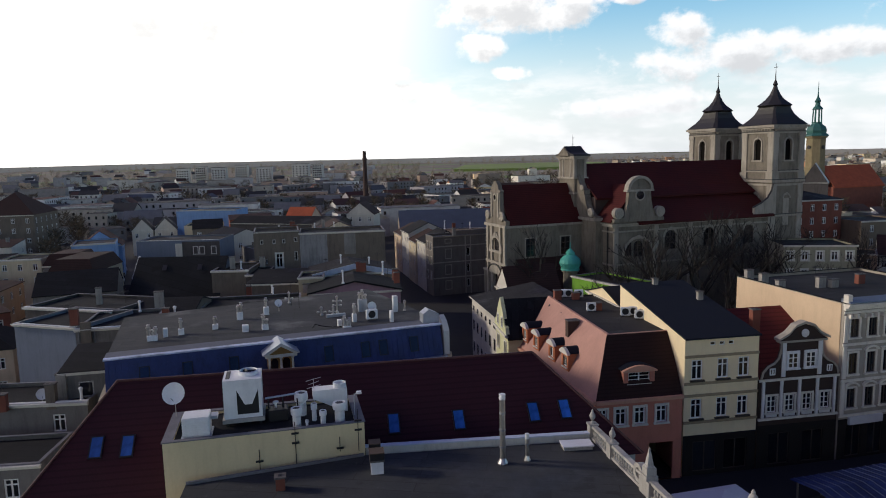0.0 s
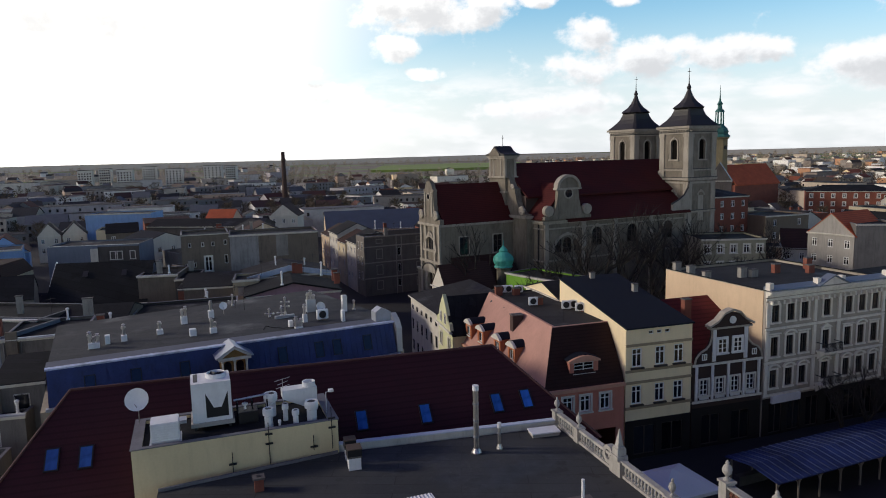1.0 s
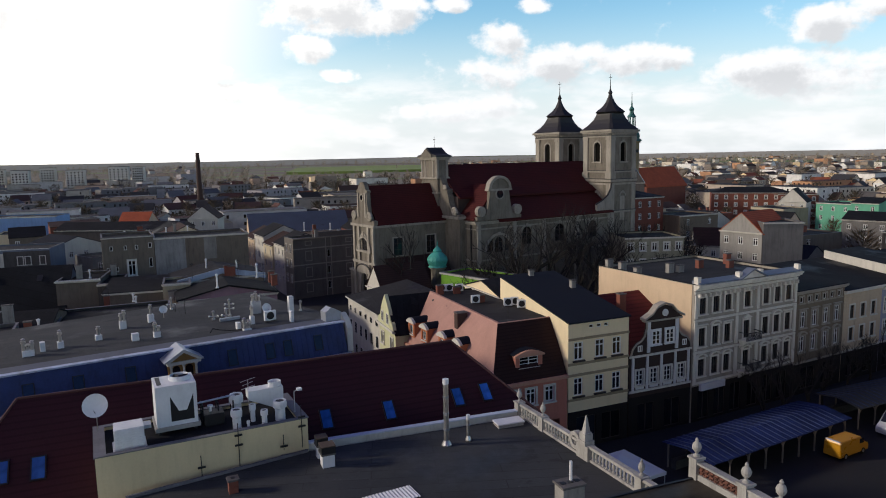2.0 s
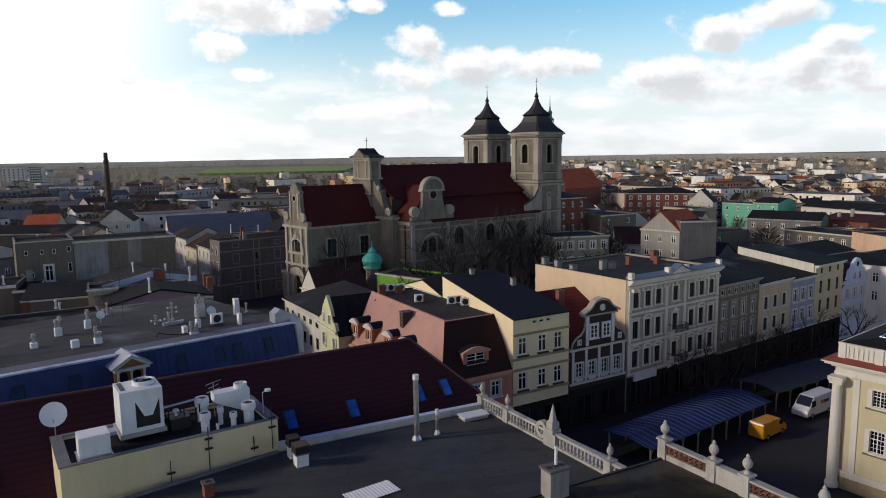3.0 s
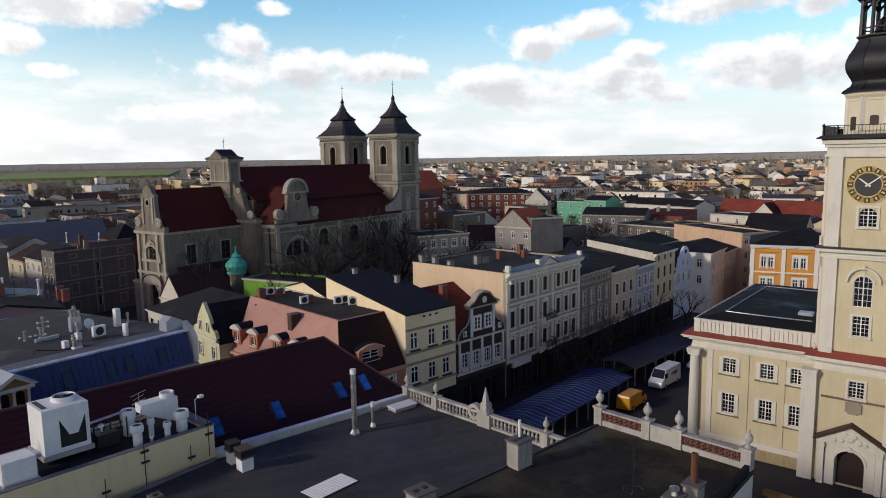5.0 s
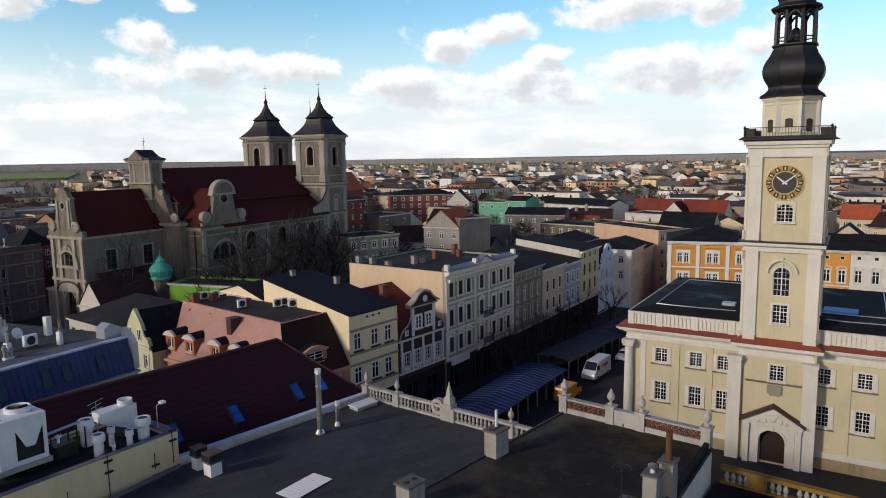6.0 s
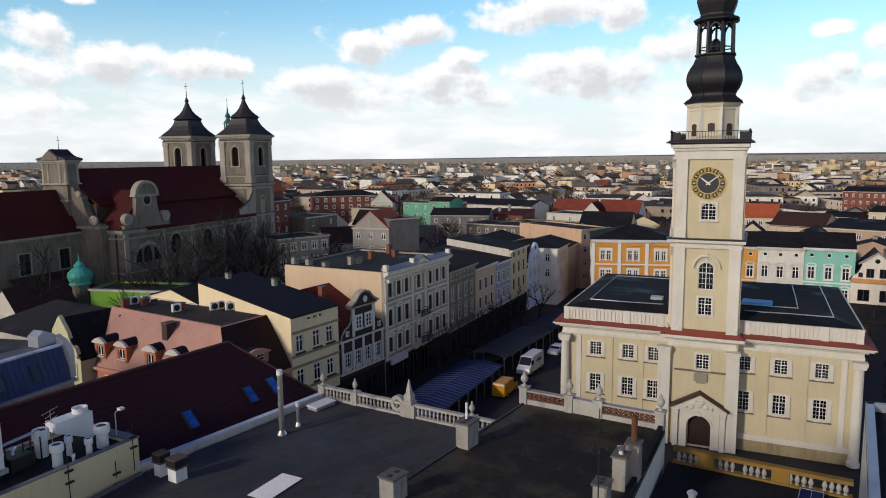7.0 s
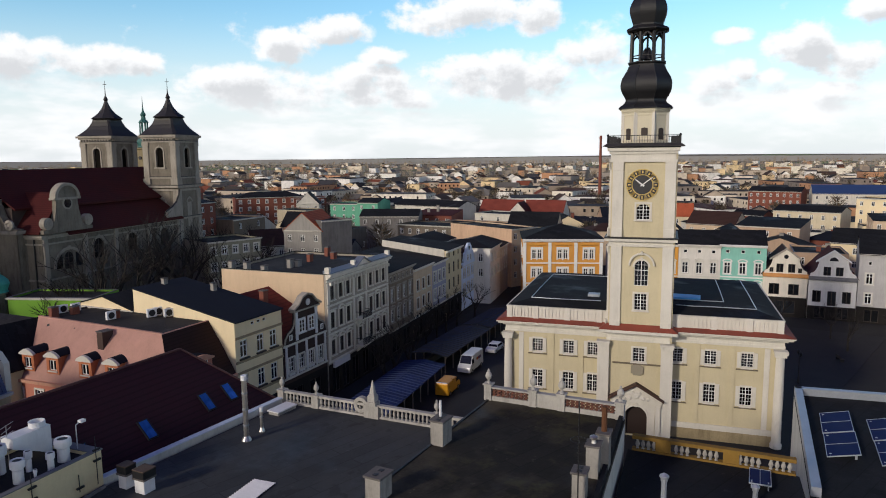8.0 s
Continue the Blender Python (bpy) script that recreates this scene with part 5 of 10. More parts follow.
for z0, z1, o in ((28.0, 28.3, 0.35), (25.1, 25.4, 0.25), (31.7, 32.0, 0.25), (32.0, 32.3, 0.5)):
    bm = nb()
    box(bm, 15.1 - o, 1.3 - o, z0, 17.6 + o, 6.9 + o, z1)
    part("aedicule_cornice", bm, CHT, ng)
for x, y in ((15.25, 1.45), (17.45, 1.45), (15.25, 6.75), (15.25, 2.7), (15.25, 5.5)):
    bm = nb()
    lathe(bm, ((0.42, 28.3), (0.34, 28.7), (0.3, 31.2), (0.42, 31.7)), 10, x, y)
    part("column", bm, CHT, ng)
bm = nb()
extrude_yz(bm, ((0.6, 32.3), (7.6, 32.3), (7.5, 32.6), (6.2, 32.85), (5.6, 33.1), (4.1, 34.2), (2.6, 33.1), (2.0, 32.85), (0.7, 32.6)), 14.5, 18.2)
part("aedicule_cap", bm, mat("slate_sheet", (0.03, 0.028, 0.027), 0.55, 0.1, 0.35, 0.5, 6.0, 0.1), ng)
bm = nb()
extrude_yz(bm, ((2.2, 32.32), (6.0, 32.32), (5.9, 32.8), (4.1, 34.0), (2.3, 32.8)), 14.3, 14.52)
part("pediment", bm, CHW, ng)
bm = nb()
tube(bm, (16.4, 4.1, 34.1), (16.4, 4.1, 36.4), 0.06, 0.04, 6)
box(bm, 16.36, 3.75, 35.7, 16.44, 4.45, 35.8)
part("cross", bm, BLACK_METAL, ng)
# transept gable with its sunlit slope
TG = 22.55
bm = nb()
half = [(-5.4, 20.3), (-5.4, 20.9), (-3.3, 21.2), (-2.9, 22.4), (-2.5, 24.2), (-2.35, 25.9)] + [(-2.35 * math.cos(math.pi * i / 14), 26.1 + 2.05 * math.sin(math.pi * i / 14)) for i in range(7)]
extrude_xz(bm, [(TG + x, z) for x, z in half] + [(TG, 28.15)] + [(TG - x, z) for x, z in half[::-1]], -8.9, -8.1)
tg = part("transept_gable", bm, CHW, ch, "curved baroque gable with round opening")
for x in (-4.45, 4.45):
    bm = nb()
    tube(bm, (TG + x, -9.05, 21.95), (TG + x, -8.1, 21.95), 1.0, 1.0, 16)
    tube(bm, (TG + x, -9.15, 21.95), (TG + x, -9.05, 21.95), 0.62, 0.62, 12)
    tube(bm, (TG + x, -9.25, 21.95), (TG + x, -9.15, 21.95), 0.28, 0.28, 10)
    part("volute", bm, CHT, tg)
bm = nb()
for i in range(14):
    a, b = math.pi * i / 14, math.pi * (i + 1) / 14
    extrude_xz(bm, [(TG + q * math.cos(k), 26.1 + q * 0.9 * math.sin(k)) for q, k in ((2.2, a), (2.2, b), (2.75, b), (2.75, a))], -9.2, -8.0)
part("arch_moulding", bm, CHT, tg)
bm = nb()
box(bm, TG - 2.9, -9.15, 25.75, TG + 2.9, -8.0, 26.1)
part("gable_ledge", bm, CHT, tg)
bm = nb()
tube(bm, (TG, -9.0, 25.1), (TG, -8.0, 25.1), 1.05, 1.05, 16)
part("oculus_ring", bm, CHT, tg)
bm = nb()
tube(bm, (TG, -9.06, 25.1), (TG, -8.95, 25.1), 0.78, 0.78, 16)
part("oculus", bm, GLASS, tg)
bm = nb()
slab(bm, ((16.9, 20.5), (TG, 26.9), (28.2, 20.5)), "y", -8.2, 3.0, 0.3)
part("transept_roof", bm, TILE_CHURCH, ch)


def church_tower(cx, cy):
    t = part("bell_tower", None, None, ch, m=pose(cx, cy, 0))
    h = 3.9
    bm = nb()
    for ox, oy, dx, dy in ((-h, -h, 1, 0), (h, -h, 0, 1), (h, h, -1, 0), (-h, h, 0, -1)):
        wall_face(bm, ox, oy, dx, dy, 2 * h, 0, 37.2, [(h, 32.7, 1.7, 4.2), (h, 21.0, 0.8, 1.8)], 0.5)
    part("tower_wall", bm, CHW, t)
    for z, o, k in ((26.2, 0.45, 0.5), (25.5, 0.22, 0.4), (19.4, 0.3, 0.4), (28.2, 0.15, 0.3), (35.9, 0.25, 0.3), (36.75, 0.4, 0.3), (37.05, 0.75, 0.45)):
        bm = nb()
        box(bm, -h - o, -h - o, z, h + o, h + o, z + k)
        part("tower_cornice", bm, CHT, t)
    for z, o in ((26.7, 0.5), (19.8, 0.36), (28.5, 0.2), (36.2, 0.3)):
        bm = nb()
        box(bm, -h - o, -h - o, z + 0.004, h + o, h + o, z + 0.16)
        part("ledge_sheet", bm, LEAD, t)
    for sx in (-1, 1):
        for k in range(11):
            bm = nb()
            q = -h + 0.35 + k * 0.71
            box(bm, *((q - 0.14, -h - 0.62, 36.35, q + 0.14, -h - 0.004, 36.74) if sx < 0 else (-h - 0.62, q - 0.14, 36.35, -h - 0.004, q + 0.14, 36.74)))
            part("modillion", bm, CHT, t)
    for sx in (-1, 1):
        for sy in (-1, 1):
            bm = nb()
            box(bm, sx * 3.4 - 0.65, sy * 3.4 - 0.72, 28.5, sx * 3.4 + 0.65, sy * 3.4 + 0.72, 35.9)
            box(bm, sx * 3.4 - 0.72, sy * 3.4 - 0.65, 28.5, sx * 3.4 + 0.72, sy * 3.4 + 0.65, 35.9)
            box(bm, sx * 3.4 - 0.8, sy * 3.4 - 0.8, 35.2, sx * 3.4 + 0.8, sy * 3.4 + 0.8, 35.9)
            box(bm, sx * 3.4 - 0.85, sy * 3.4 - 0.85, 26.7, sx * 3.4 + 0.85, sy * 3.4 + 0.85, 28.2)
            part("corner_pilaster", bm, CHT, t)
            bm = nb()
            box(bm, sx * 3.45 - 0.62, sy * 3.45 - 0.68, 2, sx * 3.45 + 0.62, sy * 3.45 + 0.68, 25.5)
            box(bm, sx * 3.45 - 0.68, sy * 3.45 - 0.62, 2, sx * 3.45 + 0.68, sy * 3.45 + 0.62, 25.5)
            part("corner_pilaster", bm, CHT, t)
    for ox, oy, dx, dy in ((-h, -h, 1, 0), (h, -h, 0, 1), (h, h, -1, 0), (-h, h, 0, -1)):
        c = Vector((ox + dx * h - dy * 0.4, oy + dy * h + dx * 0.4))
        for z, w, hh in ((32.7, 1.7, 4.2), (21.0, 0.8, 1.8)):
            bm = nb()
            box(bm, c.x - (w / 2 if dx else 0.03), c.y - (w / 2 if dy else 0.03), z - hh / 2, c.x + (w / 2 if dx else 0.03), c.y + (w / 2 if dy else 0.03), z + hh / 2)
            part("louvres", bm, mat("belfry_louvres", (0.008, 0.007, 0.006), 0.9, 0, 0.2, spec=0.05), t)
        arch_head(t, ox, oy, dx, dy, h, 34.8, 1.7, CHW)
        arch_trim(t, ox, oy, dx, dy, h, 33.95, 0.9, 0.3, CHT)
        mm = Matrix(((dx, -dy, 0, ox + dx * h), (dy, dx, 0, oy + dy * h), (0, 0, 1, 0), (0, 0, 0, 1)))
        for sx in (-1.2, 0.9):
            part("jamb", cached(("bell_jamb", sx), lambda bm: box(bm, sx, -0.14, 30.6, sx + 0.3, 0.02, 33.95), CHT), None, t, m=mm)
        part("sill", cached(("bell_sill",), lambda bm: box(bm, -1.4, -0.3, 30.3, 1.4, 0.02, 30.6), CHT), None, t, m=mm)
        # niche with a moulded hood on the lower stage
        part("niche", cached(("niche",), lambda bm: box(bm, -0.75, -0.03, 17.6, 0.75, 0.02, 23.0), CHT), None, t, m=mm)
        arch_trim(t, ox, oy, dx, dy, h, 23.0, 0.75, 0.32, CHT)
    bm = nb()
    r2 = math.sqrt(2)
    prof = ((4.75, 37.55), (4.2, 38.1), (3.4, 38.9), (2.75, 39.8), (2.35, 40.7), (2.2, 41.2), (2.75, 41.45), (2.3, 41.9), (1.55, 42.6), (0.95, 43.5), (0.5, 44.6), (0.28, 45.4), (0.42, 45.7), (0.3, 46.0), (0.1, 46.6), (0.05, 48.3))
    lathe(bm, [(r * r2 if z < 41.3 else r * 1.25, z) for r, z in prof], 8, 0, 0, math.pi / 8)
    # square plan: draw the eight corners in towards a square
    for v in bm.verts:
        if v.co.z < 41.4:
            s = max(abs(v.co.x), abs(v.co.y))
            rr = math.hypot(v.co.x, v.co.y)
            k = rr / r2
            v.co.x = math.copysign(min(abs(v.co.x) * 1.6, k), v.co.x)
            v.co.y = math.copysign(min(abs(v.co.y) * 1.6, k), v.co.y)
    part("tower_roof", bm, mat("slate_sheet", (0.03, 0.028, 0.027), 0.55, 0.1, 0.35, 0.5, 6.0, 0.1), t)
    bm = nb()
    box(bm, -0.05, -0.45, 49.0, 0.05, 0.45, 49.1)
    tube(bm, (0, 0, 48.2), (0, 0, 49.8), 0.05, 0.04, 5)
    part("cross", bm, BLACK_METAL, t)
    return t


bm = nb()
extrude_xz(bm, [(54.4, 20.2), (54.4, 26.0), (54.0, 24.6), (53.0, 23.2), (51.4, 22.2), (49.6, 21.5), (49.6, 20.2)], -8.6, -8.05)
scroll = part("tower_scroll", bm, CHT, ch)
bm = nb()
sweep(bm, ((54.3, -8.35, 26.0), (54.0, -8.35, 24.7), (53.0, -8.35, 23.3), (51.4, -8.35, 22.3), (49.5, -8.35, 21.55)), 0.2, 6)
part("scroll_capping", bm, LEAD, scroll)
church_tower(58.4, -3.9)
church_tower(58.4, 12.1)
# small turret with a green copper onion
tu = thing("turret", pose(22.9, 122.4, 0), "small turret with a green copper onion dome", "turret")
bm = nb()
lathe(bm, ((1.3, 0), (1.3, 11.6), (1.55, 11.7), (1.55, 12.0)), 12)
part("shaft", bm, CHW, tu)
bm = nb()
lathe(bm, ((1.75, 12.0), (1.6, 12.3), (1.75, 12.7), (1.95, 13.3), (1.8, 13.9), (1.2, 14.5), (0.75, 14.8), (0.85, 15.1), (0.5, 15.5), (0.12, 15.9), (0.05, 17.0)), 16)
part("dome", bm, COPPER, tu)

# ---- the town hall ----
TH = pose(47.9, 45.4, 0, 0, 0, math.degrees(math.atan2(-0.957, 0.29)))   # x along the front, y behind it
THY = plaster("town_hall_yellow", (0.575, 0.505, 0.335), 0.12, 0.14)
THW = plaster("town_hall_white", (0.64, 0.61, 0.54), 0.12, 0.2)
th = thing("town_hall", TH, "yellow and white baroque town hall with a tall clock tower", "town hall")
TW, TD_ = 30.8, 24.5
W2, W1 = 9.75, 5.6
cols = (3.9, 7.6, 10.45, 19.85, 23.4, 27.2)
front = [(x, W2, 1.25, 1.55, "fine", None) for x in cols] + [(x, W1, 1.25, 2.1, "fine", None) for x in cols]
bm = nb()
wall_face(bm, 0, 0, 1, 0, TW, 0, 11.3, [o[:4] for o in front])
side = [(x, z, 1.25, hh, "fine", None) for x in (3.5, 8.0, 12.5, 17.0, 21.5) for z, hh in ((W2, 1.55), (W1, 2.1))]
wall_face(bm, TW, 0, 0, 1, TD_, 0, 11.3, [o[:4] for o in side])
wall_face(bm, TW, TD_, -1, 0, TW, 0, 11.3, [])
wall_face(bm, 0, TD_, 0, -1, TD_, 0, 11.3, [o[:4] for o in side])
part("wall", bm, THY, th)


def wide_surround(bm, w, h):
    s = 0.42
    for x0, x1, z0, z1 in ((-w / 2 - s, -w / 2, -0.1, h + 0.1), (w / 2, w / 2 + s, -0.1, h + 0.1), (-w / 2, w / 2, h, h + 0.22), (-w / 2, w / 2, -0.22, 0)):
        box(bm, x0, -0.1, z0, x1, 0.02, z1)



for face, ops in (((0, 0, 1, 0), front), ((TW, 0, 0, 1), side), ((0, TD_, 0, -1), side)):
    for xc, zc, w, hh, st, _ in ops:
        fr = window(th, *face, xc, zc, w, hh, st)
        part("surround", cached(("wide_surround", w, hh), lambda b: wide_surround(b, w, hh), THW), None, fr)
        part("sill", cached(("dark_sill", w), lambda b: box(b, -w / 2 - 0.5, -0.2, -0.33, w / 2 + 0.5, 0.0, -0.22), mat("weathered_ledge", (0.16, 0.13, 0.09), 0.9, 0, 0.3)), None, fr)
# raised panels between the bays
for x in (1.9, 5.6, 9.1, 22.0, 25.7, 29.2):
    bm = nb()
    box(bm, x - 0.28, -0.09, 1.6, x + 0.28, -0.004, 11.2)
    part("lesene", bm, THW if x < 2 or x > 29 else THY, th)
# string course over a grimy plinth
for x0, x1 in ((0.0, 11.05), (19.45, TW)):
    bm = nb()
    box(bm, x0, -0.2, 1.55, x1, -0.004, 1.95)
    box(bm, x0, -0.12, 1.3, x1, -0.004, 1.55)
    part("string_course", bm, THW, th)
    bm = nb()
    box(bm, x0, -0.1, 0, x1, -0.004, 1.3)
    part("plinth", bm, plaster("grimy_plinth", (0.36, 0.29, 0.17), 0.4, 0.5), th)
# entablature
for z0, z1, o in ((11.3, 11.6, 0.12), (11.6, 12.1, 0.05), (12.1, 12.35, 0.35), (12.35, 12.55, 0.8), (12.55, 12.7, 1.0)):
    bm = nb()
    box(bm, -o, -o, z0, TW + o, TD_ + o, z1)
    part("entablature", bm, THW, th)
bm = nb()
o, i = 1.05, -0.25
lo = [bm.verts.new((x, y, 12.704)) for x, y in ((-o, -o), (TW + o, -o), (TW + o, TD_ + o), (-o, TD_ + o))]
hi = [bm.verts.new((x, y, 13.05)) for x, y in ((-i, -i), (TW + i, -i), (TW + i, TD_ + i), (-i, TD_ + i))]
for k in range(4):
    bm.faces.new((lo[k], lo[(k + 1) % 4], hi[(k + 1) % 4], hi[k]))
part("tile_strip", bm, mat("red_tile_strip", (0.23, 0.05, 0.028), 0.8, 0, 0.3), th)
for x0, y0, x1, y1 in ((0.1, 0.1, TW - 0.1, 0.45), (0.1, TD_ - 0.45, TW - 0.1, TD_ - 0.1), (0.1, 0.45, 0.45, TD_ - 0.45), (TW - 0.45, 0.45, TW - 0.1, TD_ - 0.45)):
    bm = nb()
    box(bm, x0, y0, 12.7, x1, y1, 14.3)
    pp = part("parapet", bm, THW, th)
    bm = nb()
    box(bm, x0 - 0.1, y0 - 0.1, 14.304, x1 + 0.1, y1 + 0.1, 14.42)
    part("coping", bm, THW, pp)
for x in np.arange(0.9, TW - 0.6, 0.42):
    if 11.4 < x < 19.6:
        continue
    part("parapet_baluster", cached(("parapet_baluster",), lambda bm: box(bm, -0.09, 0.0, 13.15, 0.09, 0.09, 14.15), THW), None, th, m=pose(x, 0, 0))
for x in (0.4, 3.6, 7.4, 11.1, 19.9, 23.6, 27.3, 30.4):
    bm = nb()
    box(bm, x - 0.32, -0.03, 12.9, x + 0.32, 0.5, 14.45)
    part("parapet_pier", bm, THW, th)
bm = nb()
box(bm, 0.5, 0.5, 12.7, TW - 0.5, TD_ - 0.5, 14.0)
lo = [bm.verts.new(p) for p in ((0.2, 0.2, 14.45), (TW - 0.2, 0.2, 14.45), (TW - 0.2, TD_ - 0.2, 14.45), (0.2, TD_ - 0.2, 14.45))]
hi = [bm.verts.new(p) for p in ((2.6, 2.6, 14.95), (TW - 2.6, 2.6, 14.95), (TW - 2.6, TD_ - 2.6, 14.95), (2.6, TD_ - 2.6, 14.95))]
for k in range(4):
    bm.faces.new((lo[k], lo[(k + 1) % 4], hi[(k + 1) % 4], hi[k]))
bm.faces.new(hi)
part("roof", bm, FELT_DARK, th)
for line in (((11.0, 2.7), (6.5, 2.5), (2.6, 2.6), (2.55, 11.0), (2.6, 20.0), (11.0, 20.0)), ((19.6, 2.8), (21.5, 2.55), (24.0, 2.75), (28.2, 2.6), (28.25, 12.0), (28.2, 21.0)), ((18.0, 6.2), (21.0, 6.0), (25.0, 6.0), (25.05, 13.0), (25.0, 21.0))):
    bm = nb()
    sweep(bm, [(x, y, 15.0) for x, y in line], 0.06, 5)
    part("lightning_wire", bm, ZINC, th)
bm = nb()
box(bm, 9.2, 5.2, 14.95, 10.6, 6.4, 15.25)
part("roof_hatch", bm, ZINC, th)


def capital(bm, x, y, z, r):
    box(bm, x - r * 1.25, y - r * 1.25, z, x + r * 1.25, y + r * 0.6, z + 0.16)
    box(bm, x - r * 1.05, y - r * 1.05, z - 0.55, x + r * 1.05, y + r * 0.6, z)
    for s in (-1, 1):
        tube(bm, (x + s * r * 0.95, y - r * 1.25, z - 0.12), (x + s * r * 0.95, y, z - 0.12), 0.17, 0.17, 8)


for x in (0.35, TW - 0.35):
    bm = nb()
    lathe(bm, ((0.62, 0.2), (0.62, 0.6), (0.5, 0.8), (0.5, 6), (0.44, 10.5), (0.5, 10.7)), 16, x, -0.35)
    col = part("column", bm, THW, th)
    bm = nb()
    capital(bm, x, -0.35, 11.1, 0.55)
    part("capital", bm, THW, col)
for x in (11.75, 18.75):
    bm = nb()
    box(bm, x - 0.65, -1.55, 0, x + 0.65, 0, 10.9)
    col = part("pilaster", bm, THW, th)
    bm = nb()
    capital(bm, x, -1.2, 11.1, 0.6)
    part("capital", bm, THW, col)
# tower block
TX0, TX1, TY0, TY1 = 12.2, 18.9, -1.1, 5.9
tw = part("clock_tower", None, None, th)
bm = nb()
front_t = [(3.5, 9.75, 1.3, 1.6), (3.5, 15.9, 1.35, 1.9), (3.5, 19.2, 1.5, 2.9), (3.5, 26.1, 1.45, 1.75), (3.5, 2.0, 2.5, 3.6)]
for ox, oy, dx, dy, op in ((TX0, TY0, 1, 0, front_t), (TX1, TY0, 0, 1, front_t[1:4]), (TX1, TY1, -1, 0, []), (TX0, TY1, 0, -1, front_t[1:4])):
    wall_face(bm, ox, oy, dx, dy, 7.0, 0, 33.0, op)
part("tower_wall", bm, THY, tw)
for z0, z1, o in ((11.3, 11.6, 0.15), (11.6, 12.1, 0.08), (12.1, 12.35, 0.4), (12.35, 12.7, 0.9), (22.2, 22.5, 0.25), (22.5, 22.8, 0.12), (22.8, 23.1, 0.55), (31.6, 31.9, 0.25), (31.9, 32.5, 0.1), (32.5, 32.8, 0.28), (32.8, 33.15, 0.48)):
    bm = nb()
    box(bm, TX0 - o, TY0 - o, z0, TX1 + o, TY1 + o, z1)
    part("tower_cornice", bm, THW, tw)
for z0, o, th_ in ((23.1, 0.62, 0.16), (33.15, 0.52, 0.34)):
    bm = nb()
    box(bm, TX0 - o, TY0 - o, z0 + 0.004, TX1 + o, TY1 + o, z0 + th_)
    part("ledge_sheet", bm, SPIRE, tw)
bm = nb()
o = 0.95
lo = [bm.verts.new((x, y, 12.704)) for x, y in ((TX0 - o, TY0 - o), (TX1 + o, TY0 - o), (TX1 + o, 0.3), (TX0 - o, 0.3))]
hi = [bm.verts.new((x, y, 13.3)) for x, y in ((TX0 - 0.05, TY0 - 0.05), (TX1 + 0.05, TY0 - 0.05), (TX1 + 0.05, 0.3), (TX0 - 0.05, 0.3))]
for k in range(4):
    bm.faces.new((lo[k], lo[(k + 1) % 4], hi[(k + 1) % 4], hi[k]))
part("tile_strip", bm, MATS["red_tile_strip"], tw)
for z0, z1, wd in ((12.7, 22.2, 1.15), (23.3, 31.6, 1.15)):
    for ox, oy, dx, dy in ((TX0, TY0, 1, 0), (TX1, TY0, 0, 1), (TX1, TY1, -1, 0), (TX0, TY1, 0, -1)):
        for s in (0.15, 7.0 - 0.15 - wd):
            bm = nb()
            a, b = Vector((ox + dx * s, oy + dy * s)), Vector((ox + dx * (s + wd), oy + dy * (s + wd)))
            n = Vector((dy, -dx))
            for k0, k1, o in ((z0, z1, 0.22), (z0, z0 + 0.9, 0.36), (z1 - 0.9, z1 - 0.05, 0.3)):
                x0, x1 = sorted((a.x, b.x)) if dx else sorted((a.x, a.x + n.x * o))
                y0, y1 = sorted((a.y, b.y)) if dy else sorted((a.y, a.y + n.y * o))
                box(bm, x0, y0, k0 + 0.003, x1, y1, k1)
            part("pilaster", bm, THW, tw)
for ox, oy, dx, dy, op in ((TX0, TY0, 1, 0, front_t[:4]), (TX1, TY0, 0, 1, front_t[1:4]), (TX0, TY1, 0, -1, front_t[1:4])):
    for xc, zc, w, hh in op:
        fr = window(tw, ox, oy, dx, dy, xc, zc, w, hh, "fine", None if hh > 2.5 else "plain", THW)
        if hh > 2.5:
            arch_head(tw, ox, oy, dx, dy, xc, zc + hh / 2, w, THY, 0.2)
            arch_trim(tw, ox, oy, dx, dy, xc, zc + hh / 2 - w / 2, w / 2 + 0.02, 0.2, THW, 0.12)
            arch_trim(tw, ox, oy, dx, dy, xc, zc + hh / 2 - w / 2 + 0.2, w / 2 + 0.5, 0.18, THW, 0.3)
        elif zc > 25:
            arch_head(tw, ox, oy, dx, dy, xc, zc + hh / 2, w, THY, 0.2)
# clock dials
DIAL = mat("dial_black", (0.022, 0.022, 0.024), 0.5, 0, 0.1)


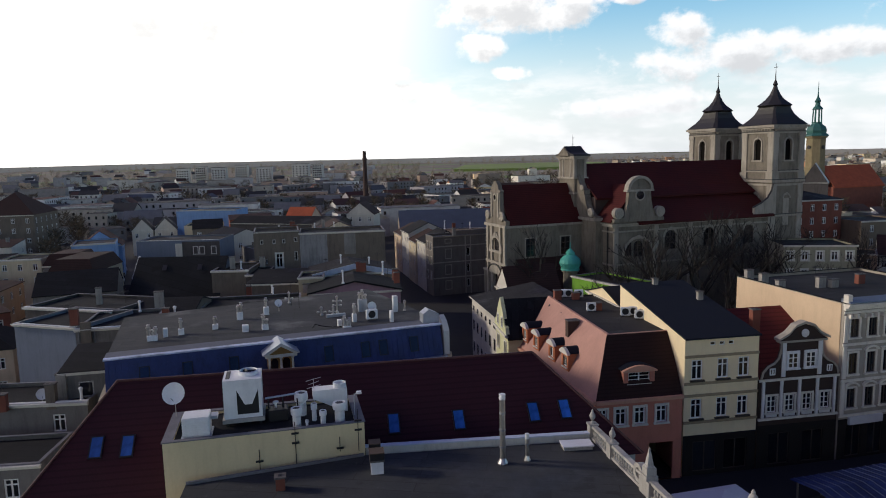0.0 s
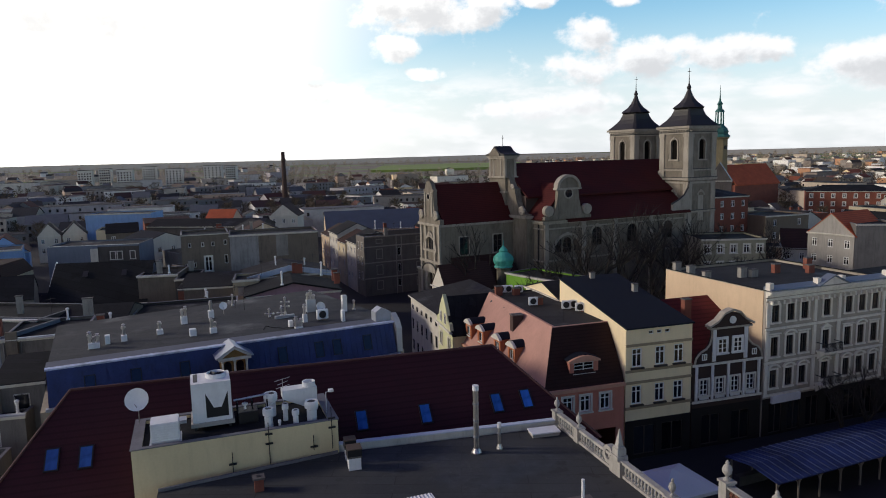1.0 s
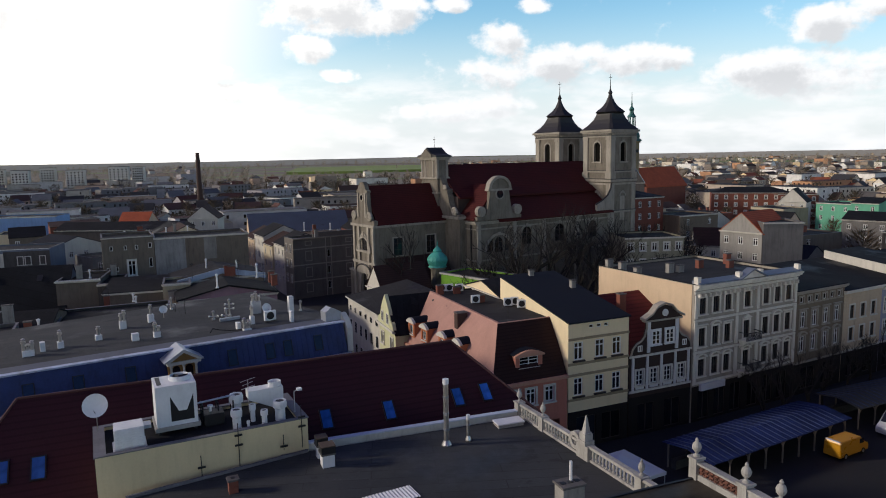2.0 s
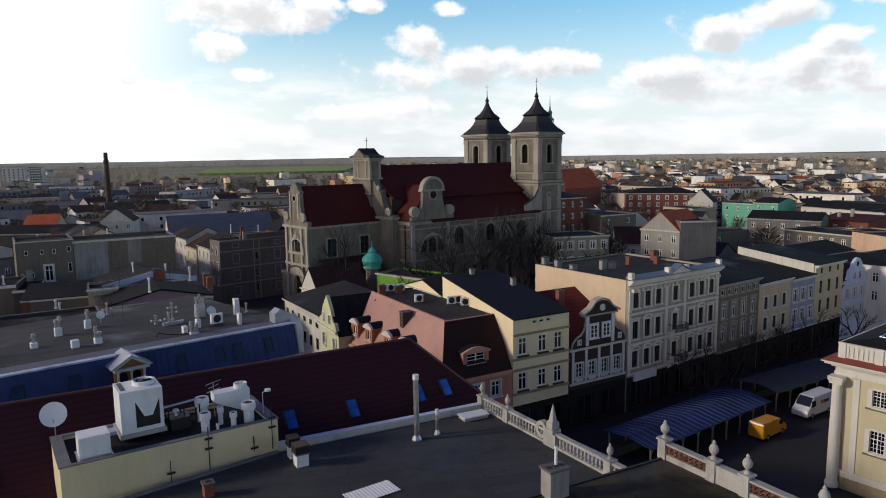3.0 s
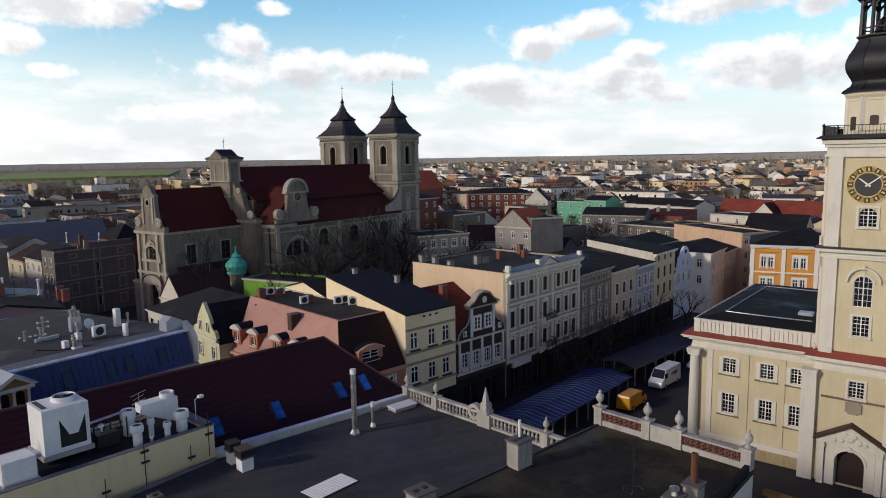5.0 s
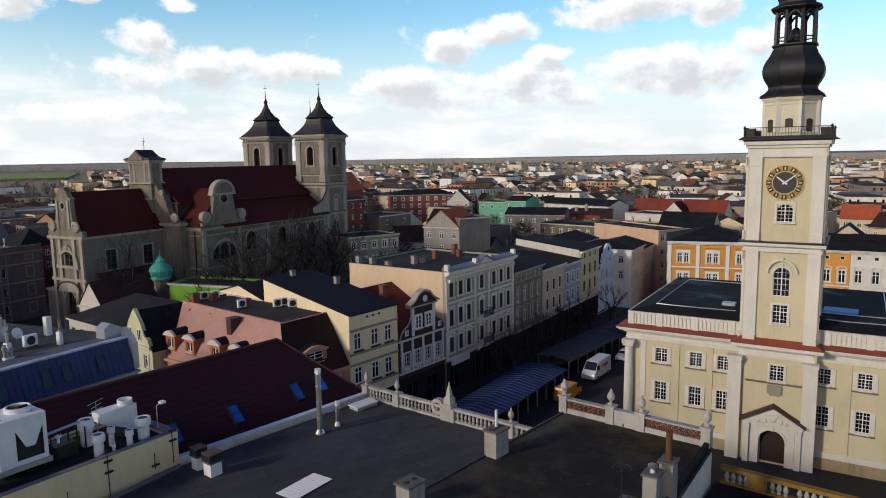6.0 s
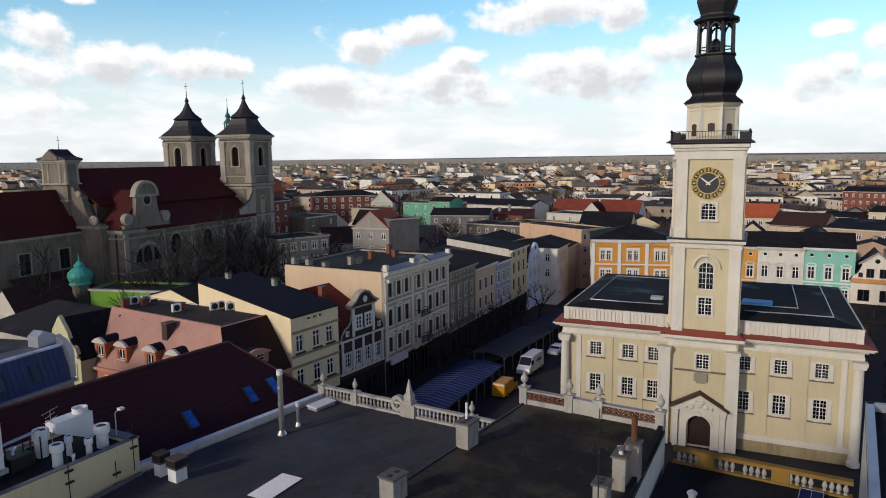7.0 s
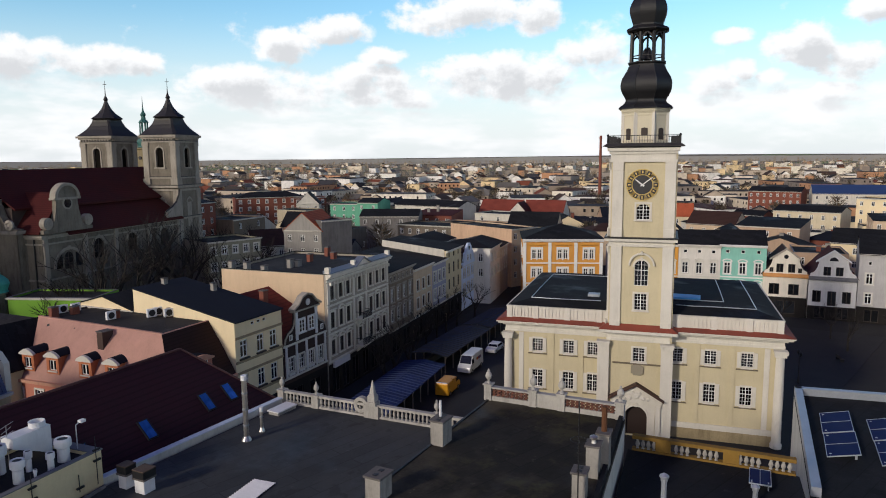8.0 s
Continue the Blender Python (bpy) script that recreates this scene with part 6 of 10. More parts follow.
def dial(m):
    c = part("clock", None, None, tw, m=m)
    bm = nb()
    lathe(bm, ((1.72, 0), (1.72, 0.05), (1.1, 0.05), (1.1, 0.0)), 32)
    part("dial_ring", bm, mat("dial_ochre", (0.56, 0.47, 0.26), 0.7), c)
    bm = nb()
    lathe(bm, ((1.12, 0.03), (1.12, 0.07), (0.05, 0.07)), 32)
    part("dial_face", bm, DIAL, c)
    for r0, r1 in ((1.66, 1.74), (1.06, 1.13)):
        bm = nb()
        lathe(bm, ((r0, 0.05), (r1, 0.05), (r1, 0.085), (r0, 0.085), (r0, 0.05)), 60)
        part("gilt_rim", bm, GOLD, c)
    for i in range(12):
        bm = nb()
        box(bm, -0.22, 1.17, 0.05, 0.22, 1.64, 0.09)
        part("hour_plate", bm, DIAL, c, m=pose(0, 0, 0, 0, 0, 30 * i))
        bm = nb()
        box(bm, -0.07, 1.26, 0.092, 0.07, 1.54, 0.1)
        part("numeral", bm, GOLD, c, m=pose(0, 0, 0, 0, 0, 30 * i))
    for ang, ln, w in ((52, 1.0, 0.09), (-52, 1.55, 0.07)):
        bm = nb()
        extrude_xz(bm, ((-w, -0.25), (w, -0.25), (w * 0.6, ln * 0.8), (0, ln), (-w * 0.6, ln * 0.8)), -0.02, 0.02)
        part("hand", bm, FRAME, c, "pale clock pointer", m=pose(0, 0, 0.13, 0, 0, ang) @ pose(0, 0, 0, -90))
    return c


dial(pose((TX0 + TX1) / 2, TY0 - 0.02, 29.1, 90))
dial(pose(TX1 + 0.02, (TY0 + TY1) / 2, 29.1, 90, 0, 90))
dial(pose(TX0 - 0.02, (TY0 + TY1) / 2, 29.1, 90, 0, -90))
# balcony and octagon
CX, CY = (TX0 + TX1) / 2, (TY0 + TY1) / 2
def rail_side(bm):
    """One side of the balcony's iron railing, along x."""
    for s in np.linspace(-3.8, 3.76, 28):
        box(bm, s - 0.018, -0.018, 33.3, s + 0.018, 0.018, 34.3)
    for z in (33.45, 34.3):
        box(bm, -3.8, -0.04, z, 3.8, 0.04, z + 0.07)


bm = nb()
lathe(bm, ((4.32 * math.sqrt(2), 33.31), (4.32 * math.sqrt(2), 33.36), (3.92 * math.sqrt(2), 33.62), (3.86 * math.sqrt(2), 33.62), (3.86 * math.sqrt(2), 33.31)), 4, CX, CY, math.pi / 4)
part("balcony_skirt", bm, LEAD, tw, "dark sheet metal skirt under the railing")
for k in range(4):
    for sx in (-1, 1):
        bm = nb()
        box(bm, sx * 3.3 - 0.45, -0.02, 33.5, sx * 3.3 + 0.45, 0.02, 34.25)
        part("railing_panel", bm, BLACK_METAL, tw, m=pose(CX, CY, 0, 0, 0, 90 * k) @ pose(0, -3.74, 0.15))
for k in range(4):
    part("balcony_railing", cached(("rail_side",), rail_side, BLACK_METAL), None, tw, m=pose(CX, CY, 0, 0, 0, 90 * k) @ pose(0, -3.8, 0.15))
    part("railing_post", cached(("rail_post",), lambda bm: lathe(bm, ((0.1, 33.3), (0.1, 34.4), (0.16, 34.5), (0.02, 34.7)), 8, -3.8, -3.8), BLACK_METAL), None, tw, m=pose(CX, CY, 0, 0, 0, 90 * k))


def eased(prof, n=4):
    """A rounder line through the points of a profile."""
    out = []
    for i in range(len(prof) - 1):
        p0, p1, p2, p3 = prof[max(i - 1, 0)], prof[i], prof[i + 1], prof[min(i + 2, len(prof) - 1)]
        for k in range(n):
            u = k / n
            out.append(tuple(0.5 * (2 * p1[j] + (p2[j] - p0[j]) * u + (2 * p0[j] - 5 * p1[j] + 4 * p2[j] - p3[j]) * u * u + (3 * p1[j] - p0[j] - 3 * p2[j] + p3[j]) * u ** 3) for j in (0, 1)))
    out.append(prof[-1])
    return [(max(0.02, r), z) for r, z in out]


OCT = plaster("octagon_cream", (0.64, 0.585, 0.44), 0.08, 0.1)
bm = nb()
T8 = math.pi / 8
lathe(bm, ((2.75, 33.3), (2.75, 34.0), (2.62, 34.1), (2.62, 36.7), (2.68, 36.75), (2.68, 36.95), (2.85, 37.2), (2.95, 37.5)), 8, CX, CY, T8)
octagon = part("octagon", bm, OCT, tw)
for i in range(8):
    a = T8 + math.pi / 4 * i
    bm = nb()
    lathe(bm, ((0.24, 33.35), (0.24, 37.2)), 4, CX + 2.56 * math.cos(a), CY + 2.56 * math.sin(a), a)
    part("corner_pilaster", bm, THW, octagon)
for i in range(8):
    a = math.pi / 4 * i
    bm = nb()
    w, z0, z1 = (0.32, 33.6, 35.25) if i % 2 else (0.34, 34.5, 35.3)
    extrude_xz(bm, ((-w, z0), (w, z0), (w, z1), (0, z1 + 0.08), (-w, z1)), -2.50, -2.3)
    part("opening", bm, FRAME_DARK, octagon, m=pose(CX, CY, 0, 0, 0, 45 * i))
bm = nb()
lathe(bm, eased(((3.15, 37.5), (3.0, 37.7), (2.45, 38.1), (2.3, 38.5), (2.5, 38.9), (2.85, 39.5), (2.95, 40.2), (2.75, 40.9), (2.3, 41.6), (2.05, 42.2), (2.05, 42.4), (2.2, 42.5), (2.2, 42.65))), 8, CX, CY, T8)
dome = part("onion_dome", bm, SPIRE, tw)
for i in range(8):
    a = T8 + math.pi / 4 * i
    bm = nb()
    line = eased(((3.15, 37.5), (3.0, 37.7), (2.45, 38.1), (2.3, 38.5), (2.5, 38.9), (2.85, 39.5), (2.95, 40.2), (2.75, 40.9), (2.3, 41.6), (2.05, 42.2)), 2)
    for (r0, z0), (r1, z1) in zip(line, line[1:]):
        tube(bm, (CX + r0 * math.cos(a), CY + r0 * math.sin(a), z0), (CX + r1 * math.cos(a), CY + r1 * math.sin(a), z1), 0.06, 0.06, 4)
    part("rib", bm, SPIRE, dome)
bm = nb()
for i in range(8):
    a = T8 + math.pi / 4 * i
    tube(bm, (CX + 1.85 * math.cos(a), CY + 1.85 * math.sin(a), 42.6), (CX + 1.8 * math.cos(a), CY + 1.8 * math.sin(a), 45.9), 0.2, 0.18, 6)
    b = a + math.pi / 4
    for k in range(6):
        u0, u1 = k / 6, (k + 1) / 6
        p0 = Vector((math.cos(a), math.sin(a))).lerp(Vector((math.cos(b), math.sin(b))), u0) * 1.82
        p1 = Vector((math.cos(a), math.sin(a))).lerp(Vector((math.cos(b), math.sin(b))), u1) * 1.82
        tube(bm, (CX + p0.x, CY + p0.y, 45.0 + 0.75 * math.sin(math.pi * u0)), (CX + p1.x, CY + p1.y, 45.0 + 0.75 * math.sin(math.pi * u1)), 0.12, 0.12, 5)
    tube(bm, (CX + 1.85 * math.cos(a), CY + 1.85 * math.sin(a), 43.3), (CX + 1.85 * math.cos(b), CY + 1.85 * math.sin(b), 43.3), 0.07, 0.07, 5)
tube(bm, (CX, CY, 42.6), (CX, CY, 46), 0.12, 0.12, 6)
lathe(bm, ((0.8, 43.0), (0.6, 43.5), (0.45, 44.0), (0.2, 44.3)), 10, CX, CY)
part("lantern", bm, SPIRE, tw)
bm = nb()
lathe(bm, eased(((2.2, 45.9), (2.45, 46.1), (2.3, 46.3), (1.75, 46.6), (1.9, 47.2), (2.15, 48.0), (2.1, 48.7), (1.7, 49.5), (1.1, 50.3), (0.8, 51.2), (0.75, 52.5), (0.9, 53.0), (0.4, 54.0), (0.2, 56.0), (0.35, 56.4), (0.05, 57.5), (0.04, 60.0)), 3), 8, CX, CY, T8)
part("spire", bm, SPIRE, tw)
bm = nb()
prism(bm, ((19.2, 6.2), (22.4, 6.0), (22.5, 8.2), (19.3, 8.4)), 14.95, 15.25)
part("tarpaulin", bm, mat("bright_blue_sheet", (0.06, 0.34, 0.72), 0.5), th, "bright blue tarpaulin")
# portal
bm = nb()
extrude_xz(bm, ((CX - 2.85, 4.3), (CX + 2.85, 4.3), (CX + 2.85, 4.55), (CX, 6.25), (CX - 2.85, 4.55)), -1.75, -1.104)
portal = part("portal", bm, THW, th)
for s in (-1, 1):
    bm = nb()
    box(bm, *((CX - 2.1, -1.5, 0, CX - 1.25, -1.104, 4.3) if s < 0 else (CX + 1.25, -1.5, 0, CX + 2.1, -1.104, 4.3)))
    part("pier", bm, THW, portal)
    bm = nb()
    x = CX + s * 2.42
    box(bm, x - 0.28, -1.75, 0, x + 0.28, -1.104, 3.9)
    box(bm, x - 0.36, -1.85, 3.9, x + 0.36, -1.104, 4.05)
    box(bm, x - 0.3, -1.78, 4.05, x + 0.3, -1.104, 4.3)
    part("pilaster", bm, THW, portal)
bm = nb()
box(bm, CX - 1.25, -1.5, 3.8, CX + 1.25, -1.104, 4.3)
part("lintel", bm, THW, portal)
for x, z, r in ((-0.75, 4.85, 0.3), (0.75, 4.85, 0.3), (0.0, 5.1, 0.42), (-0.35, 5.4, 0.22), (0.38, 5.38, 0.22), (-1.3, 4.75, 0.2), (1.3, 4.75, 0.2)):
    bm = nb()
    lathe(bm, ((r, 0), (r * 0.9, 0.1), (r * 0.5, 0.16), (0.02, 0.12)), 9)
    part("carved_boss", bm, THW, portal, m=pose(CX + x, -1.74, z, 90))
bm = nb()
extrude_xz(bm, ((CX - 3.1, 4.56), (CX, 6.36), (CX + 3.1, 4.56), (CX + 3.1, 4.74), (CX, 6.56), (CX - 3.1, 4.74)), -2.15, -1.104)
part("portal_roof", bm, mat("dark_portal_tiles", (0.06, 0.028, 0.02), 0.8, 0, 0.35), portal)
bm = nb()
box(bm, CX - 1.25, TY0 + 0.2, 0.2, CX + 1.25, TY0 + 0.26, 3.8)
part("door", bm, mat("dark_door_wood", (0.02, 0.008, 0.005), 0.7, 0, 0.3), th, "dark wooden door")
arch_head(th, CX - 10, TY0 - 0.4, 1, 0, 10, 3.8, 2.5, THW, 0.6)
arch_trim(th, CX - 10, TY0 - 0.4, 1, 0, 10, 2.55, 1.25, 0.22, THW, 0.1)
bm = nb()
box(bm, CX - 2.75, TY0 - 0.2, 8.62, CX + 2.75, TY0 - 0.004, 8.78)
part("sill_course", bm, mat("weathered_ledge", (0.16, 0.13, 0.09), 0.9, 0, 0.3), th)
bm = nb()
for k, (x, z, w, hh) in enumerate(((0, 8.0, 0.9, 1.3), (0, 8.75, 0.5, 0.3), (-0.55, 8.0, 0.25, 0.9), (0.55, 8.0, 0.25, 0.9))):
    box(bm, CX + x - w / 2, TY0 - 0.14 - 0.02 * k, z - hh / 2, CX + x + w / 2, TY0 - 0.004, z + hh / 2)
part("crest", bm, mat("stone_crest", (0.30, 0.27, 0.20), 0.9), th, "carved stone coat of arms")

# ---- things on the near roofs ----
for x, y, z, top, r in ((3.3, 39.0, 14.6, 18.9, 0.17), (4.8, 39.3, 14.6, 16.3, 0.11)):
    ob = thing("flue_pipe", pose(x, y, z), "tall stainless steel flue pipe standing on the felt roof", "flue")
    bm = nb()
    lathe(bm, ((r * 1.9, -0.05), (r * 1.9, 0.06), (r * 1.1, 0.3), (r, 0.32), (r, top - z - 0.3)), 12)
    part("pipe", bm, STEEL, ob)
    for k in range(1, int((top - z) / 1.05) + 1):
        bm = nb()
        lathe(bm, ((r * 1.12, k * 1.05 - 0.05), (r * 1.12, k * 1.05 + 0.05)), 12)
        part("collar", bm, ZINC, ob)
    bm = nb()
    lathe(bm, ((r * 1.15, top - z - 0.32), (r * 1.15, top - z), (r * 0.8, top - z)), 12)
    part("cap", bm, WHITE_METAL, ob)

hatch = thing("roof_hatch", pose(8.1, 41.0, 14.6, 0, 0, 5), "low white sheet metal hatch on the felt roof", "hatch")
bm = nb()
box(bm, -0.9, -0.45, 0, 0.9, 0.45, 0.22)
part("kerb", bm, CONCRETE, hatch)
bm = nb()
box(bm, -0.97, -0.52, 0.224, 0.97, 0.52, 0.3)
part("lid", bm, WHITE_METAL, hatch)
for x, y, k in ((-4.4, 39.55, 0.6), (-4.15, 38.25, 0.72)):
    ob = chimney(x, y, 14.6, k, k, 0.75, WHITE_METAL, 0, 9, "short square vent with white base and sooty cowl")
    bm = nb()
    box(bm, -k * 0.58, -k * 0.58, 0.85, k * 0.58, k * 0.58, 1.25)
    cowl = part("cowl", bm, BLACK_METAL, ob)
    bm = nb()
    box(bm, -k * 0.6, -k * 0.6, 1.254, k * 0.6, k * 0.6, 1.31)
    part("lid", bm, mat("sooty_brown_sheet", (0.10, 0.07, 0.05), 0.8, 0.2, 0.4), cowl)
ladder = thing("corrugated_panel", pose(-1.2, 33.3, 14.62, 0, 0, 14), "white corrugated plastic sheet lying on the felt roof", "panel")
bm = nb()
wave = [(-1.4 + i * 0.05, 0.05 + 0.03 * math.sin(math.pi * i / 2)) for i in range(57)]
extrude_xz(bm, wave + [(x, z - 0.015) for x, z in reversed(wave)], -0.7, 0.7)
part("sheet", bm, WHITE_METAL, ladder)
chimney(-9.4, 36.4, 14.6, 0.5, 0.5, 0.7, BRICK, 1, 12, "small brick vent stack on the flat roof")
ob = chimney(5.4, 25.35, 17.0, 1.05, 0.75, 1.3, CHIM_WHITE, 3, 7, "white rendered chimney with three flues and a pipe")
bm = nb()
lathe(bm, ((0.07, 1.4), (0.07, 2.3)), 8, 0.12, 0.1)
part("pipe", bm, WHITE_METAL, ob)
chimney(-1.1, 24.3, 17.0, 1.0, 0.8, 1.05, CHIM_WHITE, 2, 7, "white rendered chimney with an open dark flue")
for x, y, h, top in ((6.3, 17.0, 1.55, "cowl"), (7.5, 16.95, 1.75, "pipe"), (3.8, 16.6, 1.3, "")):
    ob = chimney(x, y, 17.0, 0.75, 0.6, h, CHIM_WHITE, 2 if not top else 0, 13, "tall white chimney with weathered render on the roof edge")
    bm = nb()
    if top == "cowl":
        lathe(bm, ((0.14, h + 0.1), (0.1, h + 0.25), (0.2, h + 0.32), (0.2, h + 0.42), (0.05, h + 0.5)), 10)
        part("cowl", bm, STEEL, ob)
    elif top == "pipe":
        lathe(bm, ((0.14, h + 0.1), (0.14, h + 1.35)), 10)
        part("pipe", bm, mat("rusty_pipe", (0.13, 0.055, 0.025), 0.85, 0.3, 0.4), ob)
    else:
        bm.free()
aerial = thing("antenna", pose(3.0, 16.35, 17.0, 0, 0, 30), "tall radio aerial mast with a ring and a small square head", "antenna")
bm = nb()
tube(bm, (0, 0, -0.1), (0, 0, 4.9), 0.035, 0.025, 6)
part("mast", bm, BLACK_METAL, aerial)
bm = nb()
for i in range(16):
    a, b = math.pi / 8 * i, math.pi / 8 * (i + 1)
    tube(bm, (0.36 * math.cos(a), 0.36 * math.sin(a), 3.13), (0.36 * math.cos(b), 0.36 * math.sin(b), 3.13), 0.016, 0.016, 5)
tube(bm, (-0.36, 0, 3.13), (0.36, 0, 3.13), 0.013, 0.013, 4)
part("ring", bm, BLACK_METAL, aerial)
bm = nb()
for z in (4.45, 4.62, 4.79):
    tube(bm, (-0.22, 0, z), (0.22, 0, z), 0.01, 0.01, 4)
for x in (-0.22, 0.22):
    tube(bm, (x, 0, 4.45), (x, 0, 4.79), 0.01, 0.01, 4)
part("head", bm, BLACK_METAL, aerial)
for x, y, z, h in ((5.0, 13.2, 15.1, 3.2), (11.5, 10.6, 15.1, 0.7)):
    vent_pipe(x, y, z, h, 0.12, ZINC, True, "pale sheet metal vent with a cowl on black felt")
PV = mat("solar_cells", (0.011, 0.020, 0.085), 0.5, 0.0, 0.15, 0.6, 4.0, 0.0, spec=0.02)


def solar_panel(x, y, z, deg, w=1.7, h=1.05, tilt=18):
    ob = thing("solar_panel", pose(x, y, z, 0, 0, deg), "dark blue solar panel on a tilted frame", "solar panel", "solar panels on the roofs")
    m = pose(0, 0, 0.25, tilt)
    bm = nb()
    box(bm, -w / 2, -h / 2, 0, w / 2, h / 2, 0.03)
    part("cell_sheet", bm, PV, ob, m=m)
    bm = nb()
    for x0, y0, x1, y1 in ((-w / 2 - 0.04, -h / 2 - 0.04, w / 2 + 0.04, -h / 2), (-w / 2 - 0.04, h / 2, w / 2 + 0.04, h / 2 + 0.04), (-w / 2 - 0.04, -h / 2, -w / 2, h / 2), (w / 2, -h / 2, w / 2 + 0.04, h / 2), (-0.015, -h / 2, 0.015, h / 2)):
        box(bm, x0, y0, -0.02, x1, y1, 0.05)
    part("frame", bm, ZINC, ob, m=m)
    for s in (-1, 1):
        bm = nb()
        box(bm, s * w * 0.4 - 0.03, h * 0.35, -0.02, s * w * 0.4 + 0.03, h * 0.42, 0.4)
        box(bm, s * w * 0.4 - 0.03, -h * 0.42, -0.02, s * w * 0.4 + 0.03, -h * 0.35, 0.15)
        part("leg", bm, ZINC, ob)
    return ob


solar_panel(14.2, 10.85, 15.1, 100, 1.0, 2.3, 5)
for x, y in ((27.6, 8.5), (23.75, 7.85), (28.0, 5.7), (24.15, 5.05)):
    solar_panel(x, y, 14.2, 189, 3.75, 1.75, 14)

# stone balustrade over the lane
BA, BB = Vector((9.4, 42.4)), Vector((12.1, 27.9))
bdir = (BB - BA).normalized()
BANG = math.degrees(math.atan2(bdir.y, bdir.x))
bal1 = thing("balustrade", pose(BA.x, BA.y, 14.6, 0, 0, BANG), "white cast stone roof balustrade with ball finials and an obelisk", "balustrade")
BL = (BB - BA).length
stops = (0.0, 3.0, 7.65, 12.5, BL)
for a, b in zip(stops, stops[1:]):
    bm = nb()
    box(bm, a + 0.25, -0.16, 0, b - 0.25, 0.16, 0.16)
    part("plinth", bm, BALUSTER, bal1)
    bm = nb()
    box(bm, a + 0.25, -0.17, 0.78, b - 0.25, 0.17, 0.95)
    part("handrail", bm, BALUSTER, bal1)
    n = max(2, int((b - a - 0.5) / 0.3))
    for i in range(n):
        x = a + 0.25 + (b - a - 0.5) * (i + 0.5) / n
        part("baluster", cached(("baluster",), lambda bm: lathe(bm, ((0.09, 0.16), (0.09, 0.22), (0.05, 0.27), (0.1, 0.42), (0.075, 0.58), (0.05, 0.68), (0.09, 0.72), (0.09, 0.78)), 8), BALUSTER), None, bal1, m=pose(x, 0, 0))


def finial(parent, x, z=1.0, k=1.0):
    bm = nb()
    lathe(bm, ((0.16 * k, z), (0.16 * k, z + 0.06), (0.07 * k, z + 0.14), (0.08 * k, z + 0.2), (0.21 * k, z + 0.36), (0.24 * k, z + 0.5), (0.18 * k, z + 0.66), (0.08 * k, z + 0.76), (0.1 * k, z + 0.82), (0.03, z + 0.94)), 12, x, 0)
    return part("finial", bm, BALUSTER, parent)


for x in (0.0, 3.0, 12.5, BL):
    bm = nb()
    box(bm, x - 0.25, -0.25, 0, x + 0.25, 0.25, 0.98)
    box(bm, x - 0.31, -0.31, 0.9, x + 0.31, 0.31, 1.0)
    part("pedestal", bm, BALUSTER, bal1)
    if x < BL - 1:
        finial(bal1, x, 1.0, 0.8)
bm = nb()
x = 7.65
box(bm, x - 0.55, -0.3, 0, x + 0.55, 0.3, 0.9)
box(bm, x - 0.36, -0.34, 0.9, x + 0.36, 0.34, 1.15)
box(bm, x - 0.28, -0.28, 1.15, x + 0.28, 0.28, 1.55)
lathe(bm, ((0.34, 1.55), (0.34, 1.62), (0.24, 1.68), (0.2, 1.9), (0.03, 2.65)), 4, x, 0, math.pi / 4)
part("obelisk", bm, BALUSTER, bal1)
bm = nb()
lathe(bm, ((0.3, -0.2), (0.55, -0.2), (0.55, 0.2), (0.3, 0.2), (0.3, -0.2)), 18)
part("medallion", bm, BALUSTER, bal1, m=pose(6.75, 0, 0.8, 90))

# parapet with open brickwork
PA2, PB2 = Vector((12.55, 26.75)), Vector((14.0, 18.35))
d2 = (PB2 - PA2).normalized()
L2 = (PB2 - PA2).length
bal2 = thing("parapet_wall", pose(PA2.x, PA2.y, 17.0, 0, 0, math.degrees(math.atan2(d2.y, d2.x))), "white parapet with open brick lattice panels and urn finials", "parapet")
piers = (0.1, 3.05, 4.85, L2 - 0.15)
for x in piers:
    bm = nb()
    box(bm, x - 0.24, -0.24, 0, x + 0.24, 0.24, 0.98)
    box(bm, x - 0.3, -0.3, 0.98, x + 0.3, 0.3, 1.08)
    part("pier", bm, BALUSTER, bal2)
    finial(bal2, x, 1.08, 0.95)
for (a, b), lattice in zip(zip(piers, piers[1:]), (True, False, True)):
    bm = nb()
    box(bm, a + 0.24, -0.15, 0, b - 0.24, 0.15, 0.3 if lattice else 0.8)
    part("base_wall", bm, BALUSTER, bal2)
    bm = nb()
    box(bm, a + 0.24, -0.2, 0.8, b - 0.24, 0.2, 0.9)
    part("coping", bm, CONCRETE, bal2)
    if lattice:
        n = int((b - a - 0.5) / 0.3)
        for r in range(5):
            for i in range(n):
                x = a + 0.26 + (b - a - 0.52) * (i + (0.5 if r % 2 else 0.2)) / n
                part("brick", cached(("lattice_brick",), lambda bm: box(bm, -0.11, -0.07, 0, 0.11, 0.07, 0.085), mat("old_brick", (0.115, 0.045, 0.03), 0.9, 0, 0.4, 0.8, 9.0, 0.3, rnd=0.4)), None, bal2, m=pose(x, 0, 0.302 + 0.099 * r))
# low ochre rail on black roof
PA3, PB3 = Vector((14.5, 17.9)), Vector((16.1, 9.4))
d3 = (PB3 - PA3).normalized()
L3 = (PB3 - PA3).length
rail = thing("balustrade", pose(PA3.x, PA3.y, 15.1, 0, 0, math.degrees(math.atan2(d3.y, d3.x))), "weathered ochre rail on stubby white balusters at the roof edge", "balustrade")
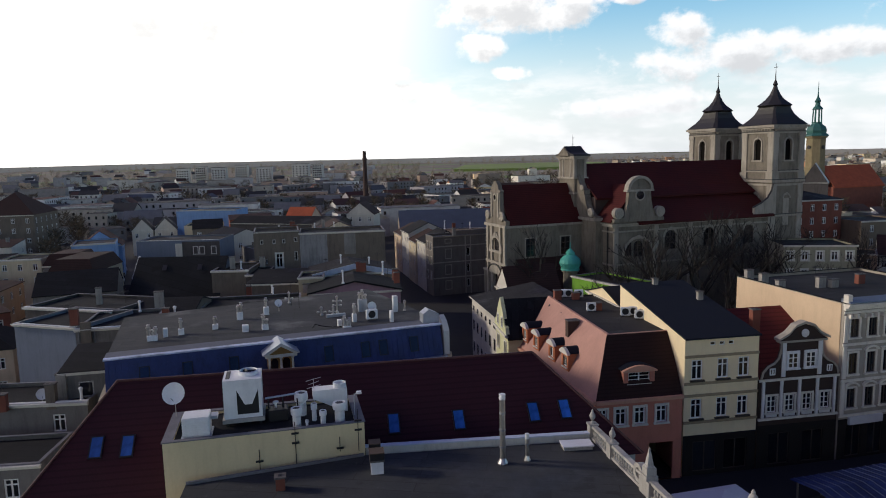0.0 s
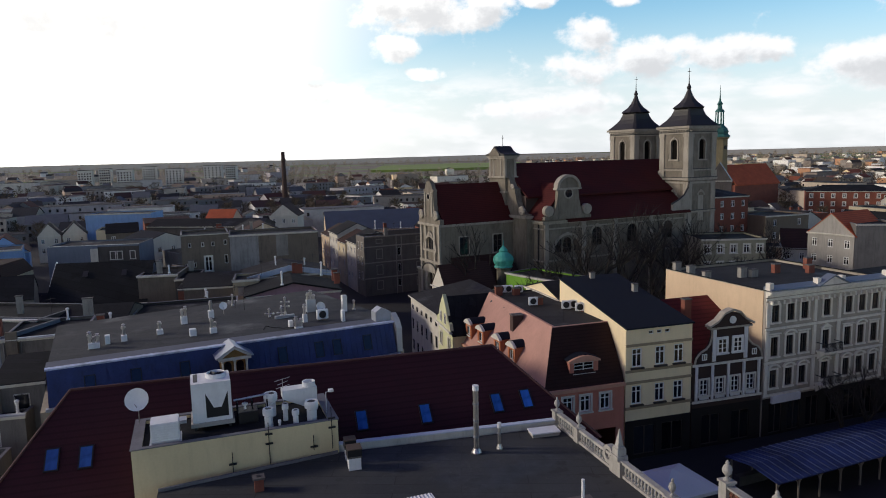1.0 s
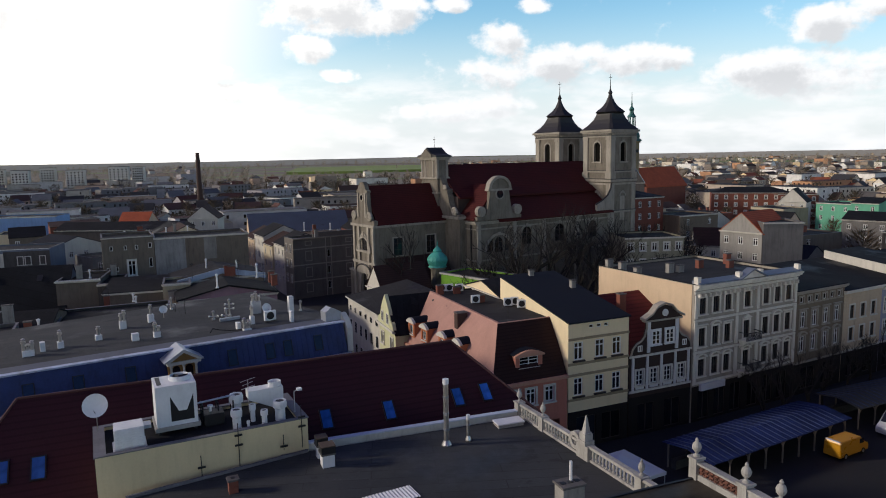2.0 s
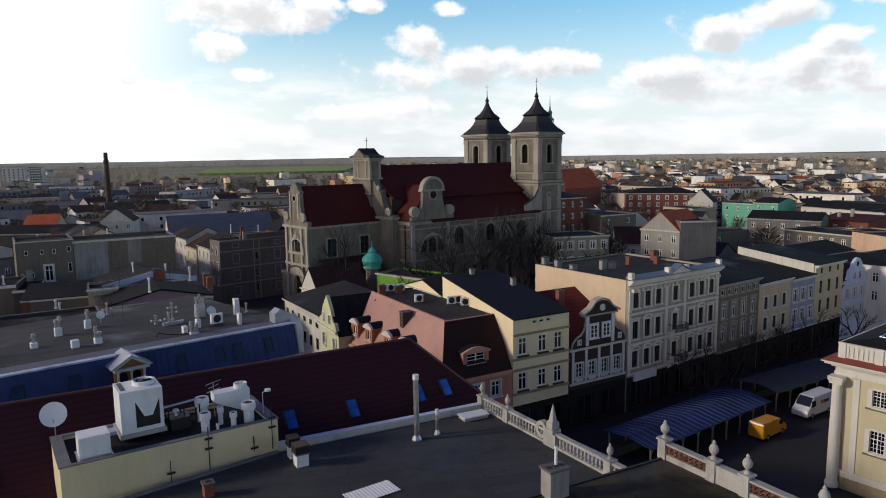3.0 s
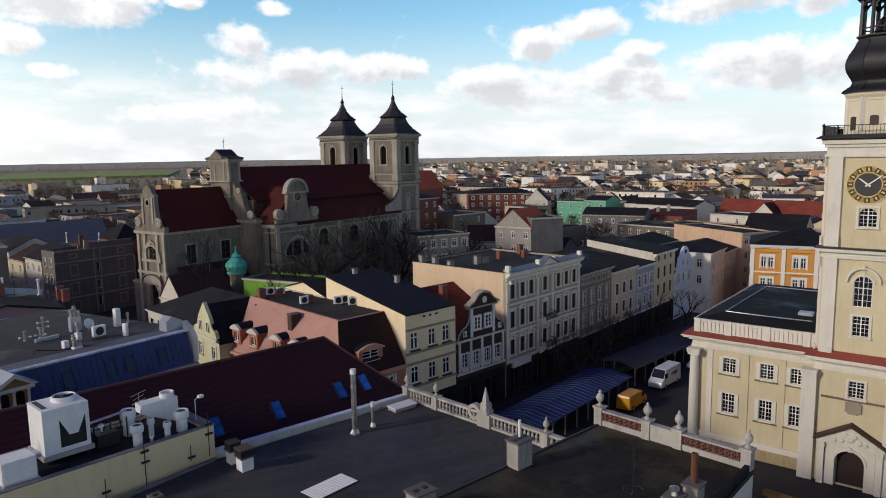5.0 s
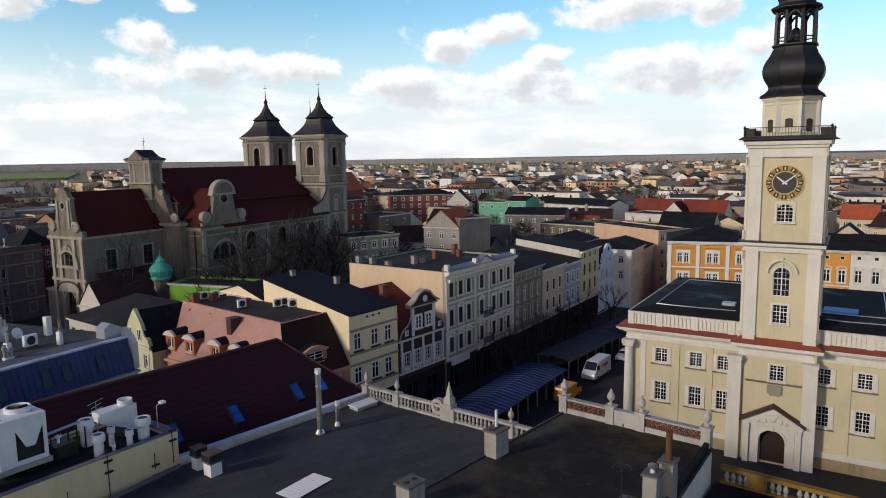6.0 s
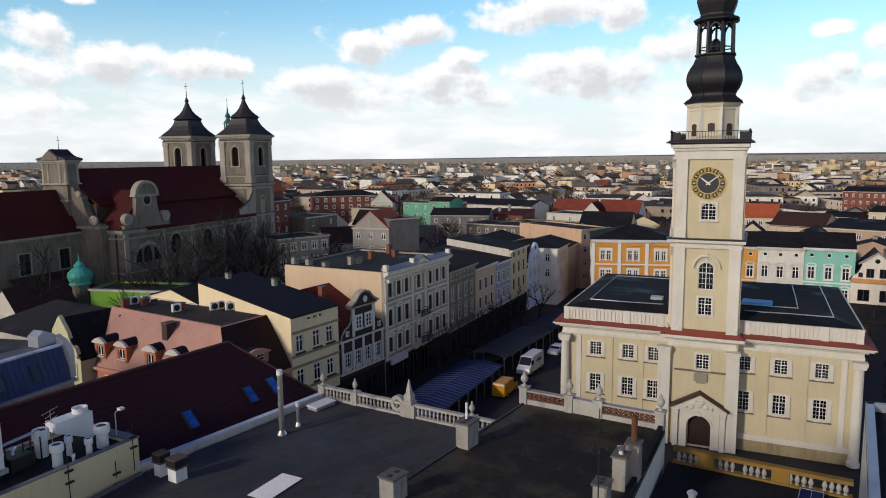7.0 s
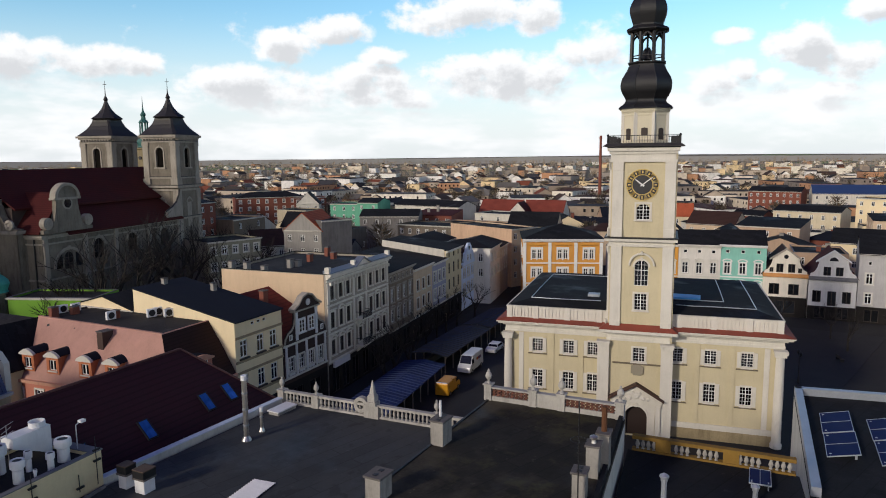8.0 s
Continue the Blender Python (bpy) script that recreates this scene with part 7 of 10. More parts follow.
OCHRE = plaster("ochre_paint", (0.22, 0.13, 0.03), 0.25, 0.3)
bm = nb()
box(bm, 0, -0.2, 0.72, L3, 0.2, 0.92)
part("handrail", bm, OCHRE, rail)
bm = nb()
box(bm, 0, -0.2, 0, L3, 0.2, 0.12)
part("plinth", bm, OCHRE, rail)
for i in range(27):
    x = 0.3 + i * (L3 - 0.6) / 26
    if i in (4, 5, 6, 10, 15, 16, 17, 22):
        continue
    part("baluster", cached(("stubby_baluster",), lambda bm: lathe(bm, ((0.1, 0.12), (0.06, 0.2), (0.13, 0.36), (0.1, 0.5), (0.06, 0.6), (0.11, 0.72)), 8), BALUSTER), None, rail, m=pose(x, 0, 0))
for x in (1.75, 5.4):
    bm = nb()
    box(bm, x - 0.42, -0.16, 0.12, x + 0.42, 0.16, 0.72)
    part("panel", bm, OCHRE, rail)

# ---- plant on the penthouse ----
def pen_pose(x, y, deg=0.0):
    return pose(-16.55, 38.0, 0, 0, 0, 13.2) @ pose(x, y, 16.5, 0, 0, deg)


ch1 = thing("chiller", pen_pose(4.5, 3.15), "tall white rooftop chiller with a dark V-shaped opening and fan", "chiller")
bm = nb()
w, d, h = 1.15, 1.1, 2.95
v = [bm.verts.new(p) for p in ((-w, -d, 0.5), (w, -d, 0.5), (w, d, 0.5), (-w, d, 0.5), (-w, -d, h), (w, -d, h), (w, d, h), (-w, d, h))]
for f in ((0, 3, 2, 1), (4, 5, 6, 7), (1, 2, 6, 5), (2, 3, 7, 6), (3, 0, 4, 7)):
    bm.faces.new([v[i] for i in f])
# front: frame round the opening and the hanging triangle
f0 = -d
for pts in (((-w, 0.5), (w, 0.5), (w, 0.75), (-w, 0.75)), ((-w, 0.75), (-0.35, 0.75), (-0.35, h), (-w, h)), ((0.95, 0.75), (w, 0.75), (w, h), (0.95, h)), ((-0.35, 2.3), (0.95, 2.3), (0.95, h), (-0.35, h)), ((-0.35, 2.3), (0.1, 1.35), (0.55, 1.35), (0.95, 2.3))):
    bm.faces.new([bm.verts.new((x, f0, z)) for x, z in pts])
part("casing", bm, WHITE_METAL, ch1)
bm = nb()
box(bm, -0.4, -d + 0.12, 0.7, 1.0, -d + 0.2, 2.4)
part("coil", bm, BLACK_METAL, ch1)
bm = nb()
lathe(bm, ((0.62, h), (0.62, h + 0.22), (0.55, h + 0.26), (0.5, h + 0.2), (0.5, h + 0.02)), 20, 0.35, 0.1)
part("fan_shroud", bm, WHITE_METAL, ch1)
bm = nb()
for k in range(3):
    a = k * 2 * math.pi / 3
    tube(bm, (0.35, 0.1, h + 0.14), (0.35 + 0.48 * math.cos(a), 0.1 + 0.48 * math.sin(a), h + 0.1), 0.1, 0.14, 4)
part("fan", bm, BLACK_METAL, ch1)
bm = nb()
box(bm, -1.0, -0.7, h + 0.005, -0.75, 0.9, h + 0.02)
part("slot", bm, BLACK_METAL, ch1)
bm = nb()
box(bm, -w - 0.12, -d - 0.12, 0.25, w + 0.12, d + 0.12, 0.5)
part("base_frame", bm, CONCRETE, ch1)
for sx in (-1, 1):
    for sy in (-1, 1):
        bm = nb()
        box(bm, sx * 1.0 - 0.08, sy * 0.95 - 0.08, -0.02, sx * 1.0 + 0.08, sy * 0.95 + 0.08, 0.25)
        part("foot", bm, BLACK_METAL, ch1)

ahu = thing("air_handler", pen_pose(1.8, 1.45), "white louvred air handling box on a tray", "air handler")
bm = nb()
box(bm, -0.78, -0.7, 0.1, 0.78, 0.7, 1.28)
bmesh.ops.bevel(bm, geom=bm.edges[:], offset=0.04, segments=2, affect="EDGES")
part("casing", bm, WHITE_METAL, ahu)
for k in range(7):
    bm = nb()
    box(bm, -0.7, -0.74, 0.2 + 0.14 * k, 0.7, -0.695, 0.28 + 0.14 * k)
    part("louvre", bm, WHITE_METAL, ahu)
bm = nb()
box(bm, -0.88, -0.85, -0.02, 0.88, 0.85, 0.1)
part("tray", bm, ZINC, ahu)
bm = nb()
box(bm, 0.79, 0.0, 0.85, 1.2, 0.7, 1.05)
part("duct", bm, ZINC, ahu)
for x, y, r, h, lab in ((8.05, 2.9, 0.42, 1.5, "white mushroom roof fan"), (7.7, 1.0, 0.34, 1.2, "white mushroom roof fan"), (10.35, 1.1, 0.42, 1.25, "white mushroom roof fan"), (9.3, 0.75, 0.22, 0.95, "white ball vent"), (8.8, 1.7, 0.2, 1.1, "white ball vent"), (8.3, 0.6, 0.1, 0.5, "white stub vent")):
    ob = thing("roof_fan", pen_pose(x, y), lab + " on a short white duct", "vent")
    bm = nb()
    lathe(bm, ((r * 0.75, -0.02), (r * 0.75, h * 0.55), (r * 0.6, h * 0.6)), 14)
    part("duct", bm, WHITE_METAL, ob)
    bm = nb()
    lathe(bm, ((r * 0.6, h * 0.6), (r, h * 0.66), (r * 1.05, h * 0.85), (r * 0.95, h), (r * 0.7, h), (r * 0.65, h * 0.95)), 14)
    part("cowl", bm, WHITE_METAL, ob)
    bm = nb()
    lathe(bm, ((r * 0.62, h * 0.955), (r * 0.62, h * 0.97)), 14)
    part("opening", bm, BLACK_METAL, ob)
duct = thing("exhaust_duct", pen_pose(10.0, 3.2), "large white sloping duct hood ending in a round outlet", "duct")
bm = nb()
extrude_xz(bm, ((-1.2, 1.0), (0.9, -0.02), (1.0, -0.02), (1.0, 1.55), (-1.2, 1.55)), -0.45, 0.45)
part("hood", bm, WHITE_METAL, duct)
bm = nb()
lathe(bm, ((0.42, 1.554), (0.42, 1.85), (0.36, 1.85), (0.36, 1.6)), 16, 0.55, 0)
part("outlet", bm, WHITE_METAL, duct)
frame_ob = thing("pipe_rack", pen_pose(6.9, 3.0), "bundle of insulated pipes on a dark steel rack", "pipes")
for k in range(4):
    bm = nb()
    tube(bm, (-1.1, -0.2 + 0.16 * k, 1.35 - 0.05 * k), (1.0, -0.2 + 0.16 * k, 1.5 - 0.05 * k), 0.06, 0.06, 8)
    tube(bm, (1.0, -0.2 + 0.16 * k, 1.5 - 0.05 * k), (1.05, -0.2 + 0.16 * k, 0.2), 0.06, 0.06, 8)
    part("pipe", bm, ZINC, frame_ob)
for x in (-0.9, 0.0, 0.9):
    bm = nb()
    sweep(bm, ((x, -0.46, -0.02), (x, -0.46, 1.24), (x, 0.46, 1.24), (x, 0.46, -0.02)), 0.045, 4)
    part("rack_frame", bm, BLACK_METAL, frame_ob)
box_m = thing("pump_box", pen_pose(6.6, 2.6), "dark square plant box with a small white valve", "plant box")
bm = nb()
box(bm, -0.6, -0.5, 0, 0.6, 0.5, 0.75)
bmesh.ops.bevel(bm, geom=bm.edges[:], offset=0.04, segments=1, affect="EDGES")
part("casing", bm, BLACK_METAL, box_m)
bm = nb()
lathe(bm, ((0.08, 0.75), (0.08, 1.0), (0.18, 1.05), (0.18, 1.15), (0.05, 1.2)), 10, -0.15, 0.1)
part("valve", bm, WHITE_METAL, box_m)
mast = thing("antenna", pen_pose(8.9, 3.3), "thin aerial mast with short cross rods among the fans", "antenna")
bm = nb()
tube(bm, (0, 0, -0.02), (0, 0, 2.2), 0.03, 0.025, 6)
part("mast", bm, STEEL, mast)
for z, k in ((2.1, 0.5), (1.85, 0.35), (1.6, 0.45)):
    bm = nb()
    tube(bm, (-k, -0.1, z), (k, 0.12, z + 0.12), 0.025, 0.02, 5)
    part("rod", bm, STEEL, mast)
ob = thing("floodlight", pen_pose(11.3, 1.2), "small floodlight on a thin bent post", "floodlight")
bm = nb()
tube(bm, (0, 0, -0.02), (0, 0, 1.6), 0.035, 0.03, 6)
tube(bm, (0, 0, 1.6), (0.25, -0.1, 1.75), 0.03, 0.03, 6)
part("post", bm, ZINC, ob)
bm = nb()
box(bm, 0.15, -0.25, 1.68, 0.45, 0.02, 1.82)
part("lamp", bm, WHITE_METAL, ob)
q = pen_pose(0.0, 3.6)
dish(-17.3, 42.15, 16.6, 0.7, 4, 1.7, "large pale satellite dish on the plant room's corner")
# aerial brackets and cables on the plant room wall
for x, z0, z1 in ((7.55, 13.7, 17.2), (5.4, 14.0, 15.7), (4.5, 13.4, 14.4), (11.35, 14.9, 17.6), (10.2, 15.0, 15.95)):
    ob = thing("cable", pose(-16.55, 38.0, 0, 0, 0, 13.2) @ pose(x, -0.06, 0), "thin dark cable and bracket fixed to the rendered wall", "cable")
    bm = nb()
    tube(bm, (0, 0, z0), (0, 0, z1), 0.025, 0.025, 5)
    part("line", bm, BLACK_METAL, ob)
    for k in range(2):
        bm = nb()
        box(bm, -0.22, -0.12, z1 - 0.75 - 0.6 * k, 0.22, -0.02, z1 - 0.65 - 0.6 * k)
        part("bracket", bm, BLACK_METAL, ob)

# ---- clutter on the blue house's roof ----
def flue_stack(x, y, z, w, h, pots, body=WHITE_METAL, label="pale chimney block with shiny steel pots on the flat roof"):
    """A rendered block that carries a few steel pots with cowls."""
    ob = thing("flue_stack", pose(x, y, z, 0, 0, 19), label, "chimney")
    bm = nb()
    box(bm, -w / 2, -0.28, -0.1, w / 2, 0.28, h)
    bmesh.ops.bevel(bm, geom=bm.edges[:], offset=0.03, segments=1, affect="EDGES")
    part("block", bm, body, ob)
    for i in range(pots):
        px = (i - (pots - 1) / 2) * w / max(pots, 1)
        ph = 0.55 + 0.25 * ((i * 7 + int(10 * h)) % 3)
        bm = nb()
        lathe(bm, ((0.13, h), (0.13, h + ph * 0.55), (0.2, h + ph * 0.6), (0.2, h + ph * 0.75), (0.11, h + ph * 0.8), (0.11, h + ph * 0.88), (0.19, h + ph * 0.92), (0.04, h + ph)), 10, px)
        part("pot", bm, STEEL, ob)
    return ob


for x, y, w, h, pots in ((-26.8, 61.3, 0.9, 0.5, 3), (-26.1, 62.6, 0.4, 0.8, 0), (-24.9, 63.3, 0.5, 0.55, 1), (-22.3, 65.2, 0.55, 0.45, 1), (-21.0, 69.0, 0.6, 0.75, 2), (-19.0, 63.9, 0.6, 0.65, 0), (-17.3, 64.6, 0.6, 0.5, 2), (-18.8, 71.0, 0.55, 0.8, 1)):
    flue_stack(x, y, 16.72, w, h, pots)
for x, y, w, h, pots in ((-10.2, 65.2, 0.4, 0.65, 0), (-9.4, 64.5, 0.75, 0.2, 3), (-9.0, 67.0, 0.4, 0.8, 1), (-8.7, 71.6, 0.95, 1.3, 3), (-5.25, 66.6, 0.3, 1.1, 0)):
    flue_stack(x, y, 16.72, w, h, pots, ZINC if w > 0.8 else WHITE_METAL, "pale sheet clad flue block on the flat grey roof")
flue_stack(-5.2, 71.0, 16.72, 0.5, 1.7, 0, FRAME, "tall white rendered flue block on the flat grey roof")
for x, y, h, arms in ((-12.8, 70.0, 0.6, 1), (-11.6, 70.2, 0.6, 1), (-11.3, 71.0, 1.5, 2), (-4.2, 71.4, 0.8, 0), (-17.6, 76.5, 1.0, 1)):
    ob = vent_pipe(x, y, 16.72, h, 0.09, STEEL, True, "shiny steel vent pipe with cross outlets on the flat grey roof")
    for k in range(arms):
        bm = nb()
        z = h * (0.55 + 0.3 * k)
        tube(bm, (-0.4, 0, z), (0.4, 0, z), 0.06, 0.06, 8)
        for q in (-0.4, 0.4):
            lathe(bm, ((0.08, z - 0.1), (0.11, z), (0.08, z + 0.1)), 8, q)
        part("cross_outlet", bm, STEEL, ob)
board = thing("duct_board", pose(-11.2, 69.3, 16.72, 0, 0, 22), "long pale sheet metal duct lying on the flat roof", "duct")
bm = nb()
box(bm, -1.0, -0.15, 0, 1.0, 0.15, 0.28)
part("casing", bm, ZINC, board)
ac_unit(-7.3, 67.4, 16.72, 22, 1.15, 0.95)
dish(-17.8, 72.4, 16.72, 0.4, 10, 0.9)
dish(-7.7, 71.0, 16.72, 0.5, 30, 0.6, "dark mesh satellite dish on the flat roof")
antenna(-17.0, 75.0, 16.72, 2.6, 60)
antenna(-15.9, 73.8, 16.72, 2.0, 20)
cab = thing("roof_cable", None, "thick black cable looping over the grey flat roof", "cable")
bm = nb()
pts = [(-12.6, 63.9, 16.9), (-12.4, 64.2, 17.2), (-11.8, 64.3, 17.0), (-10.8, 64.4, 16.85), (-9.9, 64.7, 16.8), (-9.5, 64.9, 17.0)]
for a, b in zip(pts, pts[1:]):
    tube(bm, a, b, 0.05, 0.05, 6)
part("line", bm, BLACK_METAL, cab)
lit = thing("rooflight_box", pose(-1.5, 66.0, 16.72, 0, 0, 19), "white sheet metal roof box near the corner", "roof box")
bm = nb()
extrude_xz(bm, ((-0.8, 0), (0.8, 0), (0.8, 0.9), (-0.2, 1.4), (-0.8, 1.0)), -0.6, 0.6)
part("casing", bm, ZINC, lit)

# ---- clutter on the row's roofs ----
for x, y, a in ((17.4, 79.6, 200), (20.7, 76.8, 190), (21.7, 77.0, 190), (21.9, 75.3, 190), (15.2, 88.0, 200), (16.2, 87.9, 200), (17.5, 87.5, 200)):
    ac_unit(x, y, 14.22, a + 160, 1.1, 0.95)
for x, y, m_, h in ((14.4, 75.6, BRICK, 1.4), (18.3, 80.3, BRICK, 0.9), (22.6, 75.6, BRICK, 1.0), (14.6, 86.8, BRICK, 1.2), (16.9, 86.6, BRICK, 0.9)):
    chimney(x, y, 14.2 if x > 14.5 else 11.6, 0.9 if x > 14.5 else 1.3, 0.6 if x > 14.5 else 0.9, h + (1.2 if x < 14.5 else 0), m_ if x > 14.5 else mat("sooty_brick", (0.06, 0.035, 0.028), 0.9), 3, 9, "dark red brick chimney with clay flues")
for x, y, z in ((29.0, 76.4, 16.2), (25.4, 81.2, 16.9)):
    chimney(x, y, z, 0.6, 0.5, 0.8, CHIM_WHITE, 2, 9, "pale rendered chimney on the navy roof")
chimney(33.6, 72.6, 13.4, 0.9, 0.7, 2.3, BRICK, 2, 9, "dark brick chimney against the peach wall")
for s, v, h in ((0.6, 15.6, 1.3), (0.8, 13.2, 1.2), (0.7, 10.2, 0.9), (5.2, 9.0, 1.2), (6.6, 8.6, 0.9), (11.2, 9.5, 1.1), (14.8, 7.5, 1.0), (17.2, 10.0, 1.4)):
    c, k = math.cos(radians(13.4)), math.sin(radians(13.4))
    chimney(41.1 + s * c - v * k, 68.95 + s * k + v * c, 16.68, 0.95, 0.6, h, CHIM_WHITE if s < 10 else BRICK, 2, 13.4, "rendered chimney stack on the tenement's flat roof")
antenna(44.0, 80.0, 16.78, 2.4, 40)
antenna(18.6, 71.0, 14.22, 1.5, 10)

# ---- market square: stalls, vans, cars, trees ----
STALL_BLUE = mat("blue_tarpaulin", (0.018, 0.032, 0.115), 0.7, 0, 0.9, 0.35, 3.0, 0.3, spec=0.2)
BATTEN = mat("pale_batten", (0.038, 0.058, 0.135), 0.7, 0, 0.9, 0.4, 6.0, 0.2)
STALL_GREY = mat("old_boards", (0.055, 0.055, 0.052), 0.85, 0, 0.35, 0.6, 6.0, 0.3)
WOOD = mat("pale_timber", (0.22, 0.19, 0.16), 0.8, 0, 0.25)


def stall(x, y, deg, w, d, roof, label, n):
    ob = thing("market_stall", pose(x, y, 0.06, 0, 0, deg), label, "market stall")
    bm = nb()
    slab(bm, ((-0.5, 2.7), (d / 2, 3.15), (d + 0.5, 2.7)), "x", -0.4, w + 0.4, 0.1)
    part("roof", bm, roof, ob)
    for i in range(int(w / 0.9)):
        xx = i * 0.9
        bm = nb()
        slab(bm, ((-0.5, 2.76), (d / 2, 3.22), (d + 0.5, 2.76)), "x", xx, xx + 0.07, 0.05)
        part("batten", bm, BATTEN, ob)
    for i in range(n + 1):
        for yy in (0.0, d):
            part("post", cached(("stall_post",), lambda bm: box(bm, -0.07, -0.07, 0, 0.07, 0.07, 2.75), WOOD), None, ob, m=pose(w * i / n, yy, 0))
    for i in range(n):
        bm = nb()
        r, xm = w / n / 2 - 0.07, w * (i + 0.5) / n
        sweep(bm, [(xm + r * math.cos(math.pi * k / 10), 0, 1.7 + 0.9 * math.sin(math.pi * k / 10)) for k in range(11)], 0.06, 5)
        part("arch", bm, WOOD, ob)
    bm = nb()
    box(bm, 0.2, d - 0.9, 0, w - 0.2, d - 0.2, 0.95)
    part("counter", bm, STALL_GREY, ob)
    return ob


stall(33.4, 54.1, 15.0, 21.8, 5.4, STALL_BLUE, "long market stall under a blue tarpaulin roof with timber arches", 8)
stall(58.4, 61.8, 10.0, 17.5, 5.0, STALL_GREY, "market stall under a grey boarded roof on timber posts", 6)
stall(77.2, 65.3, 10.0, 14.0, 4.6, STALL_GREY, "market stall under a grey boarded roof on timber posts", 5)
tent = thing("awning", pose(21.6, 50.6, 0.06, 0, 0, 14), "white market canopy on thin poles in the lane", "awning")
bm = nb()
v = [bm.verts.new(p) for p in ((-3, -2.6, 5.3), (3, -2.6, 5.3), (3, 2.6, 5.3), (-3, 2.6, 5.3), (0, 0, 6.5), (-3, -2.6, 5.0), (3, -2.6, 5.0), (3, 2.6, 5.0), (-3, 2.6, 5.0))]
for f in ((0, 1, 4), (1, 2, 4), (2, 3, 4), (3, 0, 4), (0, 5, 6, 1), (1, 6, 7, 2), (2, 7, 8, 3), (3, 8, 5, 0)):
    bm.faces.new([v[i] for i in f])
part("canopy", bm, mat("white_canvas", (0.62, 0.63, 0.64), 0.7, 0, 0.1), tent)
for sx in (-2.9, 2.9):
    for sy in (-2.5, 2.5):
        bm = nb()
        tube(bm, (sx, sy, 0), (sx, sy, 5.2), 0.05, 0.05, 6)
        part("pole", bm, ZINC, tent)

CARGLASS = mat("car_glass", (0.012, 0.014, 0.017), 0.05, 0, 0.1, spec=0.7)
TYRE = mat("tyre_rubber", (0.012, 0.012, 0.012), 0.9)


def vehicle(name, label, category, x, y, deg, length, width, profile, glass, paint, roof_paint=None):
    """A vehicle that faces +x: a side profile of (x, z), narrowed towards the roof, and windows as strips of (x0, x1, z0, z1)."""
    ob = thing(name, pose(x, y, 0.07, 0, 0, deg), label, category)
    bm = nb()
    top = max(z for _, z in profile)

    def half(z):
        return width / 2 * (1 - 0.10 * max(0.0, (z - 0.9) / (top - 0.9)))
    a = [bm.verts.new((px, -half(z), z)) for px, z in profile]
    b = [bm.verts.new((px, half(z), z)) for px, z in profile]
    n = len(profile)
    bm.faces.new(a)
    bm.faces.new(b[::-1])
    for i in range(n):
        bm.faces.new((a[(i + 1) % n], a[i], b[i], b[(i + 1) % n]))
    bmesh.ops.bevel(bm, geom=[e for e in bm.edges if e.verts[0].co.y * e.verts[1].co.y > 0], offset=0.07, segments=2, affect="EDGES")
    part("body", bm, paint, ob)
    for x0, x1, z0, z1 in glass:
        for s in (-1, 1):
            bm = nb()
            bm.faces.new([bm.verts.new(p) for p in ((x0, s * (half(z0) + 0.012), z0), (x1, s * (half(z0) + 0.012), z0), (x1 - 0.1, s * (half(z1) + 0.012), z1), (x0 + 0.05, s * (half(z1) + 0.012), z1))])
            part("side_window", bm, CARGLASS, ob)
    # windscreen on the sloping front line
    f = [p for p in profile if p[1] > 0.95 and p[0] > 0]
    bm = nb()
    (xa, za), (xb, zb) = sorted(f, key=lambda p: p[1])[0], sorted(f, key=lambda p: p[1])[-1]
    fr = [p for p in f if p[0] == max(q[0] for q in f if q[1] == zb)][0]
    lo = max((p for p in f if p[1] < zb - 0.2), key=lambda p: p[1])
    e = 0.015
    bm.faces.new([bm.verts.new(p) for p in ((lo[0] + e, -half(lo[1]) * 0.9, lo[1] + 0.06 + e), (lo[0] + e, half(lo[1]) * 0.9, lo[1] + 0.06 + e), (fr[0] + e + 0.05, half(zb) * 0.9, zb - 0.08 + e), (fr[0] + e + 0.05, -half(zb) * 0.9, zb - 0.08 + e))])
    part("windscreen", bm, CARGLASS, ob)
    for wx in (length * 0.31, -length * 0.31):
        for s in (-1, 1):
            wh = part("wheel", cached(("wheel",), lambda b: tube(b, (0, -0.11, 0), (0, 0.11, 0), 0.34, 0.34, 16), TYRE), None, ob, m=pose(wx, s * (width / 2 - 0.1), 0.33))
            part("rim", cached(("rim",), lambda b: tube(b, (0, -0.125, 0), (0, 0.125, 0), 0.19, 0.19, 12), ZINC), None, wh)
    for s in (-1, 1):
        bm = nb()
        box(bm, length / 2 - 0.12, s * width * 0.36 - 0.16, 0.68, length / 2 + 0.02, s * width * 0.36 + 0.16, 0.86)
        part("headlight", bm, FRAME, ob)
    if roof_paint:
        bm = nb()
        xs = [p[0] for p in profile if p[1] > top - 0.05]
        box(bm, min(xs) + 0.15, -half(top) + 0.12, top + 0.003, max(xs) - 0.15, half(top) - 0.12, top + 0.04)
        part("roof_panel", bm, roof_paint, ob)
    return ob


VAN_WHITE = mat("white_car_paint", (0.70, 0.71, 0.72), 0.3, 0, 0.05, spec=0.6)
VAN_YELLOW = mat("yellow_car_paint", (0.62, 0.30, 0.02), 0.3, 0, 0.08, spec=0.6)
van_prof = ((-3.0, 0.35), (3.0, 0.35), (3.05, 0.8), (2.95, 1.1), (2.3, 1.45), (1.55, 2.6), (-2.9, 2.65), (-3.0, 2.4))
van = vehicle("delivery_van", "white high-roofed delivery van parked beside the stalls", "van", 62.2, 59.7, 192, 6.0, 2.05, van_prof, ((1.15, 2.15, 1.45, 2.2),), VAN_WHITE)
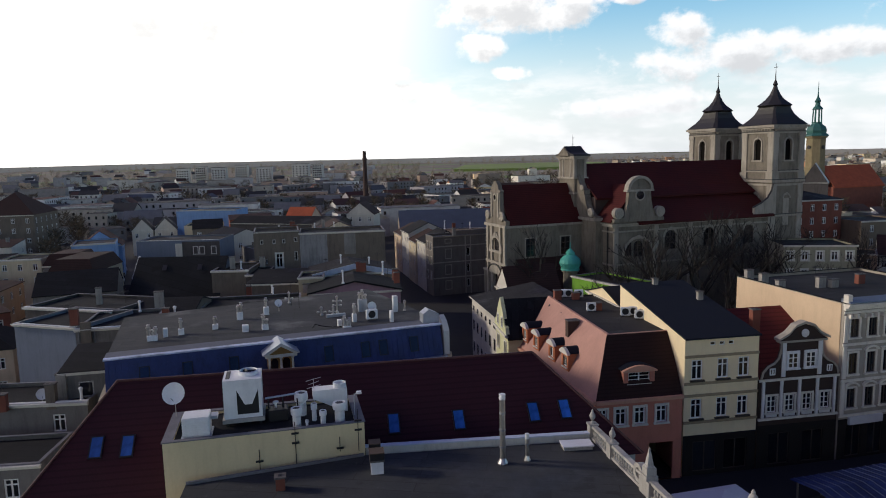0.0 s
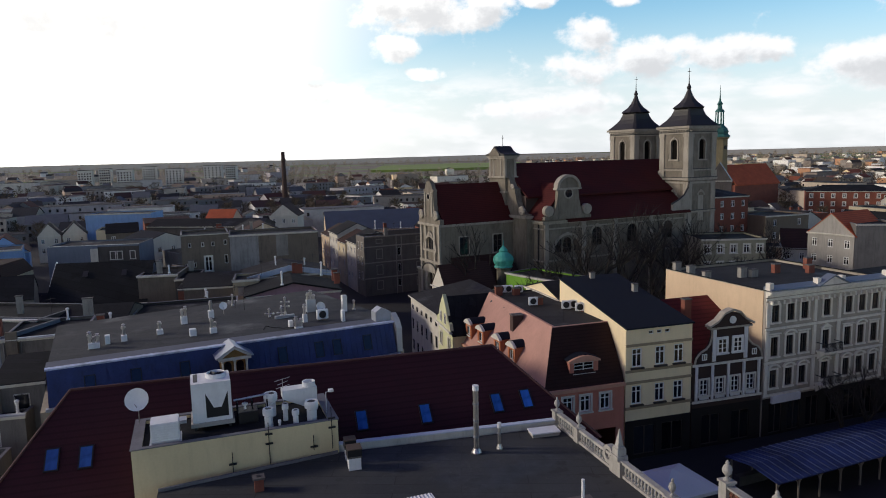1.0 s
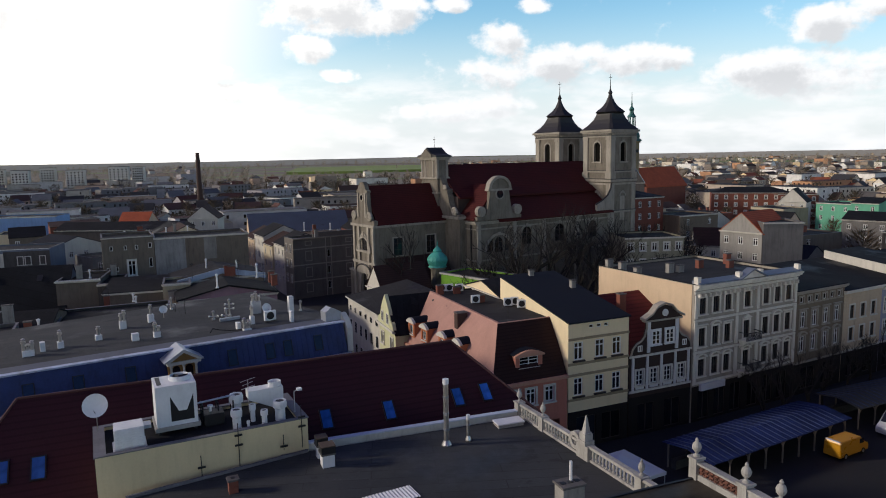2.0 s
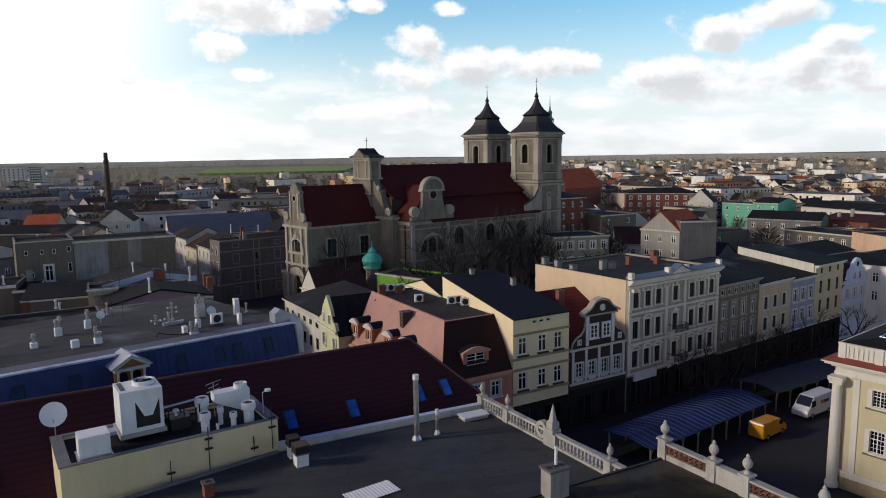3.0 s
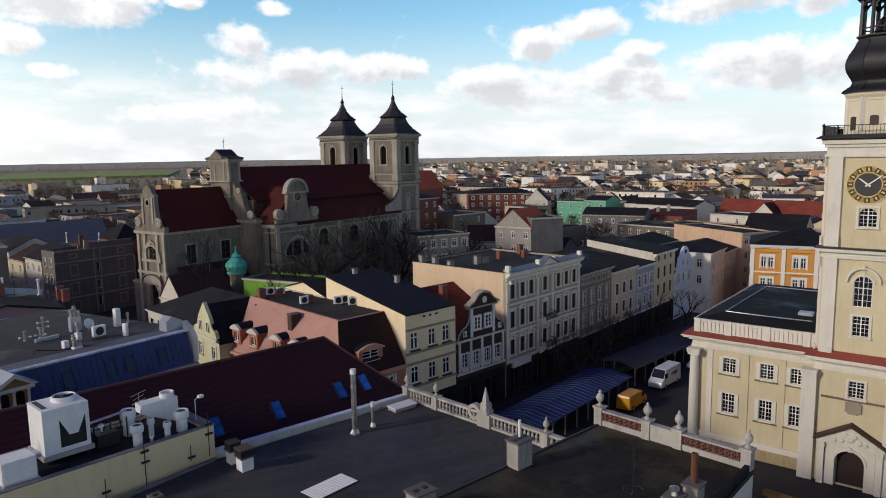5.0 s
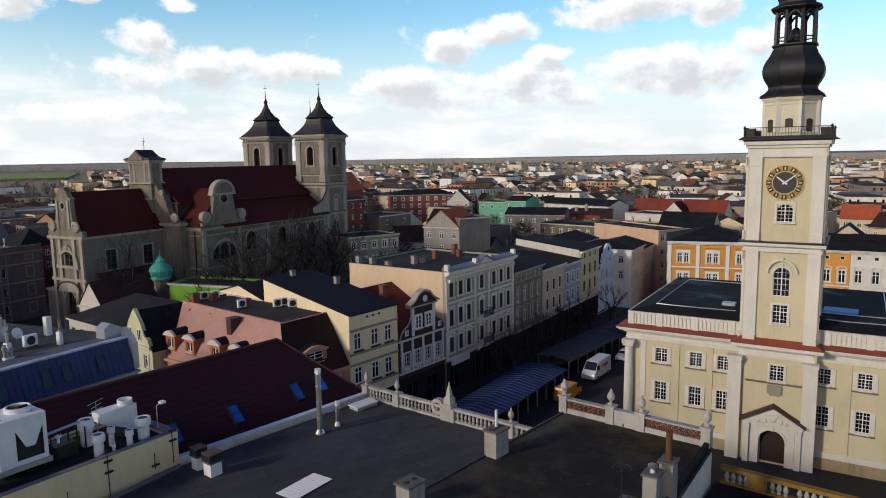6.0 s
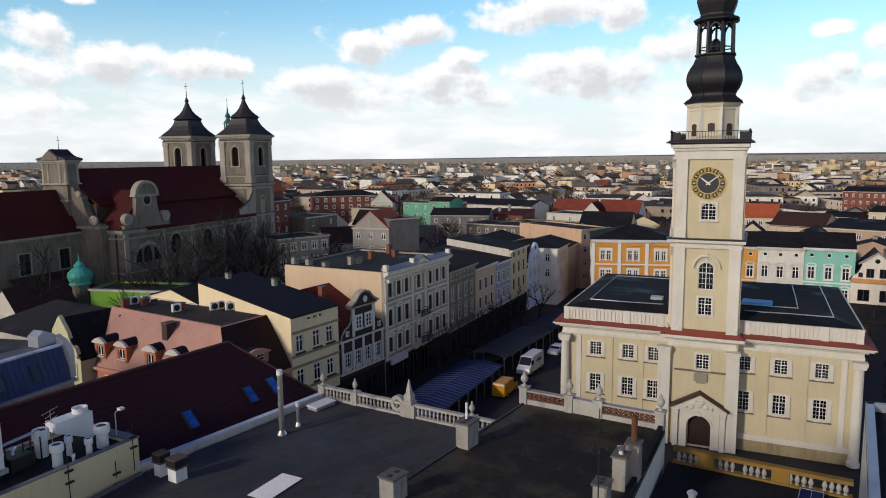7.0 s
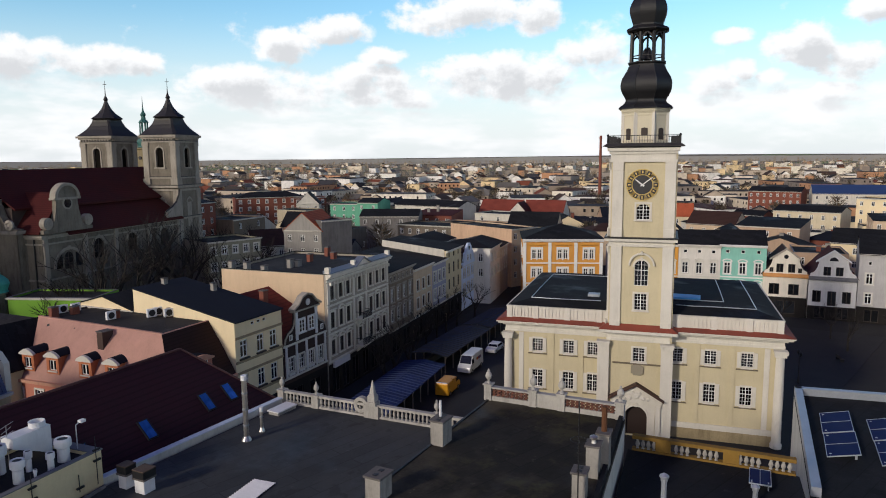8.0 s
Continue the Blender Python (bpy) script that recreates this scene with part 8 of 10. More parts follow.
PURPLE, SIGN_ORANGE = mat("purple_lettering", (0.08, 0.02, 0.14), 0.5), mat("orange_lettering", (0.55, 0.13, 0.01), 0.5)
for s in (-1, 1):
    for k, (x0, x1, m_) in enumerate(((-0.9, 0.2, PURPLE), (0.25, 1.0, SIGN_ORANGE)) if s > 0 else ((-0.1, 1.0, PURPLE), (-0.9, -0.15, SIGN_ORANGE))):
        bm = nb()
        box(bm, x0 - 0.9, s * 0.985 - 0.012, 1.55, x1 - 0.9, s * 0.985 + 0.012, 1.95)
        part("sign", bm, m_, van)
yprof = ((-2.5, 0.3), (2.5, 0.3), (2.55, 0.75), (2.45, 1.05), (1.75, 1.3), (1.15, 1.95), (-2.4, 2.0), (-2.5, 1.8))
vehicle("panel_van", "yellow panel van with a white roof parked on the square", "van", 51.9, 56.9, 15, 5.0, 1.95, yprof, ((0.85, 1.65, 1.25, 1.75),), VAN_YELLOW, VAN_WHITE)
cprof = ((-2.1, 0.3), (2.1, 0.3), (2.15, 0.6), (2.0, 0.85), (1.0, 0.98), (0.35, 1.45), (-1.1, 1.47), (-1.85, 1.05), (-2.1, 0.95))
vehicle("parked_car", "silver-white hatchback car parked on the square", "car", 72.6, 61.6, 190, 4.2, 1.75, cprof, ((-1.4, 0.7, 1.0, 1.38),), VAN_WHITE)
DARKCAR = mat("dark_car_paint", (0.03, 0.032, 0.036), 0.3, 0, 0.1, spec=0.6)
for i, (x, y) in enumerate(((-77.5, 159.0), (-80.2, 165.6), (-83.2, 172.6), (-86.6, 180.4), (-89.6, 188.0), (-92.8, 195.5), (-97.0, 206.0))):
    vehicle("parked_car", "dark car parked along the side street" if i % 2 else "silver car parked along the side street", "car", x, y, 113, 4.2, 1.75, cprof, ((-1.4, 0.7, 1.0, 1.38),), DARKCAR if i % 2 else VAN_WHITE)


# ---- bare trees ----
def grow(bm_trunk, bm_twigs, rng, a, way, length, r, depth):
    b = a + way * length
    tube(bm_trunk if depth < 2 else bm_twigs, a, b, r, r * 0.68, 6 if depth < 2 else 3)
    if depth >= 5:
        return
    for i in range(3 if depth < 4 else 3):
        q = Vector((rng.uniform(-1, 1), rng.uniform(-1, 1), rng.uniform(-0.25, 0.75)))
        nw = (way * rng.uniform(0.75, 1.1) + q * rng.uniform(0.45, 0.85)).normalized()
        st = a.lerp(b, 1.0 if i == 0 else rng.uniform(0.55, 0.98))
        grow(bm_trunk, bm_twigs, rng, st, nw, length * rng.uniform(0.62, 0.82), r * rng.uniform(0.5, 0.66), depth + 1)


TREES = []
for k in range(3):
    rng = random.Random(40 + k)
    b1, b2 = nb(), nb()
    grow(b1, b2, rng, Vector((0, 0, 0)), Vector((0.03, 0.02, 1)).normalized(), 3.6, 0.3, 0)
    TREES.append((mesh_of("trunk", b1, BARK), mesh_of("crown", b2, BARK)))


def tree(x, y, z, s, k, turn, label="bare dark winter tree with a fine twiggy crown"):
    ob = thing("tree", pose(x, y, z, 0, 0, turn) @ Matrix.Scale(s, 4), label, "tree")
    part("trunk", TREES[k][0], None, ob)
    part("crown", TREES[k][1], None, ob)
    return ob


for i, (x, y, z, s) in enumerate(((18.2, 120.5, 0, 1.55), (33.5, 113.0, 0, 1.5), (39.0, 117.5, 0, 1.7), (44.5, 118.0, 0, 1.75), (51.0, 120.5, 0, 1.6), (57.0, 123.5, 0, 1.7), (64.0, 125.0, 0, 1.5), (74.0, 133.0, 0, 1.35), (79.0, 131.0, 0, 1.3), (83.0, 137.0, 0, 1.3), (70.0, 118.0, 0, 1.2), (28.0, 112.0, 0, 1.2), (47.5, 112.0, 0, 1.2), (58.5, 112.0, 0, 1.15), (65.0, 113.0, 0, 1.2), (77.0, 124.0, 0, 1.2))):
    tree(x, y, z, s * 1.2, i % 3, 47 * i)
for i, (x, y) in enumerate(((111.5, 16.2), (116.5, 7.5), (114.5, 24.5), (104.0, 13.0), (60.0, 69.0), (70.0, 71.5), (80.0, 74.0), (52.0, 66.5), (90.0, 76.5), (56.0, 67.0), (48.0, 65.0), (65.0, 70.2), (75.0, 73.0))):
    tree(x, y, 0.05, 0.62 if x > 100 else 0.78, i % 3, 31 * i, "small bare street tree on the paved square")


# street lamps and a bench on the square
def street_lamp(x, y, deg):
    ob = thing("street_lamp", pose(x, y, 0.06, 0, 0, deg), "black cast iron street lamp with two lanterns", "street lamp", "lamps on the square")
    bm = nb()
    lathe(bm, ((0.2, 0), (0.2, 0.5), (0.09, 0.7), (0.06, 3.8), (0.1, 3.9)), 10)
    part("post", bm, BLACK_METAL, ob)
    for s in (-1, 1):
        bm = nb()
        tube(bm, (0, 0, 3.6), (s * 0.7, 0, 4.0), 0.04, 0.03, 6)
        arm = part("arm", bm, BLACK_METAL, ob)
        bm = nb()
        lathe(bm, ((0.1, 3.95), (0.22, 4.4), (0.28, 4.45), (0.05, 4.7)), 8, s * 0.7)
        part("lantern", bm, BLACK_METAL, arm)


for x, y in ((82.4, 17.4), (98.0, 30.0), (104.0, 4.0)):
    street_lamp(x, y, 20)
bench = thing("bench", pose(97.5, 13.5, 0.06, 0, 0, 30), "plain wooden park bench on the paved square", "bench")
bm = nb()
for k in range(4):
    box(bm, -0.9, -0.25 + k * 0.13, 0.42, 0.9, -0.15 + k * 0.13, 0.46)
part("seat", bm, FRAME_DARK, bench)
bm = nb()
for k in range(3):
    box(bm, -0.9, 0.28, 0.55 + k * 0.13, 0.9, 0.32, 0.65 + k * 0.13)
part("backrest", bm, FRAME_DARK, bench)
for sx in (-0.75, 0.75):
    bm = nb()
    box(bm, sx - 0.04, -0.25, 0, sx + 0.04, 0.32, 0.42)
    part("leg", bm, BLACK_METAL, bench)

# ---- houses of the town ----
COL = {
    "grey": plaster("town_grey", (0.175, 0.166, 0.16), 0.28, 0.5), "brown": plaster("town_brown", (0.165, 0.14, 0.115), 0.3, 0.5), "taupe": TAUPE, "beige": BEIGE, "sand": BEIGE2,
    "white": OFFWHITE, "cream": plaster("town_cream", (0.60, 0.52, 0.37)), "blue": plaster("town_blue", (0.24, 0.38, 0.62)), "steel": plaster("town_steel_blue", (0.16, 0.185, 0.24)),
    "purple": plaster("town_mauve", (0.26, 0.17, 0.21)), "teal": plaster("town_teal", (0.14, 0.38, 0.30)), "mint": plaster("town_mint", (0.14, 0.40, 0.27)), "orange": plaster("town_orange", (0.62, 0.30, 0.06)),
    "salmon": plaster("town_salmon", (0.46, 0.33, 0.235)), "brick": BRICK, "yellow": YELLOW, "lime": plaster("lime_render", (0.18, 0.38, 0.05), 0.1, 0.1), "ygreen": plaster("pale_green_render", (0.58, 0.58, 0.36)),
    "greywhite": plaster("town_greywhite", (0.33, 0.315, 0.29), 0.2, 0.4), "olive": plaster("town_olive", (0.30, 0.28, 0.21), 0.25, 0.5),
    "dark": plaster("town_dark", (0.09, 0.082, 0.078), 0.3, 0.5),
}
ROOFS = {"slate": mat("blue_grey_slate", (0.075, 0.09, 0.115), 0.5, 0.1, 0.3, 0.3, 5.0, 0.2), "felt": FELT_DARK, "grey": BITUMEN, "red": TILE_CHURCH, "orange": TILE_ORANGE, "brick_red": mat("brick_red_tile", (0.21, 0.05, 0.034), 0.8, 0, 0.35, 0.3, 5.0, 0.3, rows=3.0, spec=0.2), "brown": TILE_BROWN, "navy": SHEET_NAVY, "blue": mat("town_blue_roof", (0.03, 0.06, 0.16), 0.5, 0, 0.2)}


def auto_ops(w, h, step=2.7, ww=1.1, wh=1.6, storey=3.2, style="cross", sur=None, skip=0.0, rng=None):
    n = max(1, int((w - 0.8) / step))
    out = []
    z = h - 1.9
    while z > 1.2:
        for x in spread(n, w, max(0.9, w / (2 * n + 0.6))):
            if rng is None or rng.random() >= skip:
                out.append((x, round(z, 2), ww, wh, style, sur))
        z -= storey
    return out


def town(label, x, y, deg, w, d, h, wall, roof="felt", rtype="flat", rh=3.0, faces="f", rows=True, sur=None, step=2.7, cornice=0.3, name="house", **kw):
    ops = {}
    for k in faces:
        ops[k] = auto_ops(w if k in "fb" else d, h, step, sur=sur) if rows else []
    return building(name, label, x, y, deg, w, d, h, COL[wall], ROOFS[roof], rtype, rh, ops, cornice=cornice, coping=kw.pop('coping', COPING), **kw)


# along the lane beside the pink house
lane = town("long white lane house with small attic windows and a grey roof", 4.4, 106.2, -79, 14.6, 10.0, 10.9, "white", "grey", "shed", 1.6, rows=False, cornice=0.35)
for z, hh in ((9.3, 0.8), (6.6, 1.7), (3.2, 1.7)):
    for x in spread(6, 14.6, 1.3):
        fr = part("window", cached(("lane_window", hh), make_frame(0.95, hh, "pair"), FRAME), None, lane, m=pose(x, -0.16, z - hh / 2))
        part("pane", cached(("lane_pane", hh), lambda b: box(b, -0.46, 0.1, 0.02, 0.46, 0.15, hh - 0.02), GLASS), None, fr)
yg = town("narrow pale green house with a pointed gable on the lane", 7.0, 91.0, -82, 7.0, 13.0, 10.2, "ygreen", "felt", "gy", 4.0, step=2.6, sur="plain")
bm = nb()
extrude_xz(bm, ((0.0, 10.2), (0.5, 11.2), (1.3, 11.5), (1.9, 12.8), (3.5, 14.6), (5.1, 12.8), (5.7, 11.5), (6.5, 11.2), (7.0, 10.2)), -0.25, 0.2)
g = part("gable", bm, COL["ygreen"], yg)
bm = nb()
box(bm, -0.1, -0.45, 10.05, 7.1, -0.254, 10.35)
part("gable_cornice", bm, TRIM, g)
for x in (2.4, 4.6):
    fr = part("window", cached(("yg_window",), make_frame(0.9, 1.4, "pair"), FRAME), None, g, m=pose(x, -0.42, 10.8))
    part("pane", cached(("yg_pane",), lambda b: box(b, -0.43, 0.12, 0.02, 0.43, 0.16, 1.38), GLASS), None, fr)
town("dark roofed gabled house below the church wall", 9.4, 121.2, -76, 7.0, 9.5, 9.6, "white", "brown", "gy", 3.9, step=2.4)
town("pale yellow rear wing with a low gable", 19.6, 92.0, -80, 10.4, 5.0, 14.3, "yellow", "felt", "gy", 1.4, rows=False)
town("bright lime green rendered wall of a yard building", 22.2, 116.9, -60, 13.5, 7.0, 11.9, "lime", "grey", "flat", rows=False)

# grey corner house at the head of the lane: blind panels, a stepped parapet
GREYC = plaster("corner_grey", (0.17, 0.155, 0.14), 0.2, 0.4)
PANEL_T = plaster("panel_trim", (0.36, 0.33, 0.29), 0.15, 0.3)
gc = building("house", "grey street corner house with framed blind panels and stepped parapet", -2.35, 159.6, 20, 17.0, 5.2, 14.2, GREYC, FELT_DARK, "flat", 0,
              {"f": [(8.9, z, 0.75, 1.9, "plain", None) for z in (10.1, 6.2, 2.6)], "l": [(x, z, 1.0, 1.8, "cross", "plain") for x in (1.3, 3.8) for z in (11.8, 8.4, 4.8)]}, trim=PANEL_T, cornice=0.3, bands=(11.7, 7.9, 4.2), coping=COPING)
bm = nb()
box(bm, 5.0, 0.0, 14.28, 16.95, 0.35, 15.2)
part("parapet", bm, GREYC, gc)
bm = nb()
box(bm, 4.9, -0.12, 15.204, 17.05, 0.45, 15.3)
part("parapet_coping", bm, COPING, gc)
for x in (3.8, 14.2):
    for z, hh in ((12.9, 1.1), (9.9, 2.4), (6.1, 2.4), (2.4, 2.2)):
        bm = nb()
        for x0, x1, z0, z1 in ((-0.85, -0.7, 0, hh), (0.7, 0.85, 0, hh), (-0.7, 0.7, 0, 0.15), (-0.7, 0.7, hh - 0.15, hh)):
            box(bm, x + x0, -0.07, z - hh / 2 + z0, x + x1, -0.004, z - hh / 2 + z1)
        part("blind_panel", bm, PANEL_T, gc)
for x in (8.15, 9.5):
    bm = nb()
    box(bm, x - 0.1, -0.12, 0, x + 0.1, -0.004, 14.0)
    part("lesene", bm, PANEL_T, gc)

# tall tenement backs behind the yard
building("house", "tall grey-brown tenement back with few small windows", -35.5, 128.0, 13, 8.35, 9.0, 19.4, COL["brown"], FELT_DARK, "flat", 0,
              {"f": [(x, 17.5, 0.5, 0.8, "plain", None) for x in (1.45, 3.7, 5.5)] + [(4.55, 13.9, 1.25, 2.7, "cross", "plain"), (7.7, 14.6, 0.6, 1.7, "plain", None), (7.7, 17.7, 0.6, 0.9, "plain", None), (0.7, 13.9, 0.4, 0.5, "plain", None), (2.2, 13.8, 0.4, 0.9, "plain", None), (2.2, 9.6, 0.5, 0.9, "plain", None)]}, cornice=0.15, coping=COPING)
w2 = town("blank brown fire wall of a long tenement", -27.3, 129.95, 10, 16.3, 9.0, 18.9, "brown", "felt", "flat", rows=False)
for x0, x1, z0, col, lab in ((0.05, 5.2, 3.0, (0.27, 0.265, 0.27), "paler grey patched render"), (5.204, 8.4, 9.0, (0.17, 0.14, 0.115), "brown patched render"), (8.404, 10.6, 14.5, (0.25, 0.235, 0.22), "washed out render patch")):
    bm = nb()
    box(bm, x0, -0.03, z0, x1, -0.004, 18.5)
    part("render_patch", bm, plaster("render_patch_%d" % int(x0), col, 0.35, 0.6), w2, lab)
town("pale plastered street house end", -13.2, 136.5, 103, 9.0, 9.0, 15.0, "sand", "felt", "gx", 2.0, faces="fb")

# yards between the blue house and the tenement backs
LEDGE = mat("pale_blue_flashing", (0.34, 0.40, 0.52), 0.45, 0.2, 0.3, 0.8, 6.0, 0.1)
town("boxy brown yard building with a white roof edge", -40.4, 118.0, 1, 6.4, 9.0, 13.9, "brown", "felt", "flat", rows=False, coping=ZINC)
town("dark brown yard wall building", -33.9, 116.0, 4, 3.4, 9.0, 13.4, "dark", "felt", "flat", rows=False)
town("long brown yard building with a low roof", -31.5, 108.5, 3, 11.0, 9.0, 13.2, "brown", "felt", "shed", 0.8, rows=False)
town("small pale brown roof house in the yard", -22.9, 106.6, 6, 3.9, 6.0, 14.4, "beige", "felt", "flat", rows=False)
yr = town("yard range under a low roof with pale blue flashing", -21.2, 110.3, 14, 13.2, 9.5, 14.0, "taupe", "grey", "gy", 1.4, rows=False)
bm = nb()
for sx, x0, x1, z0, z1 in ((0, -0.2, 6.6, 14.1, 15.5), (1, 6.6, 13.4, 15.5, 14.1)):
    extrude_xz(bm, ((x0, z0 - 0.75), (x1, z1 - 0.75), (x1, z1 + 0.12), (x0, z0 + 0.12)), -0.32, -0.16)
part("flashing", bm, LEDGE, yr, "pale blue sheet metal flashing")
mv = town("mauve rendered back building under a low gable", -19.7, 98.6, 9, 13.4, 9.0, 13.3, "purple", "felt", "gy", 1.5, rows=False)
bm = nb()
for x0, x1, z0, z1 in ((-0.3, 6.7, 13.25, 14.85), (6.7, 13.7, 14.85, 13.25)):
    extrude_xz(bm, ((x0, z0), (x1, z1), (x1, z1 + 0.2), (x0, z0 + 0.2)), -0.4, -0.13)
part("verge", bm, FELT_DARK, mv)
town("dark felt roofed range behind the blue house", -32.0, 86.5, 10, 13.0, 11.0, 13.3, "dark", "felt", "flat", rows=False)

# side street with the light blue house
nv = town("house with bluish walls under a big dark roof", -55.2, 117.6, 0, 16.0, 12.0, 9.5, "steel", "felt", "gx", 6.2, step=3.0)
bm = nb()
slab(bm, ((6.5, 16.02), (3.0, 12.4)), "x", -0.3, 0.0, 0.12)
part("verge", bm, FRAME, nv, "white verge board")
for x in (5.2, 11.5):
    bm = nb()
    box(bm, x - 0.4, -0.6, 0.0, x + 0.4, 0.6, 0.08)
    part("rooflight", bm, BLACK_METAL, nv, m=pose(0, 4.2, 14.05, 46))
cb = building("house", "grey-blue commercial building with a white roof edge", -78.0, 173.6, 0, 21.2, 12.0, 13.0, COL["steel"], BITUMEN, "flat", 0, {"f": [(x, 10.4, 1.0, 1.8, "cross", "plain") for x in (15.0, 16.6, 19.6)]}, coping=FRAME)
bm = nb()
box(bm, 11.6, -0.06, 0, 21.15, -0.004, 12.6)
part("render_patch", bm, COL["dark"], cb, "dark rendered half of the front")
bm = nb()
box(bm, 9.9, -0.25, 0, 11.6, -0.004, 12.2)
part("buttress", bm, COL["white"], cb)
town("tall light blue rendered house on the side street", -97.2, 178.2, 22, 10.4, 13.0, 11.8, "blue", "grey", "flat", faces="r", step=3.2, coping=ZINC)
town("blue house with a red gabled roof on the side street", -102.4, 191.8, 22, 11.0, 12.0, 9.6, "blue", "red", "gy", 4.2, faces="r", step=3.0)
town("boxy house with a dark mansard roof", -81.6, 139.8, 2, 9.3, 14.0, 10.6, "beige", "brown", "mansard", 2.7, step=3.0, faces="r", cornice=0.35)
town("small yellow house with a flat roof", -103.7, 158.0, 8, 9.6, 11.0, 11.0, "cream", "felt", "flat", coping=ZINC)
town("small grey house with a mansard roof", -92.6, 157.0, 6, 8.4, 11.0, 9.6, "grey", "brown", "mansard", 2.6)
town("low dark roofed house on the side street", -66.0, 137.0, 10, 8.0, 9.0, 5.0, "dark", "felt", "gx", 2.5, rows=False)

# flat roofs left of the blue house
town("grey lilac rendered yard building with a flat roof", -50.6, 78.9, -18, 9.1, 9.0, 14.5, "steel", "felt", "flat", rows=False, coping=ZINC)
yb = town("grey rendered yard building with a brown chimney breast", -41.7, 75.7, 11, 8.0, 9.0, 14.4, "grey", "felt", "flat", rows=False, coping=ZINC)
bm = nb()
box(bm, 0.6, -0.35, 0, 1.7, -0.004, 15.2)
part("chimney_breast", bm, COL["brown"], yb)
for k, x in ((0, 0.35), (1, 2.0)):
    bm = nb()
    tube(bm, (x, -0.1, 1.0), (x, -0.1, 14.2), 0.07, 0.07, 6)
    part("downpipe", bm, COPING, yb)
town("dark yard building with a long white roof edge", -55.2, 88.6, -16, 13.8, 9.0, 14.4, "dark", "felt", "flat", rows=False, coping=FRAME)
town("yard building with a low felt roof", -40.6, 86.8, 4, 8.0, 9.0, 13.4, "brown", "felt", "gx", 1.2, rows=False)
ex = town("small extension with a black roof and a framed window", -34.6, 59.6, 12, 3.9, 6.0, 14.4, "grey", "felt", "shed", 0.9, rows=False)
fr = part("window", cached(("ext_window",), make_frame(1.2, 1.4, "plain"), FRAME), None, ex, m=pose(2.1, -0.16, 12.0))
part("pane", cached(("ext_pane",), lambda b: box(b, -0.58, 0.1, 0.02, 0.58, 0.15, 1.38), GLASS), None, fr)
town("low building under a black felt roof with a white edge", -43.2, 57.4, 4, 11.6, 6.0, 12.2, "grey", "felt", "flat", step=4.5, coping=FRAME)
town("grey wing with a dark window", -41.0, 48.6, 6, 10.0, 6.0, 10.4, "grey", "felt", "flat", step=3.2)
dish(-36.0, 59.0, 11.9, 0.5, 30, 0.75, "white satellite dish on the black felt roof")
chimney(-34.7, 58.2, 11.9, 0.8, 0.6, 1.9, COL["brown"], 2, 6, "brown chimney stack with shiny flues on the black roof")

town("long pale blue rendered hall", -108.9, 281.0, -4, 25.0, 14.0, 13.0, "blue", "grey", "flat", rows=False, coping=ZINC)
town("white gabled house with a dark roof", -109.6, 241.2, 20, 6.9, 12.0, 9.0, "white", "felt", "gy", 4.0)
town("white gabled house with a dark roof", -102.6, 243.8, 20, 7.2, 12.0, 9.0, "white", "felt", "gy", 4.0)
town("large old house under a red-brown hipped roof", -148.0, 217.6, 9, 17.0, 20.0, 17.0, "brown", "brown", "hip", 7.0, step=3.4, faces="fr")
town("wide house under a big blue-grey roof", -13.5, 216.0, 5, 31.0, 16.0, 10.0, "sand", "slate", "gx", 5.4, step=3.4)
town("pale house with a tall gable on the street", -35.0, 250.5, -6, 10.0, 12.0, 12.5, "white", "brown", "gy", 4.0)
town("long dark back range of sheds", -73.0, 236.0, -18, 40.0, 12.0, 11.5, "dark", "felt", "gx", 2.0, rows=False)
town("gabled house with a bright orange roof", -58.0, 250.0, -12, 10.0, 13.0, 10.5, "sand", "orange", "gx", 4.6)
for i, (x, y, w, h, c, rf) in enumerate(((-3.4, 165.0, 9.0, 12.0, "white", "felt"), (-6.0, 174.5, 8.5, 11.0, "cream", "brown"), (-8.4, 183.5, 9.5, 12.4, "white", "felt"), (-11.2, 193.5, 10.0, 10.8, "sand", "brown"))):
    town("narrow street house with pale walls", x - 3.2, y + w, -75, w, 11.0, h, c, rf, "gx", 2.6, group="houses along the far street")
for i, (x, y, w, h, c, rf) in enumerate(((-14.0, 158.0, 9.0, 12.5, "sand", "felt"), (-17.0, 168.0, 10.0, 13.0, "taupe", "brown"), (-20.0, 179.0, 9.0, 12.0, "white", "felt"), (-24.0, 192.0, 12.0, 13.0, "cream", "brown"), (-29.0, 210.0, 12.0, 12.0, "sand", "felt"))):
    town("narrow street house with dull walls", x, y, 105, w, 10.0, h, c, rf, "gx", 2.4, faces="fb", group="houses along the far street")

# to the right, beyond the row
town("red brick public building with pale window frames", 177.5, 258.4, -32, 31.0, 14.0, 14.6, "brick", "felt", "hip", 2.2, step=3.4, sur="plain")
town("long red brick wing with flat roof", 199.0, 244.0, -36, 15.0, 12.0, 14.0, "brick", "felt", "flat", step=3.2, sur="plain")
town("bright green rendered tenement back", 181.0, 203.5, -72, 12.0, 14.0, 13.6, "mint", "felt", "flat", step=3.6, faces="fl")
town("bright green rendered tenement", 184.5, 192.0, -72, 9.0, 14.0, 14.2, "mint", "felt", "gx", 1.5, step=3.4, faces="fl")
town("white gabled house with an orange side roof", 87.0, 127.6, -68, 9.4, 12.0, 15.6, "greywhite", "orange", "gy", 4.0, step=2.2, faces="fr")
